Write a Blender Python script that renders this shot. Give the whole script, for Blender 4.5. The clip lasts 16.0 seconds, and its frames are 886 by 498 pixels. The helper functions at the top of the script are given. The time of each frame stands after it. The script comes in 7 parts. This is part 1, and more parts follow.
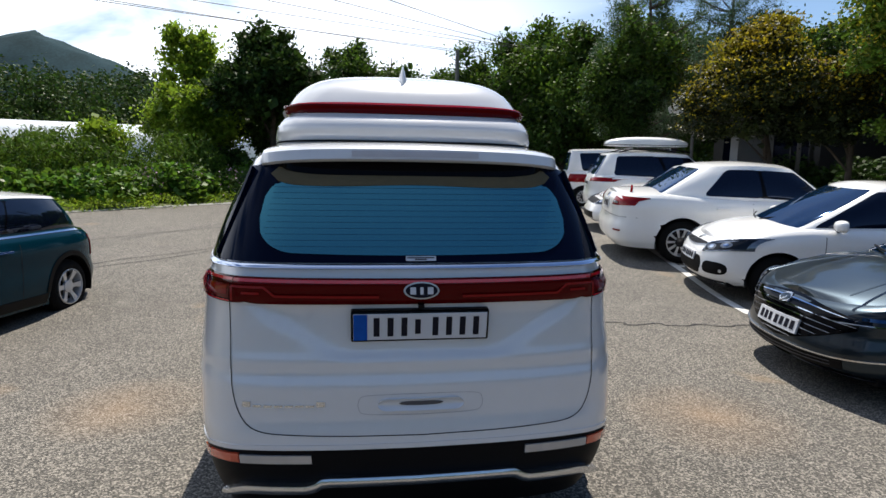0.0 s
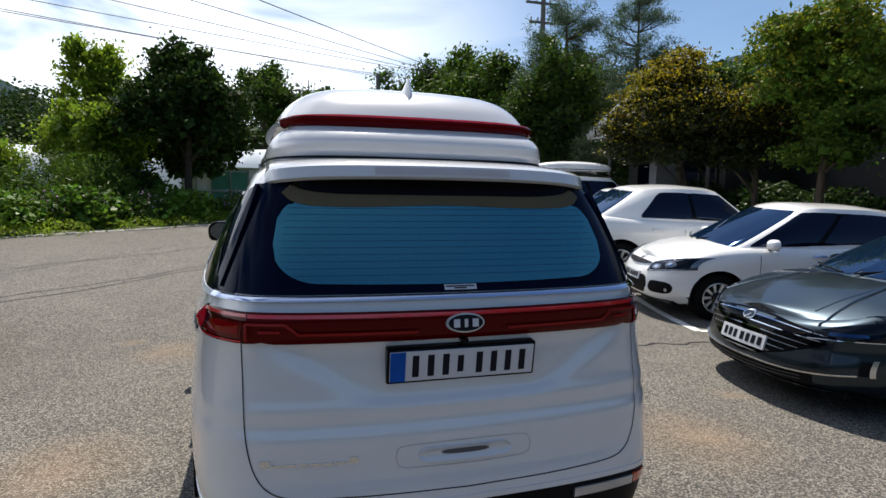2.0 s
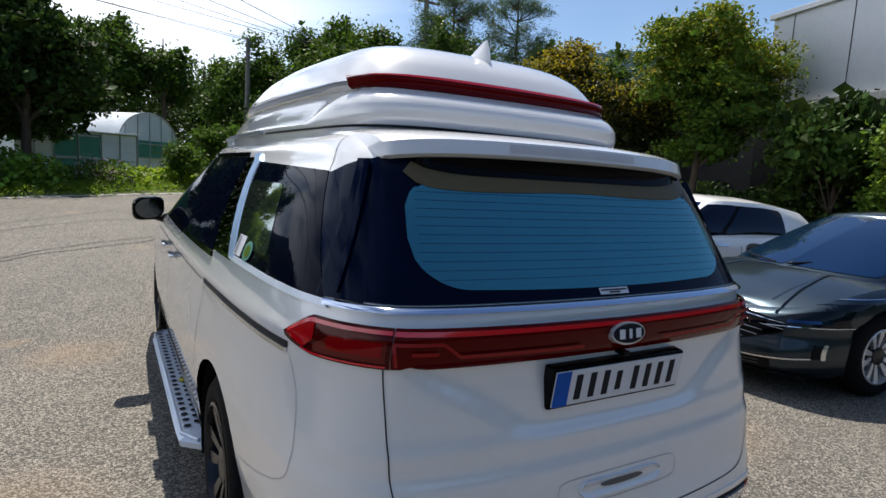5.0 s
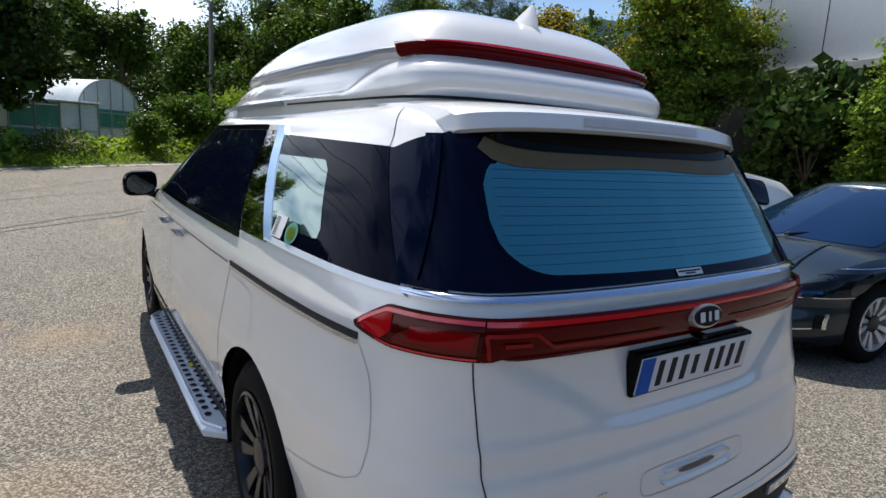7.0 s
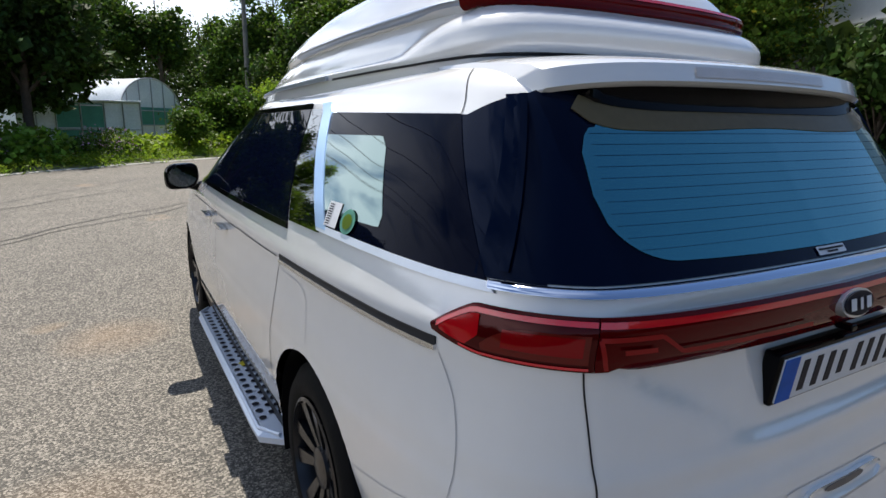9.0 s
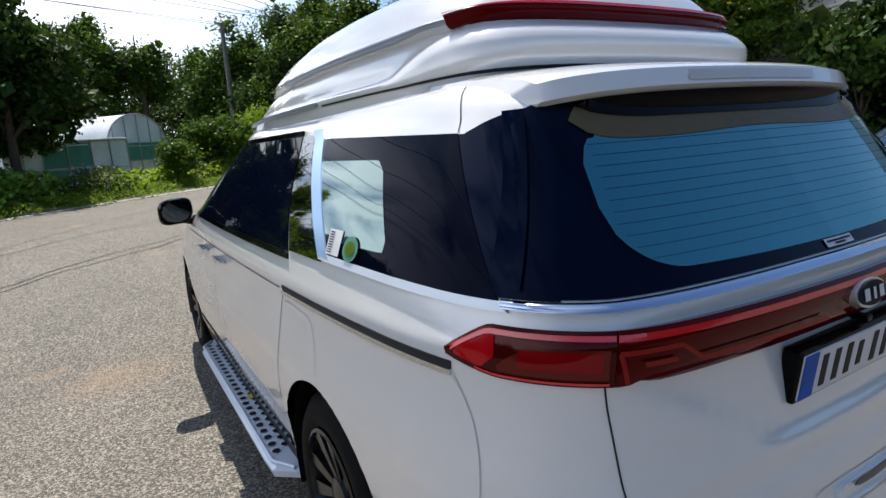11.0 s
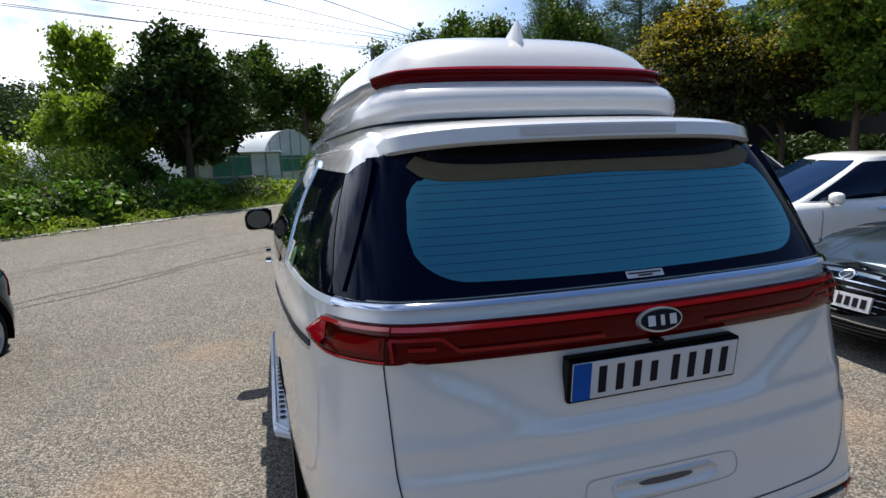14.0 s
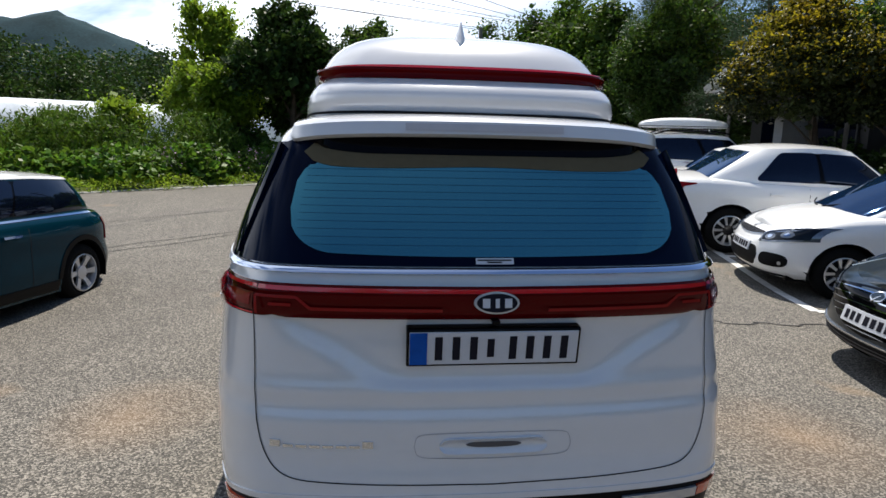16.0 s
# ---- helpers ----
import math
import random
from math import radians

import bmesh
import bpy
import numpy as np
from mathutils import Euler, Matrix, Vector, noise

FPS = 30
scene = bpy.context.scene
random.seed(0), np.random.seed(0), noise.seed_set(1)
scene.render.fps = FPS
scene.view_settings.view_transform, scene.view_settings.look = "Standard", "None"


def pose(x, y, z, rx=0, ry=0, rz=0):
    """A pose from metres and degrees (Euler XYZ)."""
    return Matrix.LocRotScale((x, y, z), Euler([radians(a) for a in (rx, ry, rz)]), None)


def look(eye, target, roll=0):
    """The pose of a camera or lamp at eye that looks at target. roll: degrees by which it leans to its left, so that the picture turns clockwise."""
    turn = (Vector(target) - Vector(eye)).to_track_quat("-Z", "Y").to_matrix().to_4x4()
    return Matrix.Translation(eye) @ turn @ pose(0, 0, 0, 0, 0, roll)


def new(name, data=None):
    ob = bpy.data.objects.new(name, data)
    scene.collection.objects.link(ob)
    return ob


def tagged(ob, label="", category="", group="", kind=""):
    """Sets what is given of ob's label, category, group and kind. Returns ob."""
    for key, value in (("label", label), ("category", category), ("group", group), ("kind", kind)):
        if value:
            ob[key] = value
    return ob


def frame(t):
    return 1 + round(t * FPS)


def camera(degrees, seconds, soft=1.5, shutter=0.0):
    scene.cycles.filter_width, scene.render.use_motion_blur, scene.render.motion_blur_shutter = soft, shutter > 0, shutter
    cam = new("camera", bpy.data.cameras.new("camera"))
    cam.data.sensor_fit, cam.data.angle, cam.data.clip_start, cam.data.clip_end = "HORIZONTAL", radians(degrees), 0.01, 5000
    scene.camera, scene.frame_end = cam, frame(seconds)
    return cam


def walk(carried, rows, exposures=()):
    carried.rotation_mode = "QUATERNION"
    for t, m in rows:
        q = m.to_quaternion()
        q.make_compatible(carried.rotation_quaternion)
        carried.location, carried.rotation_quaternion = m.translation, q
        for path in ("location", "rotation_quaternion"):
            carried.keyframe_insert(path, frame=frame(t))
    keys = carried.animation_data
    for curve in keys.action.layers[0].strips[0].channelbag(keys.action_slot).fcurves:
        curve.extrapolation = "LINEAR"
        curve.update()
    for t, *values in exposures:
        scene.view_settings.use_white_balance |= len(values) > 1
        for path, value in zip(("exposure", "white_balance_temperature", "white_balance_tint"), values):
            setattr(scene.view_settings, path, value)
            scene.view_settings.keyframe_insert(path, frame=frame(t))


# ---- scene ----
cam = camera(75.2, 16.0, 1.5)
METRES, EYE, TILT, LEAN, TURN = 3.795, 1.575, 0.0, 0.0, -8.1
OX, OY = -0.224, -2.074
ROWS = [
    (0.0, 0.0, 0.0, 0.0, 0.13, -8.12, -0.94),
    (0.5, -0.0043, 0.0038, 0.0002, -0.13, -6.51, -1.34),
    (1.0, -0.0446, 0.0154, 0.0002, -4.68, -5.68, 0.01),
    (1.5, -0.0892, 0.0368, -0.0021, -8.07, -5.52, -0.26),
    (2.0, -0.1153, 0.0671, -0.0073, -8.3, -5.62, -0.94),
    (2.5, -0.1422, 0.1013, -0.0067, -10.69, -5.2, -1.31),
    (3.0, -0.1864, 0.1231, -0.0082, -15.32, -4.91, -1.01),
    (3.5, -0.2418, 0.1441, -0.008, -17.41, -5.97, -0.94),
    (4.0, -0.2721, 0.1715, -0.0128, -19.31, -6.12, -2.16),
    (6.5, -0.3695, 0.2678, -0.0118, -24.22, -9.57, -3.17),
    (7.0, -0.3759, 0.2775, -0.0119, -25.01, -9.94, -3.14),
    (7.5, -0.3763, 0.2901, -0.0141, -25.25, -10.16, -2.53),
    (8.0, -0.375, 0.3137, -0.0166, -24.07, -10.91, -2.25),
    (8.5, -0.3739, 0.34, -0.0222, -22.06, -11.57, -1.47),
    (11.0, -0.3789, 0.3536, -0.0162, -22.92, -10.66, 4.04),
    (11.5, -0.3452, 0.3347, -0.0125, -19.55, -10.24, 4.06),
    (12.0, -0.3202, 0.3161, -0.0124, -16.74, -10.45, 4.08),
    (12.5, -0.3114, 0.2912, -0.0107, -15.95, -8.21, 4.76),
    (13.0, -0.3001, 0.2531, -0.0128, -16.08, -9.78, 3.3),
    (13.5, -0.2755, 0.2219, -0.0083, -13.3, -8.41, 4.47),
    (14.0, -0.2255, 0.2006, -0.0103, -8.82, -8.23, 2.51),
    (14.5, -0.1895, 0.1831, -0.0087, -4.41, -7.79, 1.92),
    (15.0, -0.1522, 0.1604, -0.01, -2.77, -9.02, -1.52),
    (15.5, -0.1043, 0.1411, -0.0035, -1.74, -9.18, -0.76),
    (16.0, -0.0507, 0.1272, -0.0049, 1.92, -9.91, -1.22),
]
walk(cam, [(t, pose(OX, OY, EYE, TILT, LEAN, TURN) @ pose(METRES * x, METRES * y, METRES * z, 90 + pitch, roll, yaw)) for t, x, y, z, yaw, pitch, roll in ROWS], [(0.0, 0.48, 6750, 10), (1.5, 0.32, 6750, 10), (3.5, 0.40, 6750, 10), (7.0, 0.58, 6750, 10), (12.5, 0.66, 6750, 10), (14.5, 0.46, 6750, 10), (16.0, 0.45, 6750, 10)])


# ---- world, sun and exposure ----
SUN = Vector((0.11, 0.55, 1.0)).normalized()
world = bpy.data.worlds.new("world")
scene.world = world
world.use_nodes = True
wn, wl = world.node_tree.nodes, world.node_tree.links
wn.clear()
w_out = wn.new("ShaderNodeOutputWorld")
w_bg = wn.new("ShaderNodeBackground")
w_sky = wn.new("ShaderNodeTexSky")
w_sky.sky_type, w_sky.sun_disc = "NISHITA", False
w_sky.sun_elevation, w_sky.sun_rotation = math.asin(SUN.z), math.atan2(SUN.x, SUN.y)
w_sky.dust_density, w_sky.air_density, w_sky.ozone_density = 0.05, 1.0, 5.0
w_co = wn.new("ShaderNodeTexCoord")
w_map = wn.new("ShaderNodeMapping")
w_map.inputs["Scale"].default_value = (1.0, 1.6, 4.5)
w_map.inputs["Rotation"].default_value = (0, radians(12), radians(25))
w_noise = wn.new("ShaderNodeTexNoise")
w_noise.inputs["Scale"].default_value, w_noise.inputs["Detail"].default_value = 1.5, 7.0
w_noise.inputs["Distortion"].default_value = 0.6
w_ramp = wn.new("ShaderNodeValToRGB")
w_ramp.color_ramp.elements[0].position, w_ramp.color_ramp.elements[1].position = 0.36, 0.56
w_mix = wn.new("ShaderNodeMix")
w_mix.data_type = "RGBA"
w_mix.inputs["B"].default_value = (12.2, 13.3, 15.2, 1)
wl.new(w_co.outputs["Generated"], w_map.inputs["Vector"])
wl.new(w_map.outputs["Vector"], w_noise.inputs["Vector"])
wl.new(w_noise.outputs["Fac"], w_ramp.inputs["Fac"])
w_sep = wn.new("ShaderNodeSeparateXYZ")
w_grad = wn.new("ShaderNodeMapRange")
w_grad.inputs["From Min"].default_value, w_grad.inputs["From Max"].default_value = -0.5, 0.3
w_mul = wn.new("ShaderNodeMath")
w_mul.operation = "MULTIPLY"
wl.new(w_co.outputs["Generated"], w_sep.inputs["Vector"])
wl.new(w_sep.outputs["Y"], w_grad.inputs["Value"])
wl.new(w_ramp.outputs["Color"], w_mul.inputs[0])
wl.new(w_grad.outputs["Result"], w_mul.inputs[1])
w_high = wn.new("ShaderNodeMapRange")
w_high.inputs["From Min"].default_value, w_high.inputs["From Max"].default_value = 0.24, 0.42
w_high.inputs["To Min"].default_value, w_high.inputs["To Max"].default_value = 1.0, 0.3
w_mul2 = wn.new("ShaderNodeMath")
w_mul2.operation = "MULTIPLY"
wl.new(w_sep.outputs["Z"], w_high.inputs["Value"])
wl.new(w_mul.outputs[0], w_mul2.inputs[0])
wl.new(w_high.outputs["Result"], w_mul2.inputs[1])
w_side = wn.new("ShaderNodeMapRange")
w_side.inputs["From Min"].default_value, w_side.inputs["From Max"].default_value = -0.6, 0.45
w_side.inputs["To Min"].default_value, w_side.inputs["To Max"].default_value = 2.6, 0.03
w_mul3 = wn.new("ShaderNodeMath")
w_mul3.operation = "MULTIPLY"
wl.new(w_sep.outputs["X"], w_side.inputs["Value"])
wl.new(w_mul2.outputs[0], w_mul3.inputs[0])
wl.new(w_side.outputs["Result"], w_mul3.inputs[1])
wl.new(w_mul3.outputs[0], w_mix.inputs["Factor"])
wl.new(w_sky.outputs["Color"], w_mix.inputs["A"])
wl.new(w_mix.outputs["Result"], w_bg.inputs["Color"])
w_bg.inputs["Strength"].default_value = 0.092
wl.new(w_bg.outputs["Background"], w_out.inputs["Surface"])
sun = new("sun", bpy.data.lights.new("sun", "SUN"))
sun.data.energy, sun.data.angle, sun.data.color = 5.0, radians(0.5), (1.0, 0.955, 0.88)
sun.matrix_world = look(SUN * 60, (0, 0, 0))


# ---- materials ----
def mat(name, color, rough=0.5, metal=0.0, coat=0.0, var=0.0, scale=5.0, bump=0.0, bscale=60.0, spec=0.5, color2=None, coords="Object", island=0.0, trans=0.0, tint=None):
    """A principled material with two scales of noise in its colour and a fine relief."""
    m = bpy.data.materials.new(name)
    m.use_nodes = True
    n, l = m.node_tree.nodes, m.node_tree.links
    b = n["Principled BSDF"]
    b.inputs["Base Color"].default_value = (*color, 1)
    b.inputs["Roughness"].default_value, b.inputs["Metallic"].default_value = rough, metal
    b.inputs["Coat Weight"].default_value, b.inputs["Coat Roughness"].default_value = coat, 0.03
    b.inputs["Specular IOR Level"].default_value = spec
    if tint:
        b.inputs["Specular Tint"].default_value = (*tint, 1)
    co = n.new("ShaderNodeTexCoord")
    if var or color2:
        a = n.new("ShaderNodeTexNoise")
        a.inputs["Scale"].default_value, a.inputs["Detail"].default_value = scale, 6
        c = n.new("ShaderNodeTexNoise")
        c.inputs["Scale"].default_value, c.inputs["Detail"].default_value = scale * 14, 3
        l.new(co.outputs[coords], a.inputs["Vector"])
        l.new(co.outputs[coords], c.inputs["Vector"])
        mx = n.new("ShaderNodeMath")
        mx.operation = "MULTIPLY_ADD"
        mx.inputs[1].default_value = 0.4
        l.new(c.outputs["Fac"], mx.inputs[0])
        half = n.new("ShaderNodeMath")
        half.operation = "MULTIPLY"
        half.inputs[1].default_value = 0.6
        l.new(a.outputs["Fac"], half.inputs[0])
        l.new(half.outputs[0], mx.inputs[2])
        r = n.new("ShaderNodeValToRGB")
        r.color_ramp.elements[0].position, r.color_ramp.elements[1].position = 0.36, 0.64
        d = color2 or tuple(v * (1 - var) for v in color)
        r.color_ramp.elements[0].color, r.color_ramp.elements[1].color = (*d, 1), (*color, 1)
        l.new(mx.outputs[0], r.inputs["Fac"])
        last = r.outputs["Color"]
        if island:
            g = n.new("ShaderNodeNewGeometry")
            h = n.new("ShaderNodeHueSaturation")
            mr = n.new("ShaderNodeMapRange")
            mr.inputs["To Min"].default_value, mr.inputs["To Max"].default_value = 1 - island, 1 + island
            l.new(g.outputs["Random Per Island"], mr.inputs["Value"])
            l.new(mr.outputs["Result"], h.inputs["Value"])
            mh = n.new("ShaderNodeMapRange")
            mh.inputs["To Min"].default_value, mh.inputs["To Max"].default_value = 0.5 - island * 0.04, 0.5 + island * 0.03
            l.new(g.outputs["Random Per Island"], mh.inputs["Value"])
            l.new(mh.outputs["Result"], h.inputs["Hue"])
            l.new(last, h.inputs["Color"])
            last = h.outputs["Color"]
        l.new(last, b.inputs["Base Color"])
        if trans:
            t = n.new("ShaderNodeBsdfTranslucent")
            ms = n.new("ShaderNodeMixShader")
            ms.inputs["Fac"].default_value = trans
            l.new(last, t.inputs["Color"])
            l.new(b.outputs["BSDF"], ms.inputs[1])
            l.new(t.outputs["BSDF"], ms.inputs[2])
            l.new(ms.outputs["Shader"], n["Material Output"].inputs["Surface"])
    if bump:
        bn = n.new("ShaderNodeTexNoise")
        bn.inputs["Scale"].default_value, bn.inputs["Detail"].default_value = bscale, 4
        bp = n.new("ShaderNodeBump")
        bp.inputs["Strength"].default_value, bp.inputs["Distance"].default_value = bump, 0.01
        l.new(co.outputs[coords], bn.inputs["Vector"])
        l.new(bn.outputs["Fac"], bp.inputs["Height"])
        l.new(bp.outputs["Normal"], b.inputs["Normal"])
    return m


M = {
    "white": mat("white_paint", (0.87, 0.87, 0.86), 0.32, 0.0, 1.0, var=0.03, scale=1.5),
    "pearl": mat("pearl_white_paint", (0.745, 0.745, 0.75), 0.26, 0.12, 1.0, var=0.03, scale=1.2),
    "grey_car": mat("dark_blue_grey_metallic_paint", (0.022, 0.036, 0.050), 0.30, 0.85, 0.6, var=0.1, scale=2),
    "green_car": mat("dark_teal_paint", (0.001, 0.024, 0.040), 0.07, 0.0, 0.0, var=0.1, scale=2, spec=0.22, tint=(0.35, 0.8, 1.0)),
    # Navy base and blue specular tint put the blue sky's reflection into the glass.
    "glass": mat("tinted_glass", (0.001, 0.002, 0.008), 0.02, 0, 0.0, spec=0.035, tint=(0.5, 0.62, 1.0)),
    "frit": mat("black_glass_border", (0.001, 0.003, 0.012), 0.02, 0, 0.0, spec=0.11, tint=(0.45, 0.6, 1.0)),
    "film": mat("blue_reflective_film", (0.07, 0.27, 0.32), 0.03, 0.92),
    # Sky mirrored in the windscreens is coloured into this blue, part-metal glass.
    "car_glass": mat("sky_coloured_car_glass", (0.012, 0.048, 0.125), 0.02, 0.75),
    "side_glass": mat("dark_side_glass", (0.002, 0.004, 0.010), 0.02, 0.0, 0.0, spec=0.45, tint=(0.5, 0.65, 1.0)),
    "black": mat("black_plastic", (0.005, 0.005, 0.006), 0.5, spec=0.12, var=0.3, scale=6, bump=0.05, bscale=300),
    "gloss_black": mat("gloss_black", (0.002, 0.002, 0.003), 0.06, 0, 0.0, spec=0.1),
    "mirror": mat("mirror_glass", (0.10, 0.12, 0.14), 0.03, 1.0),
    "pale_film": mat("silvered_window_film", (0.19, 0.26, 0.25), 0.03, 0.95),
    # Near-black colour puts the deep shade under eaves and trees into walls.
    "dark_wall": mat("shade_darkened_wall", (0.03, 0.03, 0.032), 0.6, var=0.3, scale=2),
    "film_line": mat("heating_line", (0.05, 0.19, 0.25), 0.1, 0.9),
    # Pale blue carries the sky's sheen on bright metal trim.
    "board": mat("bright_running_board", (0.66, 0.73, 0.84), 0.3, 0.15, 0.3, var=0.06, scale=6),
    "satin_dark": mat("dark_satin_plastic", (0.09, 0.09, 0.10), 0.35, 0.3),
    "seam": mat("panel_gap", (0.02, 0.02, 0.022), 0.7, spec=0.2),
    "chrome": mat("chrome", (0.54, 0.60, 0.72), 0.06, 1.0),
    "roof_trim": mat("steel_blue_trim", (0.36, 0.41, 0.50), 0.38, 0.8),
    "satin": mat("satin_metal", (0.66, 0.68, 0.71), 0.22, 1.0),
    "red": mat("red_lens", (0.20, 0.001, 0.004), 0.06, 0, 0.3, spec=0.3, tint=(1.0, 0.4, 0.35)),
    "red_dark": mat("dark_red_lens", (0.080, 0.001, 0.002), 0.04, 0, 0.08, spec=0.16, tint=(1.0, 0.4, 0.35)),
    "red_bright": mat("bright_red_reflector", (0.60, 0.008, 0.02), 0.10, 0.0, 0.8),
    "red_glow": mat("red_inner_lamp", (0.42, 0.003, 0.008), 0.1, 0, 0.25, spec=0.2),
    "shade_band": mat("painted_lip_reflection", (0.13, 0.105, 0.06), 0.12, 0, 0.0, spec=0.08, var=0.15, scale=3),
    "red_guide": mat("red_light_guide", (0.26, 0.012, 0.010), 0.2, 0, 0.0, spec=0.2),
    "lamp_bowl": mat("brownish_lamp_bowl", (0.12, 0.008, 0.006), 0.10, 0, 0.15, spec=0.2),
    "lamp_red": mat("deep_red_lens", (0.050, 0.001, 0.002), 0.04, 0, 0.20, spec=0.2, tint=(1.0, 0.4, 0.35)),
    "orange": mat("orange_reflector", (0.65, 0.08, 0.03), 0.2, 0, 1.0),
    "brake_lens": mat("clear_brake_lens", (0.55, 0.52, 0.52), 0.15, 0.0, 0.6, var=0.1, scale=12),
    "lens": mat("clear_lens", (0.45, 0.46, 0.48), 0.08, 0.5, 1.0),
    "head_lens": mat("clear_headlamp_glass", (0.22, 0.25, 0.30), 0.10, 0.6, 1.0, var=0.5, scale=14),
    "lamp_dark": mat("smoked_headlamp", (0.003, 0.006, 0.012), 0.04, 0.0, 0.0, spec=0.25),
    "tyre": mat("tyre_rubber", (0.008, 0.008, 0.008), 0.8, spec=0.1, var=0.3, scale=20, bump=0.2, bscale=120),
    "alloy": mat("alloy", (0.60, 0.61, 0.63), 0.3, 0.55, 0.3),
    "dark_alloy": mat("machined_dark_alloy", (0.03, 0.03, 0.033), 0.25, 0.5),
    "plate": mat("plate_white", (0.62, 0.64, 0.68), 0.4, var=0.06, scale=10),
    "plate_blue": mat("plate_blue", (0.004, 0.10, 0.48), 0.5, var=0.3, scale=20, spec=0.12),
    "ink": mat("plate_ink", (0.012, 0.012, 0.02), 0.5, spec=0.1),
    "bark": mat("bark", (0.10, 0.075, 0.055), 0.9, var=0.5, scale=6, bump=0.6, bscale=30),
    "concrete": mat("concrete", (0.42, 0.41, 0.38), 0.85, var=0.25, scale=2, bump=0.2, bscale=60),
    "plaster": mat("grey_plaster", (0.34, 0.34, 0.34), 0.85, var=0.15, scale=0.8, bump=0.1, bscale=80),
    "panel": mat("grey_metal_panel", (0.60, 0.62, 0.65), 0.5, 0.1, var=0.1, scale=0.7),
    "roof_red": mat("red_roof_tile", (0.30, 0.10, 0.06), 0.8, var=0.35, scale=3, bump=0.3, bscale=20),
    "roof_blue": mat("blue_grey_roof", (0.20, 0.23, 0.28), 0.5, 0.2, var=0.2, scale=2),
    "paint_line": mat("road_paint", (0.72, 0.72, 0.69), 0.7, var=0.35, scale=8, bump=0.2, bscale=150),
    "vinyl": mat("greenhouse_vinyl", (0.82, 0.85, 0.88), 0.3, var=0.2, scale=1.2, color2=(0.58, 0.63, 0.66)),
    "green_net": mat("green_door_sheet", (0.06, 0.27, 0.20), 0.6, var=0.3, scale=3),
    "steel": mat("galvanised_pipe", (0.38, 0.40, 0.41), 0.4, 0.8),
    "pole": mat("pole_concrete", (0.16, 0.15, 0.14), 0.85, var=0.2, scale=3),
    "wire": mat("cable", (0.03, 0.03, 0.035), 0.6),
    "leaf": mat("leaf_green", (0.115, 0.195, 0.02), 0.5, spec=0.12, color2=(0.035, 0.075, 0.012), scale=0.5, island=0.45, trans=0.34),
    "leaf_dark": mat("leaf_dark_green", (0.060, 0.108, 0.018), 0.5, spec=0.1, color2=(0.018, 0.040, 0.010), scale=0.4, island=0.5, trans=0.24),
    "leaf_light": mat("leaf_light_green", (0.25, 0.345, 0.03), 0.5, spec=0.2, color2=(0.12, 0.21, 0.018), scale=0.5, island=0.35, trans=0.55),
    "leaf_weed": mat("leaf_weed_green", (0.15, 0.27, 0.03), 0.45, spec=0.25, color2=(0.05, 0.12, 0.012), scale=0.9, island=0.45, trans=0.4),
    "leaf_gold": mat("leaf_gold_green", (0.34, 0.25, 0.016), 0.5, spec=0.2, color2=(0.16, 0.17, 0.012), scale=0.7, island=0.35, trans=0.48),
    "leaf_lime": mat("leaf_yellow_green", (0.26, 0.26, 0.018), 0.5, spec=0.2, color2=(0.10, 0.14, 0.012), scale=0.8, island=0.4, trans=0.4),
    # Chrome with the mirrored sky's blue put into its colour.
    "blue_chrome": mat("sky_reflection_chrome", (0.42, 0.62, 0.92), 0.28, 0.75),
    "yellow": mat("yellow_mark", (0.62, 0.50, 0.02), 0.5),
    "seam_soft": mat("fine_panel_joint", (0.34, 0.34, 0.36), 0.6),
    "leaf_pine": mat("pine_needles", (0.075, 0.15, 0.06), 0.55, color2=(0.035, 0.08, 0.03), scale=0.6, island=0.4, trans=0.2),
    # Maple leaves darkened for the shade under the crown's lit top.
    "leaf_maple": mat("leaf_maple_shaded", (0.034, 0.042, 0.008), 0.5, spec=0.15, color2=(0.009, 0.016, 0.005), scale=0.6, island=0.5, trans=0.10),
    "flower": mat("pale_purple_flower", (0.48, 0.30, 0.44), 0.6, var=0.3, scale=5, trans=0.2),
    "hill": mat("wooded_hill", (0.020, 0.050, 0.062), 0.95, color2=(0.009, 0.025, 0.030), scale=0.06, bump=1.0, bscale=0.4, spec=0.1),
    "soil": mat("verge_soil", (0.13, 0.13, 0.05), 0.95, color2=(0.05, 0.075, 0.02), scale=1.2, bump=0.5, bscale=20),
}


def part(name, data, material, parent=None, label=""):
    """Links a bmesh or a (verts, faces) pair as one mesh object under a thing."""
    me = bpy.data.meshes.new(name)
    if isinstance(data, tuple):
        me.from_pydata([tuple(v) for v in data[0]], [], data[1])
        me.update()
    else:
        data.to_mesh(me)
        data.free()
    me.materials.append(M[material] if isinstance(material, str) else material)
    ob = new(name, me)
    ob.parent = parent
    return tagged(ob, label)


def smooth(ob, angle=40):
    me = ob.data
    me.polygons.foreach_set("use_smooth", [True] * len(me.polygons))
    me.set_sharp_from_angle(angle=radians(angle))
    return ob


def thing(name, label, category, group="", m=None):
    ob = new(name)
    ob.empty_display_size = 0.2
    if m is not None:
        ob.matrix_world = m
    return tagged(ob, label, category, group)


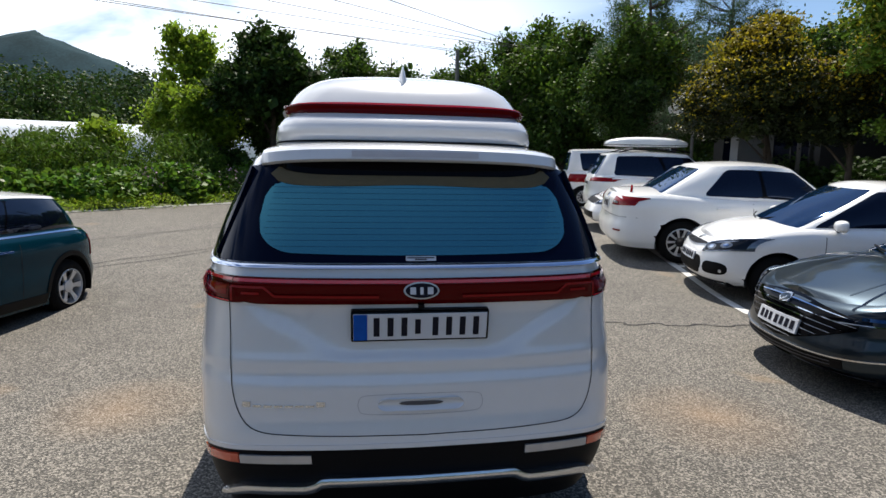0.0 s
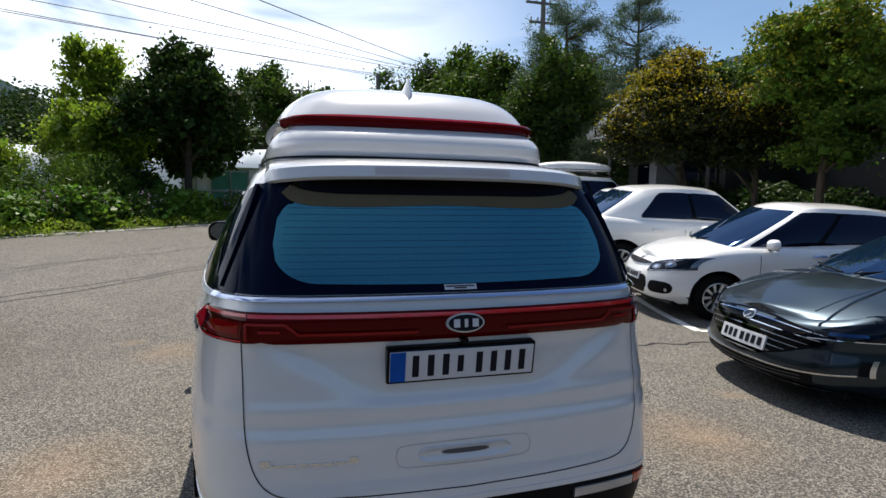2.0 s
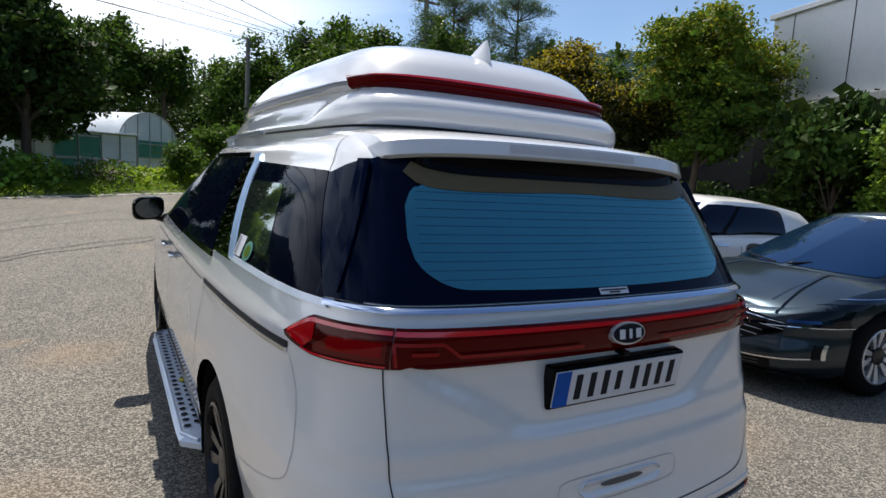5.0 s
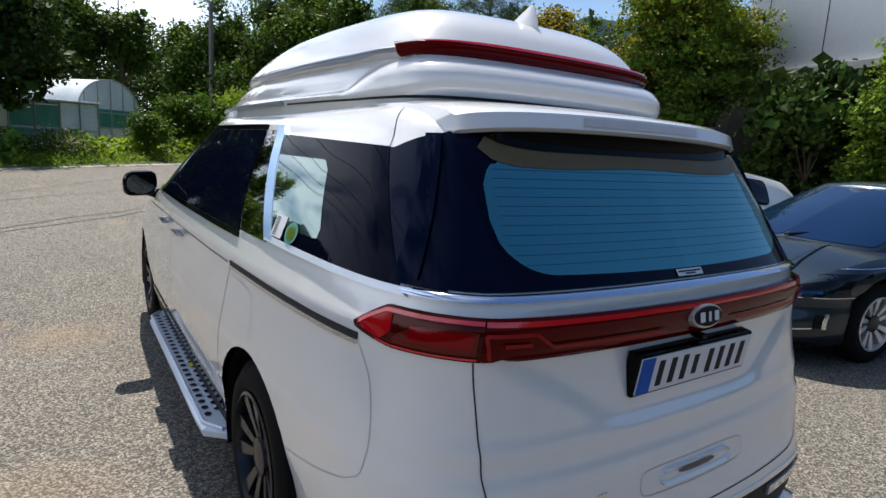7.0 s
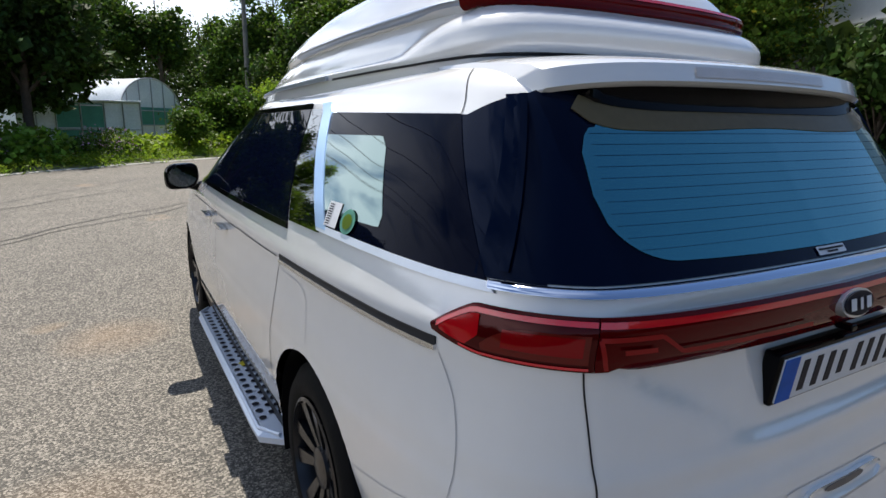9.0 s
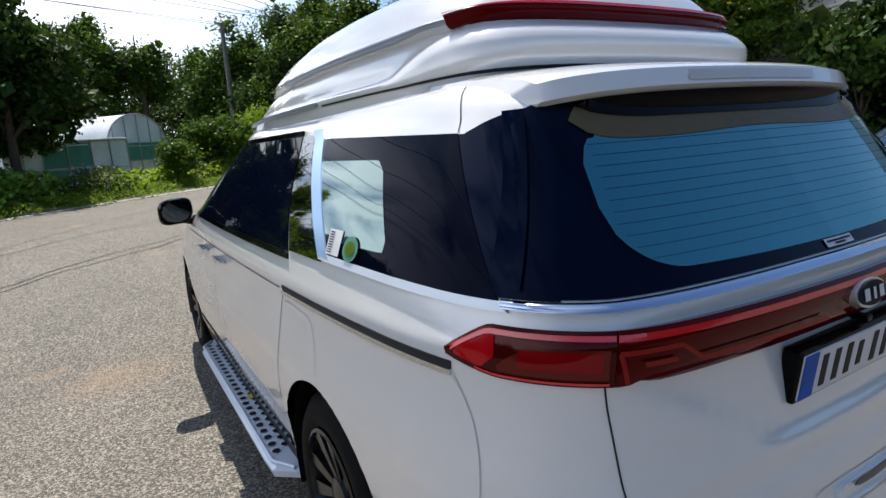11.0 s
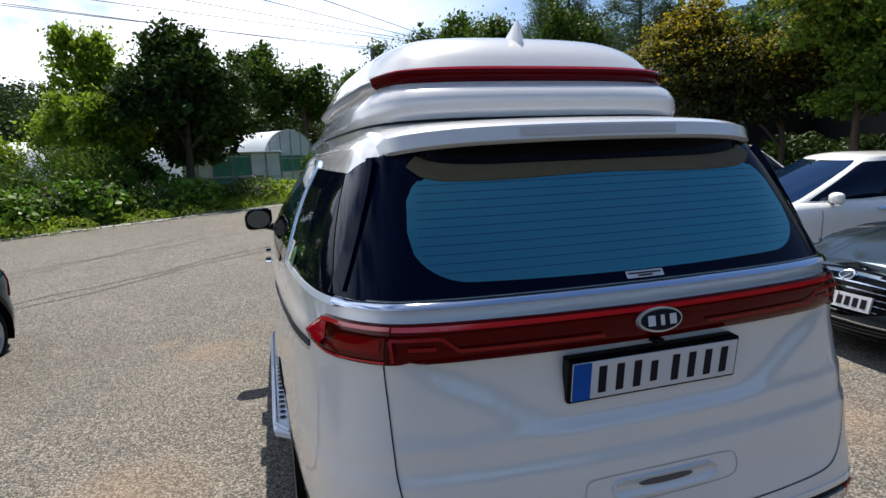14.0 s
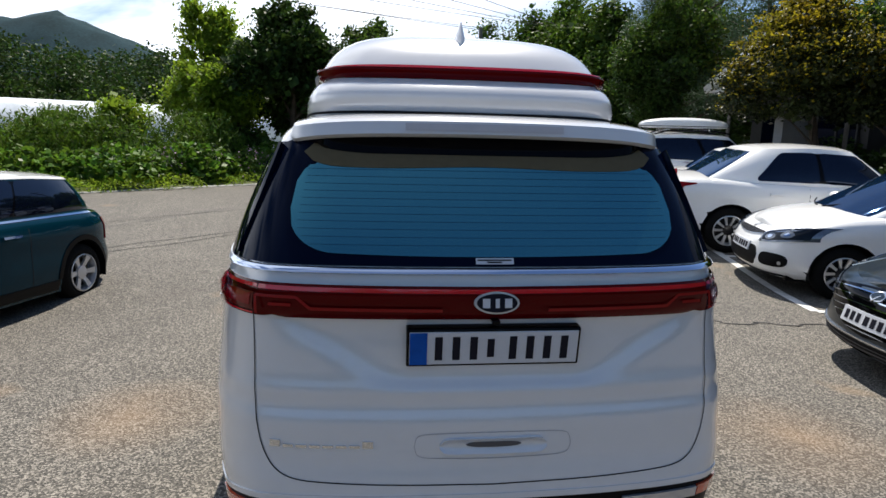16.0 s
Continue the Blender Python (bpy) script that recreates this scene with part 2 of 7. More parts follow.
def box(x0, x1, y0, y1, z0, z1, bevel=0.0):
    bm = bmesh.new()
    bmesh.ops.create_cube(bm, size=1)
    for v in bm.verts:
        v.co = ((x0 + x1) / 2 + v.co.x * (x1 - x0), (y0 + y1) / 2 + v.co.y * (y1 - y0), (z0 + z1) / 2 + v.co.z * (z1 - z0))
    if bevel:
        bmesh.ops.bevel(bm, geom=bm.edges[:], offset=bevel, segments=2, profile=0.5, affect="EDGES")
    return bm


def tube(points, radius, n=8, taper=None):
    """A round bar through points; taper gives a radius for each point."""
    pts = [Vector(p) for p in points]
    verts, faces = [], []
    for i, p in enumerate(pts):
        d = (pts[min(i + 1, len(pts) - 1)] - pts[max(i - 1, 0)]).normalized()
        a = d.cross((0, 0, 1)) if abs(d.z) < 0.95 else d.cross((1, 0, 0))
        a.normalize()
        b = d.cross(a)
        r = taper[i] if taper else radius
        verts += [p + (a * math.cos(k * math.tau / n) + b * math.sin(k * math.tau / n)) * r for k in range(n)]
    for i in range(len(pts) - 1):
        faces += [(i * n + k, i * n + (k + 1) % n, i * n + n + (k + 1) % n, i * n + n + k) for k in range(n)]
    faces += [tuple(range(n)), tuple(reversed(range(len(verts) - n, len(verts))))]
    return verts, faces


def join(*meshes):
    verts, faces = [], []
    for v, f in meshes:
        k = len(verts)
        verts += list(v)
        faces += [tuple(i + k for i in q) for q in f]
    return verts, faces


def hermite(xs, ys):
    """A smooth curve through the points, without overshoot."""
    xs, ys = [float(v) for v in xs], [float(v) for v in ys]
    n = len(xs)
    d = [(ys[i + 1] - ys[i]) / (xs[i + 1] - xs[i]) for i in range(n - 1)]
    m = [d[0]] + [0 if d[i - 1] * d[i] <= 0 else 2 * d[i - 1] * d[i] / (d[i - 1] + d[i]) for i in range(1, n - 1)] + [d[-1]]
    inner = xs[1:-1]

    def at(x):
        x = min(max(x, xs[0]), xs[-1])
        i = 0
        for v in inner:
            if x <= v:
                break
            i += 1
        h = xs[i + 1] - xs[i]
        t = (x - xs[i]) / h
        t2 = t * t
        t3 = t2 * t
        return (2 * t3 - 3 * t2 + 1) * ys[i] + (t3 - 2 * t2 + t) * h * m[i] + (3 * t2 - 2 * t3) * ys[i + 1] + (t3 - t2) * h * m[i + 1]
    return at


def ease(a, b, x):
    t = min(max((x - a) / (b - a), 0), 1)
    return t * t * (3 - 2 * t)


def ribbon(fn, avals, lo, hi, rows, lift=0.0, depth=0.0, close=True):
    """A patch of the surface fn(a, b): a over avals, b from lo(a) to hi(a); lifted along the normal, its rim going down by depth. lift may be a function of the share of the way from lo to hi and of a."""
    verts, faces = [], []
    n = len(avals)

    def normal(a, b):
        e = 0.004
        p, q = fn(a + e, b) - fn(a - e, b), fn(a, b + e) - fn(a, b - e)
        w = p.cross(q)
        return w.normalized() if w.length > 1e-12 else Vector((0, 0, 1))
    for j in range(rows + 1):
        for a in avals:
            b = lo(a) + (hi(a) - lo(a)) * j / rows
            p = fn(a, b)
            up = lift(j / rows, a) if callable(lift) else lift
            verts.append(p + normal(a, b) * up if up else p)
    for j in range(rows):
        for i in range(n - 1):
            k = j * n + i
            faces.append((k, k + 1, k + n + 1, k + n))
    if depth:
        rim = list(range(n)) + [j * n + n - 1 for j in range(1, rows + 1)] + [rows * n + i for i in range(n - 2, -1, -1)] + [j * n for j in range(rows - 1, 0, -1)]
        base = len(verts)
        for r in rim:
            j, i = divmod(r, n)
            a = avals[i]
            b = lo(a) + (hi(a) - lo(a)) * j / rows
            verts.append(verts[r] - normal(a, b) * depth)
        m = len(rim)
        for k in range(m):
            faces.append((rim[k], base + k, base + (k + 1) % m, rim[(k + 1) % m]))
    return verts, faces


def span(a, b, n):
    return [a + (b - a) * i / n for i in range(n + 1)]


def rounded(a0, a1, lo, hi, ra, rb):
    """Bounds lo and hi over a with the four corners rounded by ra along a and rb along b."""
    def inset(a):
        d = min(a - a0, a1 - a)
        return 0 if d >= ra else rb * (1 - math.sqrt(max(0, 1 - ((ra - max(d, 0)) / ra) ** 2)))
    return (lambda a: lo(a) + inset(a)), (lambda a: hi(a) - inset(a))


class Shell:
    """A body as a stack of plan outlines: half an outline from the rear's middle to the front's, widened and shifted by height.
    upper: a second outline that the body leans towards above its waist, then a roof that closes over it."""

    def __init__(self, ctrl, levels, fr=(0.3, 2.0), ff=(1.4, 5.15), upper=None, waist=1.18, head=1.55, roof=None):
        c = np.array(ctrl, float)
        s = np.concatenate([[0], np.cumsum(np.hypot(*np.diff(c, axis=0).T))])
        self.length = float(s[-1])
        self.fx, self.fy = hermite(s, c[:, 0]), hermite(s, c[:, 1])
        self.front = float(c[-1, 1])
        z = [v[0] for v in levels]
        self.w, self.yr, self.yf = (hermite(z, [v[k] for v in levels]) for k in (1, 2, 3))
        self.fr, self.ff, self.cache, self.upper = fr, ff, {}, upper is not None
        if upper:
            self.gx, self.gy = hermite(s, [p[0] for p in upper]), hermite(s, [p[1] for p in upper])
            self.waist, self.head = waist, head
            self.roof = hermite([p[0] for p in roof], [p[1] for p in roof])

    def at(self, u, z):
        a = min(abs(u), self.length)
        x, y = self.fx(a), self.fy(a)
        zl = min(z, self.waist) if self.upper else z
        p = x * self.w(zl)
        q = y + self.yr(zl) * (1 - ease(*self.fr, y)) + (self.yf(zl) - self.front) * ease(*self.ff, y)
        if self.upper and z > self.waist:
            t = min((z - self.waist) / (self.head - self.waist), 1)
            bulge = 0.05 * t * (1 - t)
            p = p + (self.gx(a) - p) * t + bulge * min(1, x * 2)
            q = q + (self.gy(a) - q) * t
            if z > self.head:
                k = self.roof(z)
                p, q = p * k, 1.9 + (q - 1.9) * k
        return Vector((math.copysign(p, u), q, z))

    def table(self, z):
        k = round(z, 3)
        if k not in self.cache:
            us = np.linspace(0, self.length, 260)
            p = [self.at(u, k) for u in us]
            self.cache[k] = us, np.array([abs(v.x) for v in p]), np.array([v.y for v in p])
        return self.cache[k]

    def side(self, y, z, sign=-1):
        """The point of one flank at y and z."""
        us, xs, ys = self.table(z)
        return self.at(sign * float(np.interp(y, ys, us)), z)

    def rear(self, x, z):
        """The point of the tail at x and z."""
        us, xs, ys = self.table(z)
        k = int(np.argmax(xs))
        return self.at(math.copysign(float(np.interp(abs(x), xs[: k + 1], us[: k + 1])), x), z)

    def nose(self, x, z):
        us, xs, ys = self.table(z)
        k = int(np.argmax(xs))
        return self.at(math.copysign(float(np.interp(-abs(x), -xs[k:], us[k:])), x), z)


def arch(data, yc, zc, r):
    """Takes the faces inside a wheel arch out of a flank and draws the rim round."""
    verts, faces = [Vector(v) for v in data[0]], data[1]
    out = []
    for f in faces:
        c = sum((verts[i] for i in f), Vector()) / len(f)
        if (c.y - yc) ** 2 + (c.z - zc) ** 2 > r * r or abs(c.x) < 0.35:
            out.append(f)
    used = {}
    for f in out:
        for i in f:
            used[i] = used.get(i, 0) + 1
    for i in used:
        v = verts[i]
        d = math.hypot(v.y - yc, v.z - zc)
        if abs(v.x) > 0.35 and d < r * 1.09:
            k = r / max(d, 1e-6)
            if d < r or used[i] < 4:
                v.y, v.z = yc + (v.y - yc) * k, zc + (v.z - zc) * k
    return verts, out


def turned(profile, n=32):
    """A wheel part turned round the x axis; profile is a list of (x, radius)."""
    verts, faces = [], []
    for x, r in profile:
        verts += [Vector((x, r * math.cos(k * math.tau / n), r * math.sin(k * math.tau / n))) for k in range(n)]
    for i in range(len(profile) - 1):
        faces += [(i * n + k, i * n + (k + 1) % n, i * n + n + (k + 1) % n, i * n + n + k) for k in range(n)]
    return verts, faces


def wheel(parent, x, y, r, width, rim_r, spokes, metal, sign, twin=False, hub="dark_alloy"):
    """One wheel with its tyre, rim barrel and spokes; sign is the side that faces out."""
    w = new("wheel")
    w.parent = parent
    w.location = (x, y, r)
    if sign > 0:
        w.rotation_euler = (0, 0, math.pi)
    h = width / 2
    t = [(h - 0.01, rim_r), (h, rim_r + 0.02), (h - 0.005, r - 0.05), (h - 0.03, r - 0.008), (h * 0.5, r), (-h * 0.5, r), (-h + 0.03, r - 0.008), (-h, r - 0.05), (-h, rim_r + 0.02), (-h + 0.01, rim_r)]
    smooth(part("tyre", turned(t, 40), "tyre", w))
    smooth(part("rim", turned([(-h, rim_r), (-h - 0.004, rim_r - 0.012), (-h + 0.03, rim_r - 0.022), (h - 0.03, rim_r - 0.03)], 40), metal, w))
    part("brake_disc", turned([(0.01, rim_r - 0.02), (-0.01, rim_r - 0.03), (-0.01, 0.02)], 24), "seam", w)
    for k in range(spokes):
        a0 = k * math.tau / spokes
        vs, fs = [], []
        for da, wa in ((-0.5, 1), (0.5, 1)) if twin else ((0, 1),):
            b = a0 + da * math.tau / spokes * 0.42
            ca, sa = math.cos(b), math.sin(b)
            k0 = len(vs)
            wi, wo = (0.020, 0.028) if twin else (0.72 * rim_r / spokes, 1.05 * rim_r / spokes)
            for rr, hw, xx in ((0.05, wi * 0.6 if twin else wi, -h + 0.035), (rim_r * 0.6, wi, -h + 0.02), (rim_r - 0.012, wo, -h + 0.008)):
                for s in (-1, 1):
                    vs.append(Vector((xx, rr * ca - s * hw * sa, rr * sa + s * hw * ca)))
                for s in (1, -1):
                    vs.append(Vector((xx + 0.03, rr * ca - s * hw * 0.8 * sa, rr * sa + s * hw * 0.8 * ca)))
            for q in range(2):
                o = k0 + q * 4
                fs += [(o + j, o + (j + 1) % 4, o + 4 + (j + 1) % 4, o + 4 + j) for j in range(4)]
            fs += [(k0, k0 + 3, k0 + 2, k0 + 1), (k0 + 8, k0 + 9, k0 + 10, k0 + 11)]
        part("spoke", (vs, fs), metal, w)
    smooth(part("hub_cap", turned([(-h + 0.045, 0.075), (-h + 0.022, 0.07), (-h + 0.012, 0.03), (-h + 0.012, 0.0)], 24), hub, w))
    return w


# ---- ground ----
def gz(x, y):
    """The lot's height: level round the van, then a gentle rise, with a shallow dip at one side."""
    rise = 0.055 * (min(y, 11) - 4) + 0.03 * (min(max(y, 11), 26) - 11)
    return ease(3.5, 6, y) * max(rise, 0) - 0.09 * math.exp(-((x + 4.3) ** 2 + (y - 4.2) ** 2) / 3.4)


def asphalt_material():
    m = bpy.data.materials.new("asphalt")
    m.use_nodes = True
    n, l = m.node_tree.nodes, m.node_tree.links
    b = n["Principled BSDF"]
    co = n.new("ShaderNodeTexCoord")
    vor = n.new("ShaderNodeTexVoronoi")
    vor.inputs["Scale"].default_value = 112
    big = n.new("ShaderNodeTexNoise")
    big.inputs["Scale"].default_value, big.inputs["Detail"].default_value = 0.35, 5
    mid = n.new("ShaderNodeTexNoise")
    mid.inputs["Scale"].default_value, mid.inputs["Detail"].default_value = 2.3, 6
    stain = n.new("ShaderNodeTexNoise")
    stain.inputs["Scale"].default_value, stain.inputs["Detail"].default_value = 0.8, 3
    for t in (vor, big, mid, stain):
        l.new(co.outputs["Object"], t.inputs["Vector"])
    stone = n.new("ShaderNodeValToRGB")
    e = stone.color_ramp.elements
    e[0].position, e[0].color = 0.0, (0.030, 0.028, 0.024, 1)
    e[1].position, e[1].color = 1.0, (0.300, 0.272, 0.232, 1)
    k = stone.color_ramp.elements.new(0.5)
    k.color = (0.088, 0.080, 0.068, 1)
    sep = n.new("ShaderNodeSeparateColor")
    l.new(vor.outputs["Color"], sep.inputs["Color"])
    l.new(sep.outputs["Red"], stone.inputs["Fac"])
    tone = n.new("ShaderNodeMix")
    tone.data_type, tone.blend_type = "RGBA", "MULTIPLY"
    tone.inputs["Factor"].default_value = 1.0
    shade = n.new("ShaderNodeMapRange")
    shade.inputs["From Min"].default_value, shade.inputs["From Max"].default_value = 0.3, 0.7
    shade.inputs["To Min"].default_value, shade.inputs["To Max"].default_value = 0.78, 1.12
    add = n.new("ShaderNodeMath")
    add.operation = "MULTIPLY_ADD"
    add.inputs[1].default_value = 0.5
    half = n.new("ShaderNodeMath")
    half.operation = "MULTIPLY"
    half.inputs[1].default_value = 0.5
    l.new(big.outputs["Fac"], half.inputs[0])
    l.new(mid.outputs["Fac"], add.inputs[0])
    l.new(half.outputs[0], add.inputs[2])
    l.new(add.outputs[0], shade.inputs["Value"])
    l.new(stone.outputs["Color"], tone.inputs["A"])
    l.new(shade.outputs["Result"], tone.inputs["B"])
    rust = n.new("ShaderNodeMix")
    rust.data_type = "RGBA"
    rust.inputs["B"].default_value = (0.36, 0.23, 0.12, 1)
    rr = n.new("ShaderNodeMapRange")
    rr.inputs["From Min"].default_value, rr.inputs["From Max"].default_value = 0.66, 0.78
    rr.inputs["To Max"].default_value = 0.55
    l.new(stain.outputs["Fac"], rr.inputs["Value"])
    l.new(rr.outputs["Result"], rust.inputs["Factor"])
    l.new(tone.outputs["Result"], rust.inputs["A"])
    last = rust.outputs["Result"]
    for cx, cy, rad in ((-1.75, 1.75, 0.55), (2.0, 1.2, 0.6), (-1.55, 4.1, 0.45), (-2.5, 4.6, 0.4)):
        dist = n.new("ShaderNodeVectorMath")
        dist.operation = "DISTANCE"
        dist.inputs[1].default_value = (cx, cy, 0)
        l.new(co.outputs["Object"], dist.inputs[0])
        fall = n.new("ShaderNodeMapRange")
        fall.inputs["From Min"].default_value, fall.inputs["From Max"].default_value = 0.05, rad
        fall.inputs["To Min"].default_value, fall.inputs["To Max"].default_value = 0.5, 0.0
        l.new(dist.outputs["Value"], fall.inputs["Value"])
        mul = n.new("ShaderNodeMath")
        mul.operation = "MULTIPLY"
        mul.use_clamp = True
        l.new(fall.outputs["Result"], mul.inputs[0])
        l.new(mid.outputs["Fac"], mul.inputs[1])
        spot = n.new("ShaderNodeMix")
        spot.data_type = "RGBA"
        spot.inputs["B"].default_value = (0.36, 0.22, 0.11, 1) if cx != -2.5 else (0.09, 0.075, 0.065, 1)
        l.new(mul.outputs[0], spot.inputs["Factor"])
        l.new(last, spot.inputs["A"])
        last = spot.outputs["Result"]
    l.new(last, b.inputs["Base Color"])
    bp = n.new("ShaderNodeBump")
    bp.inputs["Strength"].default_value, bp.inputs["Distance"].default_value = 0.7, 0.006
    l.new(vor.outputs["Distance"], bp.inputs["Height"])
    l.new(bp.outputs["Normal"], b.inputs["Normal"])
    b.inputs["Roughness"].default_value = 0.85
    return m


M["asphalt"] = asphalt_material()


ys = [-300, -60, -20, -5] + span(-1, 8, 30) + [9, 10, 11, 13, 16, 20, 26, 40, 80, 200, 1200]
xs = [-900, -200, -60, -20, -12, -9] + span(-8, 0, 24) + [4, 8, 20, 60, 200, 900]
nx = len(xs)
tagged(smooth(part("ground", ([(x, y, gz(x, y)) for y in ys for x in xs], [(j * nx + i, j * nx + i + 1, j * nx + nx + i + 1, j * nx + nx + i) for j in range(len(ys) - 1) for i in range(nx - 1)]), "asphalt"), 80), "pale worn asphalt parking lot", "ground", kind="structure")


# ---- the van: white high-roof people carrier ----
class VanShell(Shell):
    """The van's body, with a pressed-in field round the plate that ends in a shelf."""

    def at(self, u, z):
        p = super().at(u, z)
        if 0.80 < z < 1.08 and p.y < 0.5:
            hw = 0.31 + (z - 0.85) * 1.75
            m = 1 - ease(hw - 0.025, hw + 0.025, abs(p.x))
            p.y += 0.011 * m * ease(0.836, 0.866, z) * (1 - ease(1.05, 1.075, z))
        return p


class RoofShell(Shell):
    """The high roof, its flank set in behind a slanting crease at the rear corner."""

    def at(self, u, z):
        p = super().at(u, z)
        k = ease(1.692, 1.712, z) * (1 - ease(1.808, 1.822, z))
        if k:
            y0 = 1.12 - (z - 1.70) * 2.6
            p.x -= math.copysign(0.026 * k * ease(y0 - 0.09, y0 + 0.06, p.y), p.x) if abs(p.x) > 0.3 else 0
        return p


VAN = VanShell(
    [(0, 0), (0.25, 0.006), (0.50, 0.024), (0.70, 0.062), (0.79, 0.128), (0.85, 0.22), (0.90, 0.37), (0.935, 0.62), (0.965, 1.1), (0.985, 1.8), (0.99, 2.6), (0.985, 3.5), (0.975, 4.2), (0.93, 4.65), (0.82, 4.93), (0.55, 5.09), (0.25, 5.14), (0, 5.155)],
    [(0.20, 0.93, 0.09, 5.02), (0.30, 0.955, 0.03, 5.10), (0.40, 0.975, 0.0, 5.15), (0.50, 0.99, -0.005, 5.16), (0.56, 1.0, 0.003, 5.16), (0.62, 1.005, 0.018, 5.16), (0.68, 1.007, 0.026, 5.155), (0.745, 1.008, 0.034, 5.14), (0.785, 1.0055, 0.048, 5.125), (0.80, 1.005, 0.050, 5.12),
     (0.83, 1.003, 0.051, 5.10), (0.87, 1.0, 0.062, 5.08), (0.95, 0.992, 0.075, 5.05), (1.02, 0.988, 0.085, 4.90), (1.07, 0.988, 0.088, 4.65), (1.12, 0.973, 0.095, 4.35), (1.18, 0.952, 0.107, 4.06)],
    fr=(0.25, 2.1), ff=(1.2, 5.155),
    upper=[(0, 0.37), (0.235, 0.374), (0.45, 0.384), (0.60, 0.406), (0.668, 0.452), (0.702, 0.535), (0.718, 0.63), (0.726, 0.80), (0.733, 1.05), (0.736, 1.5), (0.735, 2.0), (0.728, 2.45), (0.715, 2.8), (0.68, 3.05), (0.58, 3.2), (0.40, 3.30), (0.2, 3.36), (0, 3.38)],
    roof=[(1.55, 1.0), (1.60, 0.97), (1.64, 0.91), (1.67, 0.81), (1.69, 0.67), (1.705, 0.43), (1.715, 0.01)])
LV = VAN.length
van = thing("van", "white high-roof people carrier with tinted glass, parked on asphalt", "van")


def van_u(y, z=1.0):
    us, xs, ys = VAN.table(z)
    return float(np.interp(y, ys, us))


us_all = sorted(set([-LV + 2 * LV * i / 300 for i in range(301)]))


def blk(u):
    """The height at which white paint meets the black lower trim."""
    y = VAN.at(u, 0.45).y
    return 0.512 - 0.05 * ease(0.02, 0.30, y) - 0.10 * ease(0.5, 1.2, y)


RW, FW, TY = 1.16, 4.25, 0.365
low = ribbon(VAN.at, us_all, lambda u: 0.20, blk, 8)
top = ribbon(VAN.at, us_all, blk, lambda u: 1.714, 96)
for yc in (RW, FW):
    low, top = arch(low, yc, TY, 0.415), arch(top, yc, TY, 0.415)
smooth(part("body", top, "pearl", van), 30)
smooth(part("lower_cladding", low, "black", van), 30)
part("underbody", box(-0.80, 0.80, 0.35, 4.9, 0.22, 0.42), "black", van)
for yc in (RW, FW):
    for sgn in (-1, 1):
        n = 24
        ring = [(yc + 0.412 * math.cos(k * math.pi / n * 1.2 - 0.32), TY + 0.412 * math.sin(k * math.pi / n * 1.2 - 0.32)) for k in range(n + 1)]
        vs = [Vector((sgn * x, a, b)) for x in (0.955, 0.62) for a, b in ring]
        vs.append(Vector((sgn * 0.62, yc, TY)))
        fs = [(k, k + 1, n + 2 + k, n + 1 + k) for k in range(n)] + [(n + 1 + k, n + 2 + k, 2 * n + 2) for k in range(n)]
        smooth(part("wheel_arch_liner", (vs, fs), "black", van))
        wheel(van, sgn * 0.838, yc, TY, 0.235, 0.245, 5, "dark_alloy", sgn, twin=True)
        for k in range(5):
            b = k * math.tau / 5
            wr = van.children[-1]
            for s in (-1, 1):
                c = b + s * math.tau / 5 * 0.21
                vs = [Vector((-0.1175 + dx, rr * math.cos(c + o / rr), rr * math.sin(c + o / rr))) for rr, o, dx in ((0.06, 0.016 * s, 0.012), (0.236, 0.050 * s, -0.006), (0.236, -0.008 * s, -0.006), (0.06, -0.008 * s, 0.012))]
                part("machined_face", (vs, [(0, 1, 2, 3)]), "alloy", wr)

# rear glass: black border, reflective film, defroster lines
def rear_g(s, z):
    """The rear glass, its half-width shrinking with height."""
    hw = 0.825 - (z - 1.2) * 0.40
    return VAN.rear(s * hw, z)


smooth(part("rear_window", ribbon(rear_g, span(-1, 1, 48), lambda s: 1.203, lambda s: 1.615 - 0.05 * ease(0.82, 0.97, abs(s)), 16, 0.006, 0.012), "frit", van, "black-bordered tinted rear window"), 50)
rw = van.children[-1]
lo, hi = rounded(-0.675, 0.675, lambda x: 1.227 + 0.010 * (x / 0.6) ** 2, lambda x: 1.575, 0.17, 0.12)


def film_at(s, z):
    return VAN.rear(s * (0.865 + (1.575 - z) * 0.26), z)


smooth(part("window_film", ribbon(film_at, span(-0.675, 0.675, 80), lo, lambda s: 1.575 - 0.083 * ease(0.55, 0.63, abs(s)) - 0.05 * ease(0.63, 0.675, abs(s)) ** 3, 18, 0.0085, 0.002), "film", rw, "blue reflective window film"), 50)
for k in range(11):
    z = 1.258 + k * 0.0222
    s_in = 0.645 - 0.10 * max(0, (1.33 - z) / 0.1) ** 2
    part("defroster_line", ribbon(film_at, span(-s_in, s_in, 40), lambda s: z - 0.0006, lambda s: z + 0.0006, 1, 0.0095), "film_line", rw)
part("sticker", ribbon(VAN.rear, span(-0.055, 0.062, 4), lambda x: 1.207, lambda x: 1.224, 1, 0.0095), "plate", rw, "pale rectangular sticker")
for k in range(2):
    part("print_bar", ribbon(VAN.rear, span(-0.05 + k * 0.03, 0.055 - k * 0.03, 3), lambda x: 1.216 - 0.006 * k, lambda x: 1.220 - 0.006 * k, 1, 0.0105), "seam", rw)

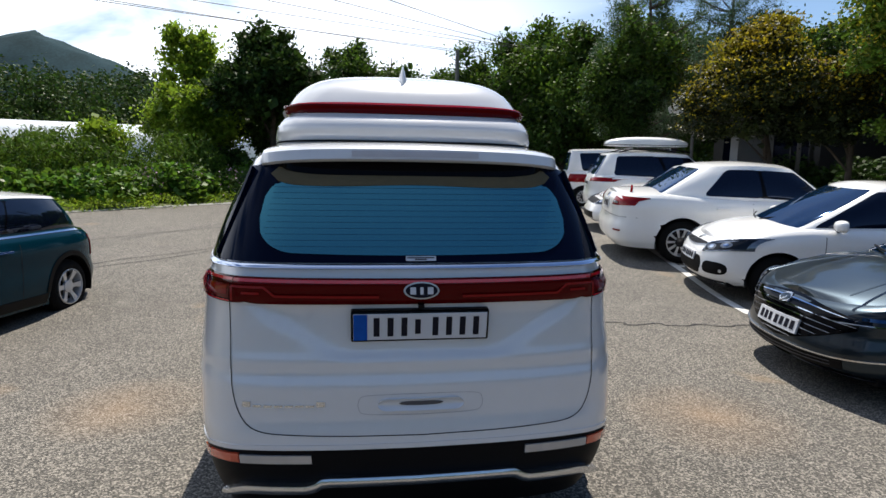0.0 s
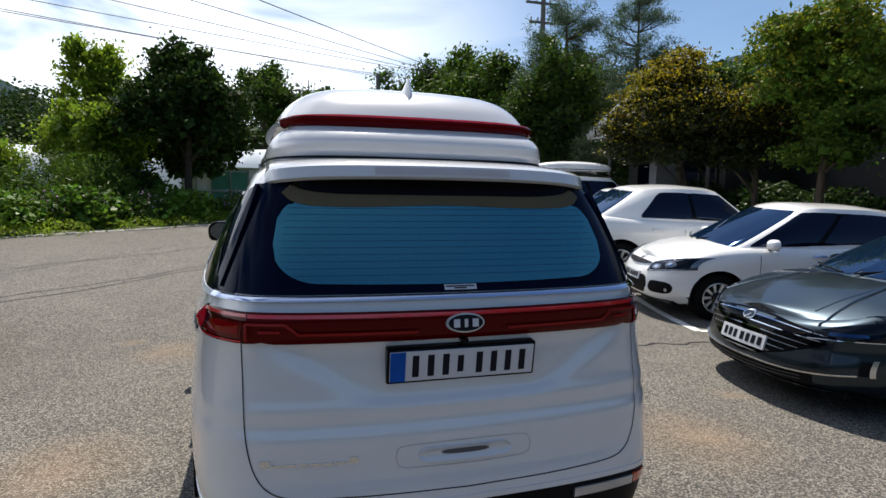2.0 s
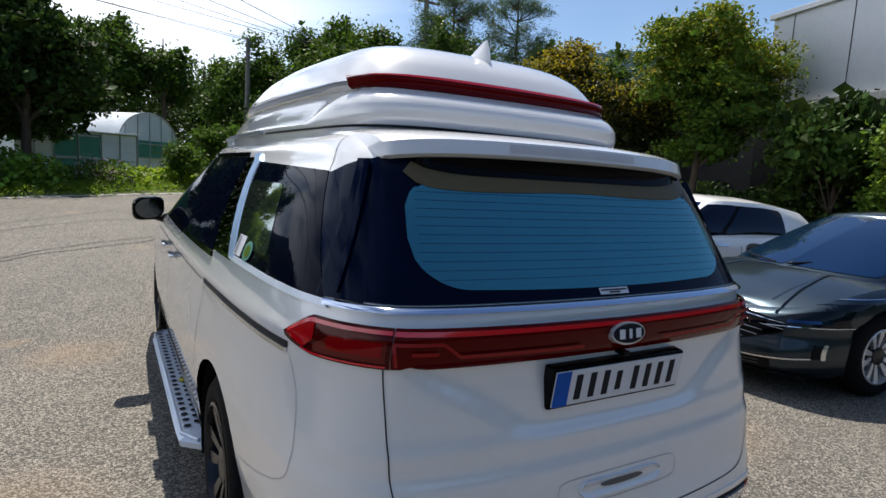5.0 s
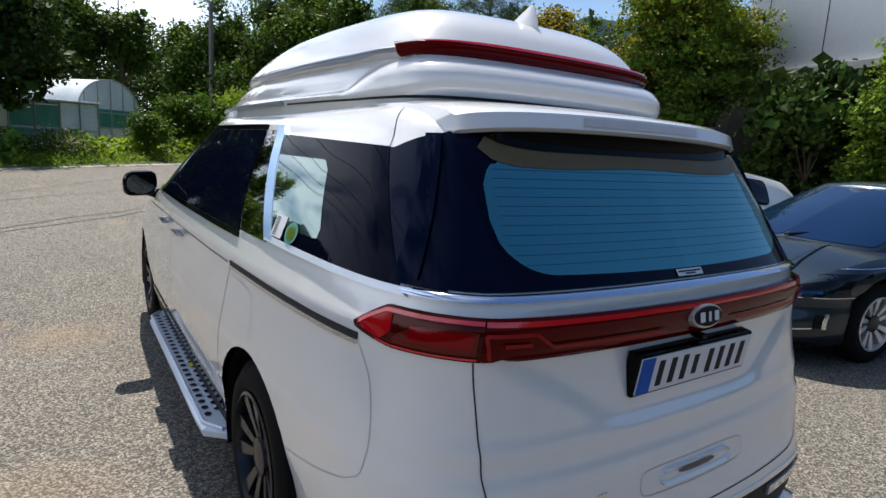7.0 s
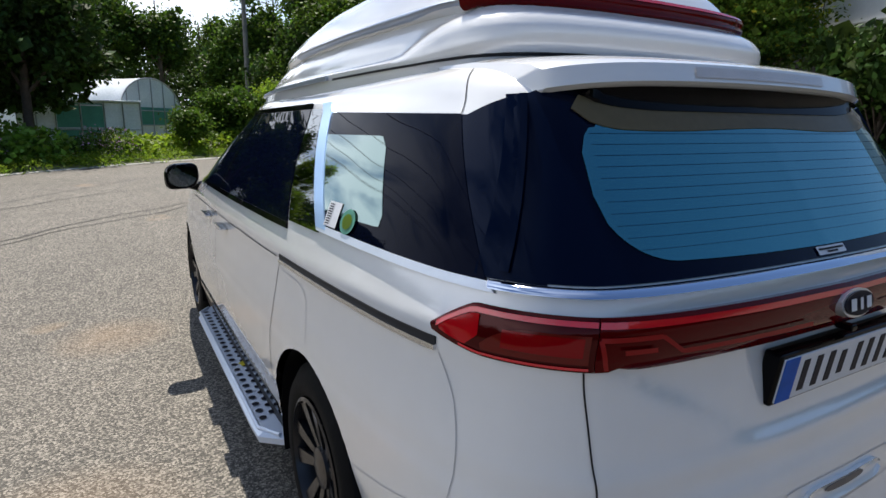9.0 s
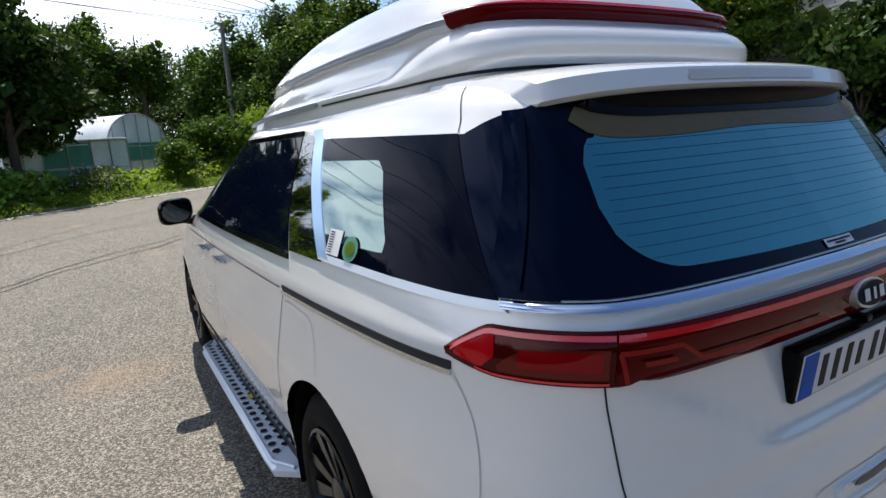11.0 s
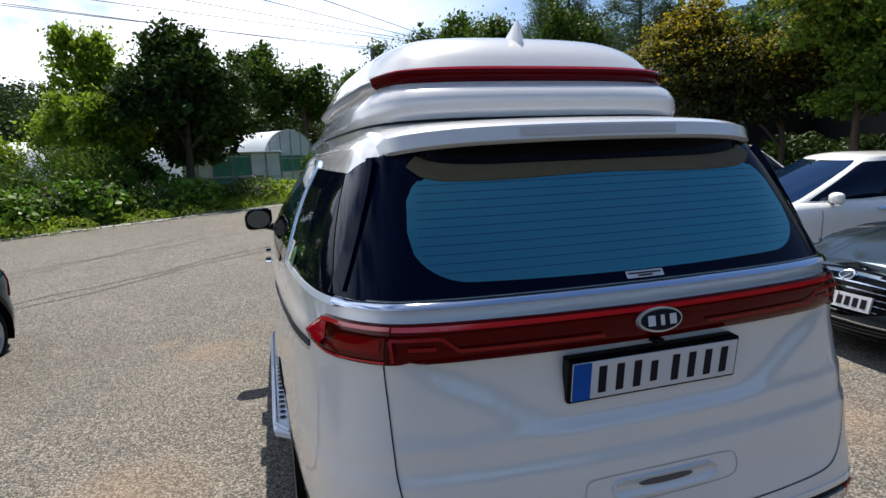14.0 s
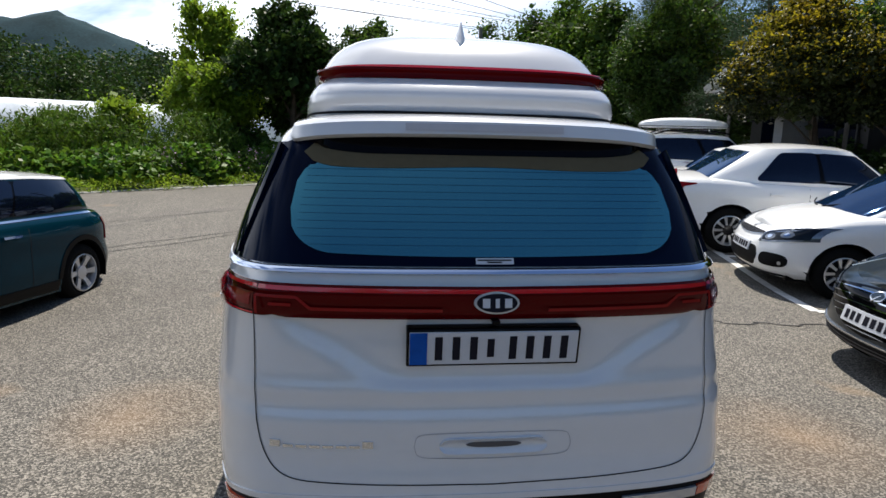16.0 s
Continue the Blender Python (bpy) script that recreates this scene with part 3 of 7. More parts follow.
# black corner pillars and their upright blades
for sgn in (-1, 1):
    a0, a1 = sorted((sgn * van_u(0.235, 1.18), sgn * van_u(0.62, 1.18)))
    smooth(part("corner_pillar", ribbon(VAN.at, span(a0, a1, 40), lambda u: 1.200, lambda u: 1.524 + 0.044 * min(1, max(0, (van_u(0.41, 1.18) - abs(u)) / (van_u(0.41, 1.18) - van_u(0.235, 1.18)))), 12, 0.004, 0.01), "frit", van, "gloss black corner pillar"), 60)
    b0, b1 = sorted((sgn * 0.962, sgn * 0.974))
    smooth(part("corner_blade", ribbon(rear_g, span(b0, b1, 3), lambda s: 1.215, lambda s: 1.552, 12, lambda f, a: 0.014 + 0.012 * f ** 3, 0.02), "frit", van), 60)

# chrome strip, red light bar
UB = van_u(0.34, 1.18)
smooth(part("chrome_strip", ribbon(VAN.at, span(-UB, UB, 60), lambda u: 1.180, lambda u: 1.199, 4, lambda f, a: 0.019 - 0.013 * f * f, 0.02), "chrome", van, "polished chrome strip below the window"), 60)
UL = van_u(0.45, 1.05)
US = 0.725


def bar_lo(u):
    a = abs(u)
    return 1.053 + 0.024 * min(max((a - UL + 0.13) / 0.13, 0), 1) ** 1.3


def bar_hi(u):
    a = abs(u)
    return 1.148 + 0.004 * min(a, US + 0.1) - 0.059 * min(max((a - UL + 0.11) / 0.11, 0), 1) ** 1.2


def BAR(f, a):
    """How far the light bar stands out, from its foot to the ridge near its top; less round the corners."""
    k = 1 - 0.72 * ease(0.60, US + 0.14, abs(a))
    return k * (0.014 + 0.018 * ease(0.0, 0.74, f) - 0.010 * ease(0.86, 1.0, f))


smooth(part("light_bar", ribbon(VAN.at, span(-US, US, 60), bar_lo, bar_hi, 10, BAR, 0.03), "red_dark", van, "dark red full-width tail light bar"), 50)
lb = van.children[-1]
part("light_line", ribbon(VAN.at, span(-US, US, 60), lambda u: bar_hi(u) - 0.020, lambda u: bar_hi(u) - 0.008, 2, lambda f, a: BAR(0.84, a) + 0.002), "red_bright", lb, "bright red line along the bar")
for sgn in (-1, 1):
    a0, a1 = sorted((sgn * (US + 0.0015), sgn * UL))
    smooth(part("tail_lamp", ribbon(VAN.at, span(a0, a1, 24), bar_lo, bar_hi, 10, BAR, 0.035), "lamp_red", van, "red wrap-around tail lamp"), 50)
    tl = van.children[-1]
    # a brownish bowl beside the seam with a red reflector in it, and a slanting red lens at the tip
    b0, b1 = sorted((sgn * (US + 0.012), sgn * (UL - 0.135)))
    bowl = lambda u: ease(0.0, 0.10, UL - 0.125 - abs(u)) ** 0.5
    smooth(part("lamp_bowl", ribbon(VAN.at, span(b0, b1, 14), lambda u: 1.068, lambda u: 1.072 + 0.046 * bowl(u), 3, lambda f, a: BAR(0.15 + 0.5 * f, a) + 0.0025), "lamp_bowl", tl), 80)
    b0, b1 = sorted((sgn * (US + 0.022), sgn * (UL - 0.18)))
    smooth(part("reflector", ribbon(VAN.at, span(b0, b1, 12), lambda u: 1.080, lambda u: 1.113 - 0.004 * (1 - bowl(u)), 3, lambda f, a: BAR(0.26 + 0.36 * f, a) + 0.0045), "red", tl), 80)
    b0, b1 = sorted((sgn * (UL - 0.125), sgn * (UL - 0.028)))
    tip = lambda u: min(1.0, (abs(u) - UL + 0.125) / 0.03)
    smooth(part("inner_lamp", ribbon(VAN.at, span(b0, b1, 14), lambda u: bar_lo(u) + 0.012 + 0.026 * (1 - tip(u)), lambda u: bar_hi(u) - 0.020, 3, lambda f, a: BAR(0.15 + 0.6 * f, a) + 0.003), "red_glow", tl), 80)
    c0, c1 = sorted((sgn * (US + 0.004), sgn * (UL - 0.02)))
    part("light_edge", ribbon(VAN.at, span(c0, c1, 24), lambda u: bar_hi(u) - 0.018, lambda u: bar_hi(u) - 0.008, 1, lambda f, a: BAR(0.84, a) + 0.003), "red_bright", tl)
    d0, d1 = sorted((sgn * (US + 0.012), sgn * (UL - 0.08)))
    part("light_edge", ribbon(VAN.at, span(d0, d1, 20), lambda u: bar_lo(u) + 0.004, lambda u: bar_lo(u) + 0.009, 1, lambda f, a: BAR(0.08, a) + 0.003), "red_bright", tl)
# badge: plain oval
def oval(cx, cz, a, b, lift, fn, n=28):
    vs = [fn(cx, cz)] + [fn(cx + a * math.cos(k * math.tau / n), cz + b * math.sin(k * math.tau / n)) for k in range(n)]
    nrm = (fn(cx + 0.02, cz) - fn(cx - 0.02, cz)).cross(fn(cx, cz + 0.01) - fn(cx, cz - 0.01)).normalized()
    top = [v + nrm * lift for v in vs]
    base = [v - nrm * 0.004 for v in vs[1:]]
    fs = [(0, 1 + k, 1 + (k + 1) % n) for k in range(n)] + [(1 + k, n + 1 + k, n + 1 + (k + 1) % n, 1 + (k + 1) % n) for k in range(n)]
    return top + base, fs


part("badge", oval(0, 1.103, 0.068, 0.033, 0.042, VAN.rear), "alloy", van, "silver oval badge")
bd = van.children[-1]
part("badge_field", oval(0, 1.103, 0.061, 0.0275, 0.046, VAN.rear), "ink", bd)
for cx, hw in ((-0.032, 0.011), (0.0, 0.005), (0.032, 0.011)):
    part("badge_mark", ribbon(VAN.rear, span(cx - hw, cx + hw, 2), lambda x: 1.090, lambda x: 1.116, 1, 0.049), "plate", bd)
part("rear_camera", box(-0.012, 0.012, 0.050, 0.09, 1.042, 1.056, 0.003), "gloss_black", van)

# plate with bars for its characters
pl = new("number_plate")
pl.parent = van
pl.matrix_local = pose(0, 0.078, 0.969, 8, 0, 0)
part("plate_frame", box(-0.267, 0.267, -0.012, 0.03, -0.062, 0.062, 0.006), "gloss_black", pl, "black plate frame")
part("plate_sheet", box(-0.258, 0.258, -0.0155, -0.010, -0.053, 0.053, 0.002), "plate", pl, "white number plate with a blue end")
part("plate_band", box(-0.257, -0.205, -0.0175, -0.014, -0.052, 0.052), "plate_blue", pl)
for k, (cx, w, h) in enumerate(((-0.170, 0.042, 0.076), (-0.117, 0.042, 0.076), (-0.064, 0.042, 0.076), (-0.012, 0.040, 0.060), (0.056, 0.042, 0.076), (0.109, 0.042, 0.076), (0.162, 0.042, 0.076), (0.215, 0.042, 0.076))):
    part("plate_bar", box(cx - w * 0.27, cx + w * 0.27, -0.017, -0.015, -h / 2, h / 2), "ink", pl)

# hatch lines, handle, bumper
def line_on(fn, pts, w=0.005, lift=0.0015, mat_name="seam", name="panel_gap", n=10):
    """A thin dark gap along points on a surface given by its two parameters."""
    a = hermite(range(len(pts)), [p[0] for p in pts])
    b = hermite(range(len(pts)), [p[1] for p in pts])
    vs, fs = [], []
    m = n * (len(pts) - 1)
    ps = []
    for i in range(m + 1):
        t = i * (len(pts) - 1) / m
        ps.append(fn(a(t), b(t)))
    for i, p in enumerate(ps):
        t = min(i * (len(pts) - 1) / m, len(pts) - 1.001)
        e = 0.003
        nr = (fn(a(t) + e, b(t)) - fn(a(t) - e, b(t))).cross(fn(a(t), b(t) + e) - fn(a(t), b(t) - e)).normalized()
        if nr.x * p.x + nr.y * (p.y - 2.5) * 0.3 < 0:
            nr = -nr
        d = (ps[min(i + 1, m)] - ps[max(i - 1, 0)]).normalized()
        s = d.cross(nr).normalized() * w / 2
        vs += [p + s + nr * lift, p - s + nr * lift]
    fs = [(2 * i, 2 * i + 1, 2 * i + 3, 2 * i + 2) for i in range(m)]
    return part(name, (vs, fs), mat_name, van)


for sgn in (-1, 1):
    for p, q in (((0.700, 1.062), (0.700, 1.112)), ((0.700, 1.112), (0.585, 1.112)), ((0.585, 1.112), (0.545, 1.082)), ((0.545, 1.082), (0.16, 1.080)), ((0.665, 1.090), (0.60, 1.090))):
        line_on(VAN.rear, [(sgn * p[0], p[1]), (sgn * q[0], q[1])], 0.009, 0.031, "red_guide", "light_guide", 8)
    line_on(VAN.rear, [(sgn * 0.725, 1.05), (sgn * 0.722, 0.95), (sgn * 0.718, 0.80), (sgn * 0.70, 0.68), (sgn * 0.655, 0.60), (sgn * 0.58, 0.572), (sgn * 0.30, 0.560), (0, 0.556)], 0.0038)
    line_on(lambda y, z: VAN.side(y, z, sgn), [(0.43, 1.03), (0.375, 0.93), (0.355, 0.82), (0.365, 0.73), (0.43, 0.675), (0.56, 0.635), (0.70, 0.605), (0.805, 0.585)], 0.0022, mat_name="seam_soft")
    line_on(lambda y, z: VAN.side(y, z, sgn), [(1.425, 1.04), (1.46, 0.98), (1.50, 0.86), (1.555, 0.70), (1.58, 0.52)], 0.0035)
    line_on(lambda y, z: VAN.side(y, z, sgn), [(2.78, 1.15), (2.76, 1.0), (2.75, 0.7), (2.78, 0.42)], 0.004)
    line_on(lambda y, z: VAN.side(y, z, sgn), [(3.78, 1.12), (3.84, 0.95), (3.83, 0.7), (3.77, 0.42)], 0.004)
    # slide rail of the rear door
    smooth(part("door_rail", ribbon(lambda y, z: VAN.side(y, z, sgn), span(0.44, 1.43, 24), lambda y: 1.044 + 0.0 * y, lambda y: 1.062, 2, 0.003 * sgn, 0.006 * sgn), "seam", van, "dark sliding-door rail"), 60)
    part("rail_trim", ribbon(lambda y, z: VAN.side(y, z, sgn), span(0.44, 1.43, 24), lambda y: 1.032, lambda y: 1.044, 1, 0.008 * sgn, 0.010 * sgn), "satin", van)
    smooth(part("belt_line", ribbon(lambda y, z: VAN.side(y, z, sgn), span(1.46, 3.7, 24), lambda y: 1.046, lambda y: 1.050, 1, 0.003 * sgn), "seam", van))
for sgn in (-1, 1):
    line_on(lambda y, z: VAN.side(y, z, sgn), [(0.602, 1.528), (0.612, 1.56), (0.635, 1.60), (0.68, 1.64)], 0.003)
# fuel flap
line_on(VAN.side, [(1.42, 1.01), (1.26, 1.005), (1.18, 0.99), (1.15, 0.94), (1.14, 0.86), (1.15, 0.82)], 0.0025, mat_name="seam_soft")
ring = [(-0.242, 0.672), (-0.232, 0.645), (-0.20, 0.636), (0, 0.632), (0.20, 0.636), (0.232, 0.645), (0.242, 0.672), (0.232, 0.70), (0.20, 0.708), (0, 0.711), (-0.20, 0.708), (-0.232, 0.70), (-0.242, 0.672)]
line_on(VAN.rear, ring, 0.002, mat_name="seam_soft")
lo, hi = rounded(-0.165, 0.165, lambda x: 0.648, lambda x: 0.694, 0.04, 0.016)
smooth(part("hatch_handle", ribbon(VAN.rear, span(-0.165, 0.165, 24), lo, hi, 10, lambda f, a: 0.010 - 0.0085 * math.sin(math.pi * f), 0.012), "pearl", van, "recessed white tailgate grip"), 60)
# Dark patch painted for the shade in the middle of the grip.
lo, hi = rounded(-0.085, 0.085, lambda x: 0.668, lambda x: 0.684, 0.06, 0.007)
part("handle_recess", ribbon(VAN.rear, span(-0.085, 0.085, 16), lo, hi, 3, 0.006, 0.002), "satin_dark", van)
for k in range(8):
    a = -0.672 + k * 0.0395
    part("name_bar", ribbon(VAN.rear, span(a, a + 0.031, 3), lambda x: 0.668, lambda x: 0.676 if 0 < k < 7 else 0.688, 1, 0.004, 0.005), "satin", van, "chrome bar of the model badge")
smooth(part("bumper_lip", ribbon(VAN.at, span(-1.25, 1.25, 60), lambda u: blk(u) - 0.002, lambda u: blk(u) + 0.016, 2, 0.004, 0.008), "pearl", van), 60)
for sgn in (-1, 1):
    part("reflector", ribbon(VAN.at, span(sgn * 0.70 if sgn > 0 else -0.97, 0.97 if sgn > 0 else -0.70, 8), lambda u: blk(u) - 0.052, lambda u: blk(u) - 0.018, 1, 0.008, 0.012), "orange", van, "orange-red bumper reflector")
    part("reverse_lamp", ribbon(VAN.at, span(0.42 if sgn > 0 else -0.695, 0.695 if sgn > 0 else -0.42, 10), lambda u: blk(u) - 0.054, lambda u: blk(u) - 0.022, 1, 0.008, 0.012), "lens", van, "clear reversing lamp")
sk = lambda u: 0.372 - 0.030 * ease(0.37, 0.44, abs(u)) - 0.03 * ease(0.66, 0.80, abs(u))
smooth(part("skid_trim", ribbon(VAN.at, span(-0.80, 0.80, 50), lambda u: sk(u) - 0.012, lambda u: sk(u) + 0.036 - 0.022 * ease(0.72, 0.80, abs(u)), 6, lambda f, a: 0.016 + 0.020 * math.sin(math.pi * min(1, f * 0.8)), 0.05), "satin", van, "brushed silver skid trim"), 40)

# spoiler
def spoiler_at(s, t):
    """t runs round the blade from the roof over the trailing edge to its underside; s from -1 to 1 across."""
    e = abs(s) ** 6
    k = s * s
    x = 0.703 * s
    prof = [(0.80, 1.688), (0.62, 1.684), (0.47, 1.672), (0.375, 1.658), (0.336, 1.644), (0.322, 1.604), (0.338, 1.593), (0.42, 1.598), (0.50, 1.612)]
    i = min(int(t), len(prof) - 2)
    f = t - i
    y, z = prof[i][0] * (1 - f) + prof[i + 1][0] * f, prof[i][1] * (1 - f) + prof[i + 1][1] * f
    y += 0.05 * k + 0.10 * e
    z -= 0.014 * k + 0.026 * e
    w = ease(0.89, 1.0, abs(s))
    y, z = y + (0.62 - y) * w, z + (1.556 - z) * w
    return Vector((x, y, z))


n = 40
vs, fs = [], []
for i in range(n + 1):
    for j in range(17):
        vs.append(spoiler_at(-1 + 2 * i / n, j * 0.5))
for i in range(n):
    for j in range(16):
        k = i * 17 + j
        fs.append((k, k + 1, k + 18, k + 17))
fs += [tuple(range(17)), tuple(n * 17 + j for j in range(16, -1, -1))]
smooth(part("spoiler", (vs, fs), "pearl", van, "white roof spoiler"), 40)
part("brake_light", ([spoiler_at(s, t) + Vector((0, -0.003, 0.001)) for t in (4.2, 4.8) for s in span(-0.375, 0.375, 12)], [(i, i + 1, i + 14, i + 13) for i in range(12)]), "brake_lens", van, "clear high-level brake light")
# Black lens-shaped patch on the glass, just below the spoiler.
lo, hi = rounded(-0.555, 0.555, lambda x: 1.529 + 0.0 * x, lambda x: 1.60 - 0.02 * (x / 0.6) ** 2, 0.22, 0.032)
smooth(part("spoiler_underside", ribbon(VAN.rear, span(-0.555, 0.555, 40), lo, hi, 4, lambda f, a: 0.0125 + 0.012 * f, 0.006), "gloss_black", van), 50)
# Brownish band stands in for the spoiler lip mirrored in the glass.
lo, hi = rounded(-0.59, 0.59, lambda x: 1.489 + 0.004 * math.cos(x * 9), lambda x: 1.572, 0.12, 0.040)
smooth(part("shade_band", ribbon(VAN.rear, span(-0.59, 0.59, 40), lo, hi, 6, 0.0105, 0.002), "shade_band", rw, "brownish band painted as the spoiler's reflection"), 60)
# flank glass
def van_side(sgn):
    return lambda y, z: VAN.side(y, z, sgn)


def slant(p0, p1):
    return lambda z: p0[0] + (p1[0] - p0[0]) * (z - p0[1]) / (p1[1] - p0[1])


def side_pane(name, sgn, rear_edge, front_edge, zl, zh, material, lift=0.006, depth=0.012, rows=10, cols=20, label=""):
    """A pane between two slanting edges: y = rear_edge(z) to front_edge(z)."""
    f = van_side(sgn)
    vs = lambda s, z: f(rear_edge(z) + (front_edge(z) - rear_edge(z)) * s, z)
    return smooth(part(name, ribbon(vs, span(0, 1, cols), lambda s: zl(s), lambda s: zh(s), rows, lift * (1 if sgn > 0 else -1), depth * (1 if sgn > 0 else -1)), material, van, label), 60)


for sgn in (-1, 1):
    k = lambda a: (lambda s: a)
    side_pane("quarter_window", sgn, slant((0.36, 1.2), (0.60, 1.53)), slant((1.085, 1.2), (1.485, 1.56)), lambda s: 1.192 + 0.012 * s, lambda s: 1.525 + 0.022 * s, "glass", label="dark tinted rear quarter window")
    side_pane("chrome_pillar", sgn, slant((1.065, 1.2), (1.475, 1.56)), slant((1.145, 1.2), (1.570, 1.56)), k(1.195), k(1.583), "blue_chrome", 0.010, 0.016, 10, 3, "broad chrome pillar trim")
    side_pane("window_sill_trim", sgn, slant((0.335, 1.18), (0.36, 1.2)), slant((1.125, 1.18), (1.145, 1.2)), lambda s: 1.174 + 0.012 * s, lambda s: 1.194 + 0.012 * s, "board", 0.009, 0.014, 2, 24, "bright window sill trim")
    side_pane("patterned_pillar", sgn, slant((1.145, 1.2), (1.570, 1.56)), slant((1.42, 1.2), (1.72, 1.56)), k(1.18), k(1.565), "mirror", 0.006, 0.012, 10, 4, "patterned metal pillar cover")
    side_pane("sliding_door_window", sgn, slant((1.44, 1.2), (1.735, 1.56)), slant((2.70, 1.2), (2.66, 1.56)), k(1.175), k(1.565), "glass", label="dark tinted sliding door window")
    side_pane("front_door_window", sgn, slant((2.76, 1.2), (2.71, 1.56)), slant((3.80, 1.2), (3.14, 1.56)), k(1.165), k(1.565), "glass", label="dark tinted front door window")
    side_pane("window_rubber", sgn, slant((1.40, 1.15), (1.42, 1.175)), slant((3.86, 1.15), (3.82, 1.175)), k(1.152), k(1.174), "gloss_black", 0.008, 0.012, 2, 24)
    side_pane("window_header", sgn, slant((1.735, 1.56), (1.74, 1.59)), slant((3.20, 1.56), (3.16, 1.59)), k(1.567), k(1.588), "gloss_black", 0.008, 0.012, 2, 24)
    side_pane("door_pillar", sgn, slant((2.70, 1.2), (2.66, 1.56)), slant((2.76, 1.2), (2.71, 1.56)), k(1.176), k(1.565), "gloss_black", 0.007, 0.012, 4, 3)
    for z0 in span(1.21, 1.53, 9):
        side_pane("pillar_rib", sgn, lambda z: 1.165 + (z - 1.2) * 1.18, lambda z: 1.40 + (z - 1.2) * 0.84, lambda s: z0 + 0.006 * math.sin(s * 6), lambda s: z0 + 0.010 + 0.006 * math.sin(s * 6), "mirror", 0.0075, 0.002, 1, 6)
    # door handles
    for yh in (2.50, 3.02):
        smooth(part("door_handle", ribbon(van_side(sgn), span(yh - 0.11, yh + 0.11, 10), lambda y: 0.985 + 0.02 * ((y - yh) / 0.11) ** 2, lambda y: 1.012 - 0.004 * ((y - yh) / 0.11) ** 2, 2, 0.035 * sgn, 0.03 * sgn), "chrome", van, "chrome door handle"), 60)
    # mirror
    bm = bmesh.new()
    bmesh.ops.create_uvsphere(bm, u_segments=20, v_segments=12, radius=1)
    for v in bm.verts:
        c = v.co
        q = lambda a: math.copysign(abs(a) ** 0.62, a)
        v.co = (sgn * (1.055 + 0.105 * q(c.x)), 3.57 + (0.085 * c.y if c.y > 0 else 0.05 * max(c.y, -0.45) / 0.45), 1.185 + 0.085 * q(c.z) - 0.012 * c.x)
    smooth(part("mirror_housing", bm, "gloss_black", van, "gloss black door mirror"), 50)
    mr = van.children[-1]
    part("mirror_glass", ([Vector((sgn * (1.055 + 0.085 * math.cos(a)), 3.518, 1.185 + 0.068 * math.sin(a))) for a in span(0, math.tau, 24)[:-1]], [tuple(range(24))]), "mirror", mr)
    part("mirror_foot", tube([(sgn * 0.90, 3.66, 1.12), (sgn * 0.96, 3.62, 1.11), (sgn * 1.02, 3.60, 1.13)], 0.028), "gloss_black", van)
    # running board
    vs, fs = [], []
    ys = [1.50, 1.56, 1.66] + span(1.8, 3.4, 8) + [3.52, 3.60]
    for y in ys:
        e = 0.16 * (1 - ease(1.50, 1.68, y)) + 0.10 * ease(3.45, 3.60, y)
        for dx, z in ((0.80, 0.275), (1.022 - e, 0.275), (1.042 - e, 0.262), (1.037 - e, 0.235), (0.80, 0.232)):
            vs.append(Vector((sgn * dx, y, z)))
    for i in range(len(ys) - 1):
        fs += [(i * 5 + j, i * 5 + (j + 1) % 5, i * 5 + 5 + (j + 1) % 5, i * 5 + 5 + j) for j in range(5)]
    fs += [(0, 1, 2, 3, 4), tuple(len(vs) - 5 + j for j in (4, 3, 2, 1, 0))]
    part("running_board", (vs, fs), "board", van, "silver running board with round studs")
    rb = van.children[-1]
    smooth(part("board_rim", tube([(sgn * 0.96, 1.60, 0.279), (sgn * 1.024, 1.70, 0.281), (sgn * 1.024, 3.44, 0.281), (sgn * 0.96, 3.54, 0.279)], 0.009, 10), "board", rb), 80)
    part("board_rim", tube([(sgn * 0.862, 1.60, 0.278), (sgn * 0.862, 3.52, 0.278)], 0.009), "board", rb)
    for i in range(26):
        for j in range(3):
            y, x = 1.78 + i * 0.072 + (j % 2) * 0.036, 0.892 + j * 0.048
            if 1.70 < y < 3.45:
                vs = [Vector((sgn * (x + 0.0165 * math.cos(a)), y + 0.0185 * math.sin(a), 0.2795)) for a in span(0, math.tau, 12)[:-1]]
                part("stud", (vs, [tuple(range(12)) if sgn > 0 else tuple(range(11, -1, -1))]), "ink", rb)
    if sgn < 0:
        vs = [Vector((-0.945 + (0.022 + 0.006 * math.sin(3 * a)) * math.cos(a), 2.42 + (0.032 + 0.008 * math.sin(2 * a)) * math.sin(a), 0.2815)) for a in span(0, math.tau, 16)[:-1]]
        part("yellow_mark", (vs, [tuple(range(15, -1, -1))]), "yellow", rb, "small yellow mark")
    part("sill_strip", ribbon(van_side(sgn), span(1.60, 3.80, 20), lambda y: 0.37, lambda y: 0.42, 1, 0.006 * sgn, 0.01 * sgn), "gloss_black", van)

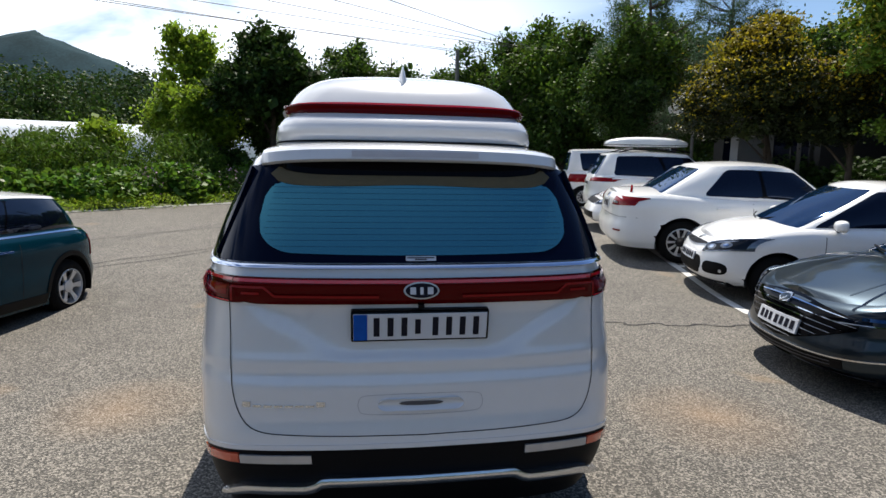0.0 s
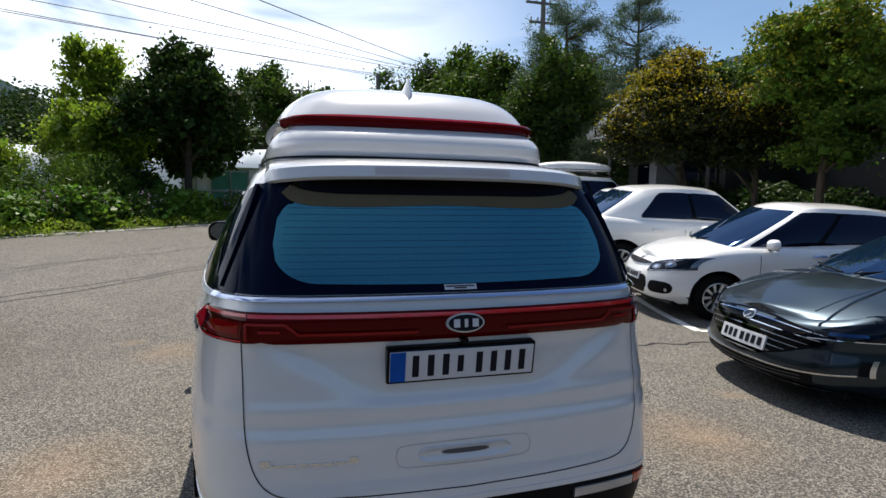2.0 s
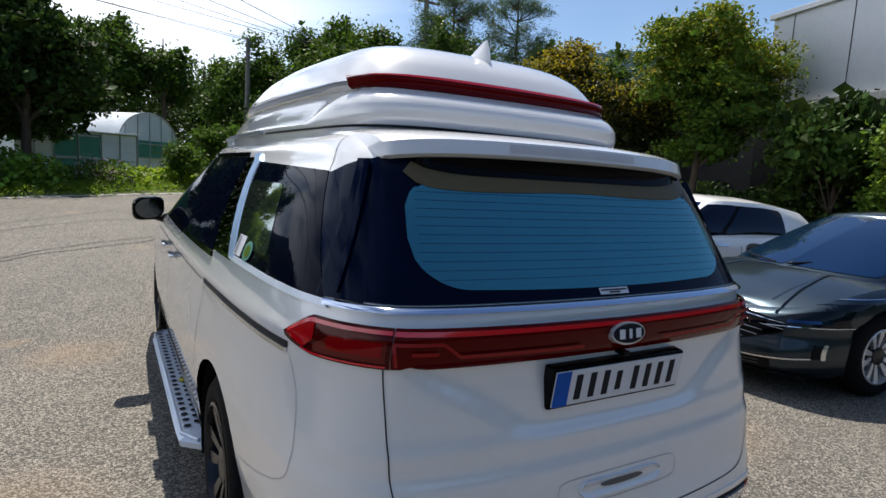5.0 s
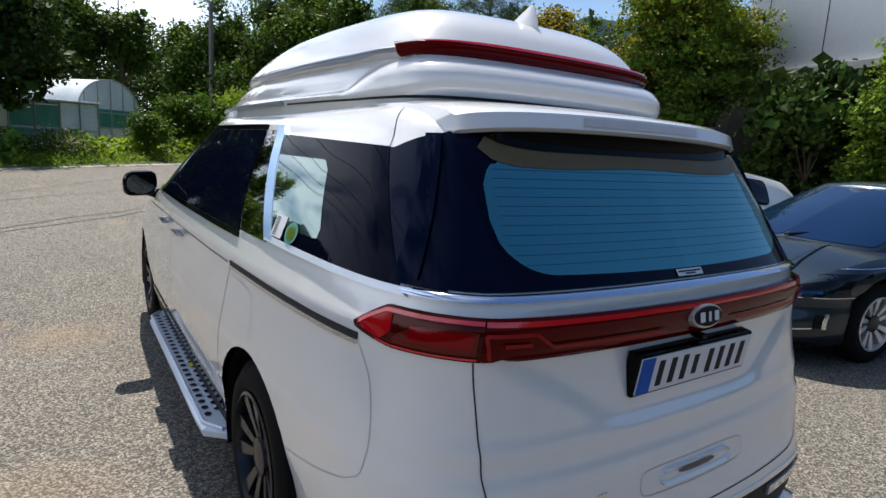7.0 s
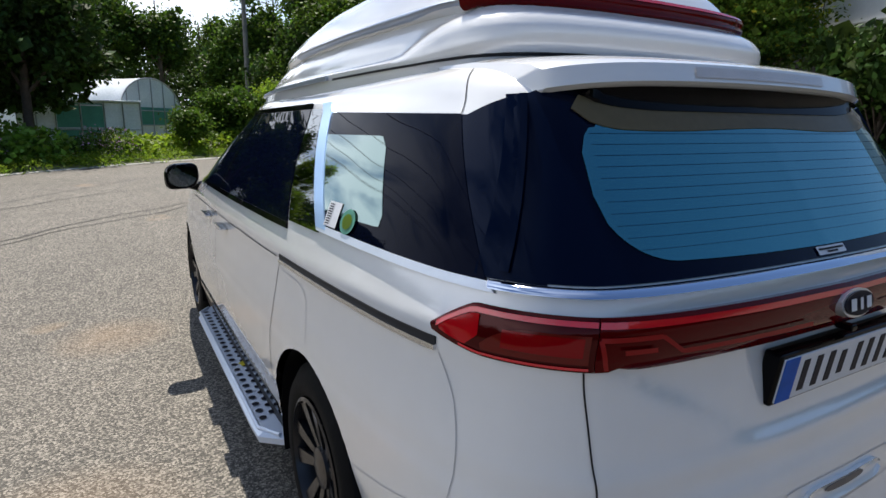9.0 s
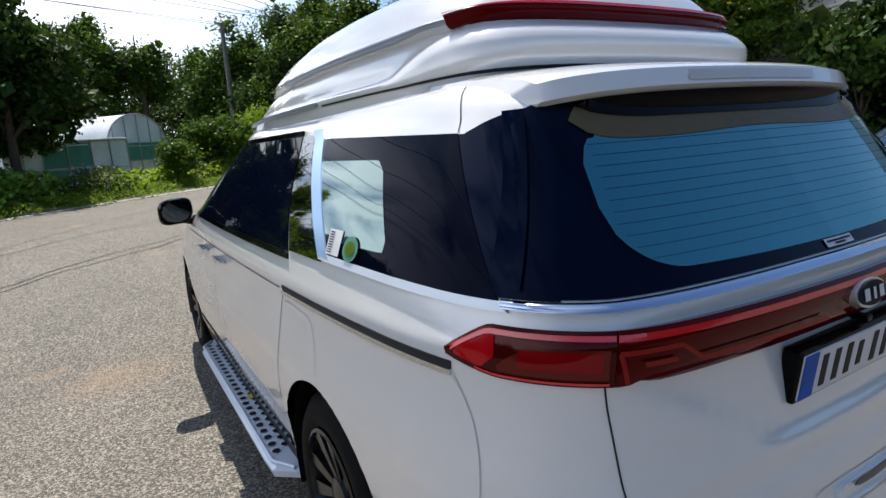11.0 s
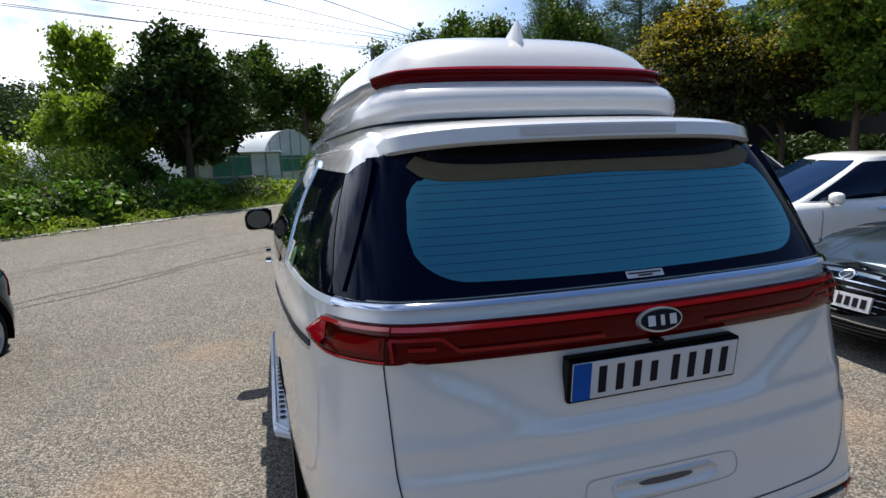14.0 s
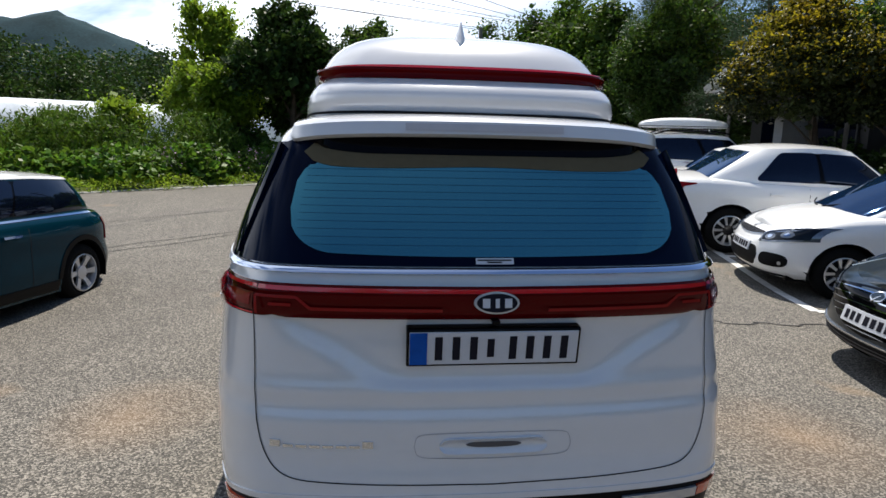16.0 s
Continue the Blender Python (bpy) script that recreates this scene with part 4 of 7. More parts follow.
# silvered patch and stickers on the quarter window
for sgn in (-1, 1):
    pf = van_side(sgn)
    edge = lambda z: 1.115 + (z - 1.2) * 1.10
    lo, hi = rounded(0.0, 1.0, lambda s: 1.245, lambda s: 1.470, 0.08, 0.03)
    smooth(part("silvered_patch", ribbon(lambda s, z: pf(0.735 + 0.74 * (z - 1.245) + (edge(z) - 0.735 - 0.74 * (z - 1.245)) * s, z), span(0, 1, 20), lo, hi, 6, 0.0075 * sgn, 0.001 * sgn), "pale_film", van, "pale silvered patch of window film"), 60)
f = VAN.side
part("barcode_sticker", ribbon(f, span(0.995, 1.085, 4), lambda y: 1.208, lambda y: 1.278, 2, -0.010), "plate", van, "white barcode sticker")
bs = van.children[-1]
for k in range(9):
    part("print_bar", ribbon(f, span(1.045, 1.075, 2), lambda y: 1.214 + k * 0.0068, lambda y: 1.2175 + k * 0.0068, 1, -0.0115), "ink", bs)
vs = [f(0.925 + 0.045 * math.cos(a), 1.236 + 0.034 * math.sin(a)) + Vector((-0.011, 0, 0.004)) for a in span(0, math.tau, 24)[:-1]]
part("round_sticker", (vs, [tuple(range(23, -1, -1))]), "green_net", van, "round green sticker")
rs = van.children[-1]
vs = [f(0.925 + 0.029 * math.cos(a), 1.236 + 0.021 * math.sin(a)) + Vector((-0.0125, 0, 0.0045)) for a in span(0, math.tau, 24)[:-1]]
part("sticker_centre", (vs, [tuple(range(23, -1, -1))]), "leaf_light", rs)

# high roof
HR = RoofShell(
    [(0, 0), (0.22, 0.006), (0.42, 0.03), (0.53, 0.07), (0.60, 0.15), (0.64, 0.30), (0.668, 0.7), (0.68, 1.2), (0.675, 1.8), (0.63, 2.4), (0.53, 2.85), (0.38, 3.12), (0.2, 3.25), (0, 3.29)],
    [(1.60, 1.00, 0.70, 3.95), (1.66, 1.005, 0.655, 3.85), (1.69, 1.01, 0.632, 3.78), (1.715, 1.005, 0.618, 3.70), (1.745, 0.995, 0.615, 3.62), (1.775, 0.978, 0.630, 3.54), (1.797, 0.962, 0.655, 3.46), (1.812, 0.95, 0.682, 3.42), (1.825, 0.945, 0.693, 3.36), (1.85, 0.935, 0.71, 3.36), (1.89, 0.905, 0.74, 3.28), (1.93, 0.865, 0.775, 3.17), (1.965, 0.81, 0.82, 3.05),
     (1.995, 0.735, 0.88, 2.9), (2.02, 0.64, 0.97, 2.72), (2.04, 0.50, 1.08, 2.5), (2.052, 0.34, 1.22, 2.26), (2.058, 0.16, 1.4, 1.98), (2.06, 0.01, 1.55, 1.82)], fr=(0.2, 2.6), ff=(0.2, 3.29))
HR.front = 3.29
LH = HR.length
smooth(part("high_roof", ribbon(HR.at, span(-LH, LH, 160), lambda u: 1.60, lambda u: 2.0599, 64), "pearl", van, "white raised fibreglass roof"), 30)
hr = van.children[-1]
uh = 0.66


def hr_us(y, z):
    us, xs, ys = HR.table(z)
    return float(np.interp(y, ys, us))


smooth(part("roof_tail_light", ribbon(HR.at, span(-uh, uh, 50), lambda u: 1.815 + 0.0 * u, lambda u: 1.857 - 0.016 * (abs(u) / uh) ** 4, 8, lambda f, a: 0.010 + 0.018 * ease(0.0, 0.7, f) - 0.012 * ease(0.8, 1.0, f), 0.03), "red_dark", hr, "long red light across the roof"), 50)
part("light_line", ribbon(HR.at, span(-uh, uh, 50), lambda u: 1.840, lambda u: 1.849 - 0.012 * (abs(u) / uh) ** 4, 1, 0.0295), "red_bright", hr)
for sgn in (-1, 1):
    f2 = (lambda y, z: HR.side(y, z, sgn))
    a, b = sorted((sgn * uh, sgn * hr_us(2.25, 1.826)))
    smooth(part("roof_chrome_upper", ribbon(lambda u, z: Shell.at(HR, u, z), span(a, b, 30), lambda u: 1.826 - 0.008 * ease(uh, uh + 0.3, abs(u)), lambda u: 1.832 + 0.007 * ease(uh + 1.2, uh + 0.2, abs(u)), 4, lambda f, a: 0.006 + 0.009 * math.sin(math.pi * f), 0.02), "roof_trim", hr, "steel-blue metal roof strip"), 60)
    smooth(part("roof_chrome_lower", ribbon(f2, span(1.66, 3.30, 20), lambda y: 1.676 + 0.0 * y, lambda y: 1.690 - 0.004 * ease(1.7, 3.3, y), 2, 0.012 * sgn, 0.02 * sgn), "roof_trim", hr, "steel-blue strip at the roof's foot"), 60)
smooth(part("roof_seal", ribbon(HR.at, span(-hr_us(1.62, 1.67), hr_us(1.62, 1.67), 80), lambda u: 1.684 - 0.012 * ease(0.3, 0.9, abs(u)), lambda u: 1.691 - 0.012 * ease(0.3, 0.9, abs(u)), 1, 0.003, 0.004), "seam", hr), 60)
# shark fin aerial
vs, fs = [], []
for z, y0, y1, w in ((1.99, 0.83, 1.06, 0.028), (2.03, 0.838, 0.99, 0.02), (2.055, 0.848, 0.945, 0.012), (2.072, 0.856, 0.91, 0.007), (2.084, 0.862, 0.885, 0.004)):
    for a in range(12):
        c, s = math.cos(a * math.tau / 12), math.sin(a * math.tau / 12)
        vs.append(Vector((-0.02 + w * s, (y0 + y1) / 2 + (y1 - y0) / 2 * c, z - 0.022)))
for i in range(4):
    fs += [(i * 12 + k, i * 12 + (k + 1) % 12, i * 12 + 12 + (k + 1) % 12, i * 12 + 12 + k) for k in range(12)]
fs.append(tuple(range(48, 60)))
smooth(part("shark_fin_aerial", (vs, fs), "pearl", van, "white shark-fin aerial"), 40)


# ---- the other cars ----
def place(x, y, hx, hy, z=None):
    """A car's pose on the sloping lot: its rear middle at x, y, its nose along hx, hy."""
    mx, my = x + hx * 2.2, y + hy * 2.2
    e = 0.6
    n = Vector((-(gz(mx + e, my) - gz(mx - e, my)) / (2 * e), -(gz(mx, my + e) - gz(mx, my - e)) / (2 * e), 1)).normalized()
    f = Vector((hx, hy, 0))
    f = (f - n * f.dot(n)).normalized()
    r = f.cross(n)
    o = Vector((mx, my, gz(mx, my) if z is None else z)) - f * 2.2
    return Matrix(((r.x, f.x, n.x, o.x), (r.y, f.y, n.y, o.y), (r.z, f.z, n.z, o.z), (0, 0, 0, 1)))


class Body:
    """A car's lower body: plan outline times a profile over the height up to the shoulder line."""

    def __init__(self, ctrl, shoulder, zb=0.2, prof=None, rear=None, front=None, crown=0.03):
        c = np.array(ctrl, float)
        s = np.concatenate([[0], np.cumsum(np.hypot(*np.diff(c, axis=0).T))])
        self.length, self.front_y = float(s[-1]), float(c[-1, 1])
        self.fx, self.fy = hermite(s, c[:, 0]), hermite(s, c[:, 1])
        self.ze = hermite([p[0] for p in shoulder], [p[1] for p in shoulder])
        self.zb, self.crown, self.rows = zb, crown, {}
        prof = prof or [(0, 0.93), (0.12, 0.975), (0.35, 1.0), (0.6, 0.995), (0.74, 1.0), (0.86, 0.985), (0.95, 0.955), (1, 0.90)]
        rear = rear or [(0, 0.12), (0.15, 0.02), (0.35, 0.0), (0.55, 0.03), (0.85, 0.05), (1, 0.12)]
        front = front or [(0, -0.10), (0.15, -0.02), (0.35, 0.0), (0.6, -0.04), (0.8, -0.10), (0.93, -0.20), (1, -0.32)]
        self.k, self.r, self.f = (hermite([p[0] for p in t], [p[1] for p in t]) for t in (prof, rear, front))

    def at(self, u, v):
        a = min(abs(u), self.length)
        x, y = self.fx(a), self.fy(a)
        z = self.zb + v * (self.ze(y) - self.zb)
        L = self.front_y
        y2 = y + self.r(v) * (1 - ease(0.05, 1.1, y)) + self.f(v) * ease(L - 1.3, L - 0.05, y)
        return Vector((math.copysign(x, u) * self.k(v), y2, z))

    def row(self, v):
        """Outline points at one share of the height, kept for later."""
        k = round(v, 2)
        if k not in self.rows:
            us = span(0, self.length, 90)
            p = [self.at(u, k) for u in us]
            xs, ys = [q.x for q in p], [q.y for q in p]
            i = xs.index(max(xs))
            self.rows[k] = us, ys, (xs[: i + 1], us[: i + 1]), (xs[i:][::-1], us[i:][::-1])
        return self.rows[k]

    def find(self, c, z, end):
        """u and v of a point of the nose, tail (c: x) or flank (c: y, end: sign) at height z."""
        v = 0.5
        for _ in range(4):
            us, ys, tail, nose = self.row(v)
            if end == "nose" or end == "tail":
                t = nose if end == "nose" else tail
                u = math.copysign(float(np.interp(abs(c), t[0], t[1])), c)
            else:
                u = end * float(np.interp(c, ys, us))
            v = min(max((z - self.zb) / (self.ze(self.fy(abs(u))) - self.zb), 0), 1)
        return u, v

    def samples(self):
        return span(0, self.length, 90)

    def nose(self, x, z):
        return self.at(*self.find(-x, z, "nose"))

    def tail(self, x, z):
        return self.at(*self.find(x, z, "tail"))

    def flank(self, sgn):
        return lambda y, z: self.at(*self.find(y, z, sgn))

    def mesh(self, nu=150, nv=24, wheels=(), tyre=0.32, arch_r=0.36):
        d = ribbon(self.at, span(-self.length, self.length, nu), lambda u: 0.0, lambda u: 1.0, nv)
        for y in wheels:
            d = arch(d, y, tyre, arch_r)
        m = 10
        vs, fs = [], []
        rows = span(0, self.length, 70)
        for u in rows:
            p = self.at(u, 1)
            for j in range(m + 1):
                s = -1 + 2 * j / m
                vs.append(Vector((p.x * s, p.y, p.z + self.crown * (1 - s * s))))
        fs = [(i * (m + 1) + j, i * (m + 1) + j + 1, (i + 1) * (m + 1) + j + 1, (i + 1) * (m + 1) + j) for i in range(len(rows) - 1) for j in range(m)]
        return d, (vs, fs)


class Cabin:
    """The glasshouse: a base outline and a roof outline of as many points, rear middle to front middle; u counts the points."""

    def __init__(self, base, top, zbase, ztop, bulge=0.035, crown=0.05):
        n = range(len(base))
        self.n = len(base) - 1
        self.bx, self.by = hermite(n, [p[0] for p in base]), hermite(n, [p[1] for p in base])
        self.tx, self.ty = hermite(n, [p[0] for p in top]), hermite(n, [p[1] for p in top])
        self.zb, self.zt = hermite([p[0] for p in zbase], [p[1] for p in zbase]), hermite([p[0] for p in ztop], [p[1] for p in ztop])
        self.bulge, self.crown = bulge, crown

    def at(self, u, v):
        a = min(abs(u), self.n)
        x0, y0, x1, y1 = self.bx(a), self.by(a), self.tx(a), self.ty(a)
        z0, z1 = self.zb(y0), self.zt(y1)
        b = self.bulge * 4 * v * (1 - v)
        e = ease(self.n - 1.5, self.n, a)
        x, y = x0 + (x1 - x0) * v, y0 + (y1 - y0) * v
        return Vector((math.copysign(x + b * (1 - e) * (1 if a > 0.8 else a / 0.8), u), y + b * 0.6 * e, z0 + (z1 - z0) * v + b * 0.5 * e))

    def mesh(self):
        d = ribbon(self.at, span(-self.n, self.n, 120), lambda u: -0.08, lambda u: 1.0, 14)
        m, rows = 10, span(0, self.n, 60)
        vs = []
        for u in rows:
            p = self.at(u, 1)
            for j in range(m + 1):
                s = -1 + 2 * j / m
                vs.append(Vector((p.x * s, p.y, p.z + self.crown * (1 - s * s) * min(1, 4 * min(u, self.n - u) / self.n + 0.0))))
        fs = [(i * (m + 1) + j, i * (m + 1) + j + 1, (i + 1) * (m + 1) + j + 1, (i + 1) * (m + 1) + j) for i in range(len(rows) - 1) for j in range(m)]
        return join(d, (vs, fs))


def car(name, label, m, paint, body, cabin, wheels, tyre, rim, width, metal, spokes, panes, group="", roof=None, twin=False, glass="car_glass", hub="dark_alloy", wheel_r=None):
    """A parked car: body, cabin, panes and wheels. panes: (name, u0, u1, v0, v1, mirrored)."""
    ob = thing(name, label, "car", group, m)
    side, deck = body.mesh(wheels=wheels, tyre=tyre, arch_r=tyre + 0.05)
    smooth(part("body", side, paint, ob), 35)
    smooth(part("bonnet_and_deck", deck, paint, ob), 35)
    smooth(part("cabin", cabin.mesh(), roof or paint, ob), 40)
    L = body.front_y
    hw = max(body.fx(u) for u in body.samples())
    part("underbody", box(-hw * 0.8, hw * 0.8, 0.3, L - 0.3, body.zb - 0.02, body.zb + 0.25), "black", ob)
    for y in wheels:
        for sgn in (-1, 1):
            n = 18
            r = tyre + 0.048
            ring = [(y + r * math.cos(k * math.pi / n * 1.16 - 0.25), tyre + r * math.sin(k * math.pi / n * 1.16 - 0.25)) for k in range(n + 1)]
            xo = abs(body.flank(1)(y, 0.62).x) - 0.012
            vs = [Vector((sgn * x, a, b)) for x in (xo, hw * 0.66) for a, b in ring] + [Vector((sgn * hw * 0.66, y, tyre))]
            fs = [(k, k + 1, n + 2 + k, n + 1 + k) for k in range(n)] + [(n + 1 + k, n + 2 + k, 2 * n + 2) for k in range(n)]
            smooth(part("wheel_arch_liner", (vs, fs), "black", ob))
            wheel(ob, sgn * (xo - width / 2 - 0.005), y, tyre, width, rim, spokes, metal, sgn, twin, hub)
    fw = [p for p in panes if p[0] == "front_window"][0]
    rw2 = [p for p in panes if p[0].startswith("rear_") and p[0] != "rear_window"][0]
    for sgn in (-1, 1):
        a, b2 = sorted((sgn * (rw2[2] - 0.25), sgn * (fw[1] + 0.25)))
        smooth(part("door_pillar", ribbon(cabin.at, span(a, b2, 4), lambda u: fw[3] + 0.01, lambda u: fw[4] - 0.01, 6, 0.003, 0.008), "gloss_black", ob), 60)
    for pn, u0, u1, v0, v1, both in panes:
        for sgn in ((-1, 1) if both else (1,)):
            a, b = (u0, u1) if not both else sorted((sgn * u0, sgn * u1))
            lo, hi = rounded(a, b, lambda u: v0, lambda u: v1, 0.08 * (b - a), 0.10)
            smooth(part(pn, ribbon(cabin.at, span(a, b, 36), lo, hi, 8, 0.005, 0.01), glass if pn in ("windscreen", "rear_window") else "side_glass", ob), 60)
    return ob


def mirrors(ob, y, x, z, paint):
    for sgn in (-1, 1):
        bm = bmesh.new()
        bmesh.ops.create_uvsphere(bm, u_segments=16, v_segments=10, radius=1)
        for v in bm.verts:
            c = v.co
            v.co = (sgn * (x + 0.09 + 0.10 * math.copysign(abs(c.x) ** 0.7, c.x)), y + (0.09 * c.y if c.y > 0 else 0.03 * c.y), z + 0.07 * math.copysign(abs(c.z) ** 0.7, c.z))
        smooth(part("door_mirror", bm, paint, ob), 50)
        part("mirror_foot", tube([(sgn * (x - 0.05), y, z - 0.07), (sgn * (x + 0.03), y, z - 0.05)], 0.025), "gloss_black", ob)


def car_plate(ob, fn, z, w=0.26, h=0.055, lift=0.012, wide=True):
    part("number_plate", ribbon(fn, span(-w, w, 6), lambda x: z - h, lambda x: z + h, 1, lift, 0.02), "plate", ob, "white number plate")
    p = ob.children[-1]
    for k in range(7):
        a = -w * 0.86 + k * w * 0.25 + (0.02 if k > 2 else 0)
        part("plate_bar", ribbon(fn, span(a, a + w * 0.17, 2), lambda x: z - h * 0.6, lambda x: z + h * 0.6, 1, lift + 0.002), "ink", p)


def on(ob, name, fn, a0, a1, lo, hi, material, lift=0.008, depth=0.015, n=14, rows=3, label="", parent=None):
    """A patch on a surface between lo(a) and hi(a)."""
    lo = lo if callable(lo) else (lambda a, c=lo: c)
    hi = hi if callable(hi) else (lambda a, c=hi: c)
    return smooth(part(name, ribbon(fn, span(a0, a1, n), lo, hi, rows, lift, depth), material, parent or ob, label), 50)


def lin(a0, v0, a1, v1):
    return lambda a: v0 + (v1 - v0) * (a - a0) / (a1 - a0)


ROW = Vector((0.2015, 0.98, 0)).normalized()
IN = Vector((0.972, -0.235, 0)).normalized()


# dark grey saloon
def build_grey_saloon():
    b = Body([(0, 0), (0.45, 0.02), (0.72, 0.10), (0.84, 0.28), (0.90, 0.7), (0.925, 1.5), (0.93, 2.6), (0.925, 3.5), (0.91, 4.0), (0.86, 4.42), (0.74, 4.68), (0.50, 4.83), (0.25, 4.885), (0, 4.90)],
             [(0, 0.92), (0.5, 0.97), (1.3, 0.95), (2.5, 0.90), (3.4, 0.88), (3.9, 0.86), (4.4, 0.78), (4.75, 0.68), (4.9, 0.64)],
             0.17, prof=[(0, 0.94), (0.12, 0.985), (0.35, 1.0), (0.6, 0.985), (0.72, 1.0), (0.88, 0.985), (0.96, 0.95), (1, 0.90)],
             front=[(0, -0.10), (0.12, -0.01), (0.3, 0.0), (0.6, -0.03), (0.85, -0.06), (0.95, -0.10), (1, -0.16)], crown=0.055)
    c = Cabin([(0, 0.62), (0.5, 0.66), (0.70, 1.0), (0.77, 1.7), (0.785, 2.4), (0.775, 3.2), (0.72, 3.68), (0.44, 3.88), (0, 3.95)],
              [(0, 1.35), (0.42, 1.37), (0.53, 1.5), (0.57, 1.8), (0.575, 2.1), (0.565, 2.4), (0.52, 2.62), (0.32, 2.72), (0, 2.75)],
              [(0, 0.95), (1.2, 0.95), (2.5, 0.90), (3.4, 0.89), (3.95, 0.905)], [(1, 1.36), (1.8, 1.40), (2.3, 1.395), (2.75, 1.37)], crown=0.045)
    h = Vector((-0.988, 0.155, 0)).normalized()
    p = Vector((3.03, 1.97, 0)) - h * 4.90
    ob = car("dark_grey_saloon", "dark grey saloon car with tinted windows, parked nose out", place(p.x, p.y, h.x, h.y, 0.0), "grey_car", b, c, (1.02, 3.90), 0.335, 0.225, 0.21, "alloy", 5,
             [("windscreen", 6.22, 8.0, 0.03, 0.96, True), ("rear_window", 0.0, 1.3, 0.05, 0.94, True), ("front_window", 4.55, 5.92, 0.10, 0.88, True), ("rear_door_window", 2.5, 4.45, 0.10, 0.88, True)], "parked cars", twin=True)
    mirrors(ob, 3.20, 0.84, 0.93, "gloss_black")
    nose = b.nose
    gl = lambda x: 0.315 + 0.20 * (abs(x) / 0.66) ** 1.7
    gh = lambda x: 0.640 - 0.055 * (abs(x) / 0.66) ** 2
    on(ob, "grille", nose, -0.66, 0.66, gl, gh, "gloss_black", 0.006, 0.012, 36, 6, "black grille with chrome bars")
    g = ob.children[-1]
    for k in range(7):
        c = 0.345 + k * 0.044
        bar = lambda x: c - 0.035 * (abs(x) / 0.66) ** 2
        w = 0.66
        while w > 0.2 and (bar(w) < gl(w) + 0.008 or bar(w) > gh(w) - 0.004):
            w -= 0.01
        on(ob, "grille_bar", nose, -w, w, lambda x: bar(x) - 0.0045 * (1 - 0.7 * abs(x) / w), lambda x: bar(x) + 0.0045 * (1 - 0.7 * abs(x) / w), "chrome", 0.013, 0.008, 24, 1, parent=g)
    part("badge", oval(0, 0.595, 0.066, 0.034, 0.020, nose), "satin", ob, "silver oval badge")
    part("badge_field", oval(0, 0.595, 0.056, 0.026, 0.0225, nose), "grey_car", ob.children[-1])
    part("badge_mark", tube([nose(-0.022, 0.575) + Vector((0, 0.028, 0)), nose(0.022, 0.615) + Vector((0, 0.028, 0))], 0.006, 6), "satin", ob.children[-1])
    car_plate(ob, nose, 0.425, 0.26, 0.055, 0.022)
    on(ob, "lower_grille", nose, -0.62, 0.62, lambda x: 0.20 + 0.03 * (x / 0.62) ** 2, lambda x: 0.272 + 0.02 * (x / 0.62) ** 2, "black", 0.006, 0.01, 20, 2)
    for k in range(2):
        on(ob, "lower_bar", nose, -0.55, 0.55, lambda x: 0.222 + 0.024 * k + 0.025 * (x / 0.62) ** 2, lambda x: 0.226 + 0.024 * k + 0.025 * (x / 0.62) ** 2, "satin_dark", 0.010, 0.006, 16, 1)
    on(ob, "chrome_lip", nose, -0.80, 0.80, lambda x: 0.285 + 0.045 * (x / 0.8) ** 4, lambda x: 0.296 + 0.045 * (x / 0.8) ** 4, "satin", 0.014, 0.014, 30, 1, "bright lower bumper trim")
    on(ob, "bumper_lip", nose, -0.78, 0.78, lambda x: 0.172 + 0.012 * (x / 0.8) ** 4, lambda x: 0.186 + 0.012 * (x / 0.8) ** 4, "gloss_black", 0.016, 0.014, 24, 1)
    for sgn in (-1, 1):
        a, e = sorted((sgn * 0.55, sgn * 0.875))
        hlo = lambda x: 0.545 + 0.030 * (abs(x) - 0.55) / 0.325
        hhi = lambda x: 0.580 + 0.125 * min(1, (abs(x) - 0.55) / 0.28) ** 0.8
        on(ob, "headlight", nose, a, e, hlo, hhi, "lamp_dark", 0.008, 0.015, 18, 4, "smoked slanting headlight")
        hl = ob.children[-1]
        on(ob, "light_strip", nose, a, e, lambda x: hlo(x) - 0.003, lambda x: hlo(x) + 0.004, "chrome", 0.012, 0.004, 14, 1, parent=hl)
        a, e = sorted((sgn * 0.66, sgn * 0.84))
        on(ob, "inner_lens", nose, a, e, lambda x: hlo(x) + 0.03, lambda x: hlo(x) + 0.052, "car_glass", 0.0105, 0.002, 8, 1, parent=hl)
        f = b.flank(sgn)
        on(ob, "fender_lamp_line", f, 3.80, 4.45, lambda y: 0.80 - 0.05 * (y - 3.8), lambda y: 0.806 - 0.05 * (y - 3.8), "chrome", 0.006 * sgn, 0.006 * sgn, 10, 1)
        a, e = sorted((sgn * 0.805, sgn * 0.83))
        on(ob, "air_curtain", nose, a, e, lambda x: 0.335, lambda x: 0.435, "black", 0.006, 0.01, 4, 4)
        a, e = sorted((sgn * 0.830, sgn * 0.842))
        on(ob, "air_curtain_trim", nose, a, e, lambda x: 0.33, lambda x: 0.445, "satin", 0.012, 0.012, 3, 4, "bright hook-shaped trim")
        on(ob, "headlight_tail", b.flank(sgn), 4.08, 4.46, lambda y: 0.735 - 0.16 * (y - 4.08), lambda y: 0.760 - 0.06 * (y - 4.08), "lamp_dark", 0.008 * sgn, 0.012 * sgn, 8, 2)
        on(ob, "door_gap", f, 2.285, 2.295, 0.24, 0.90, "seam", 0.002 * sgn, 0, 2, 8)
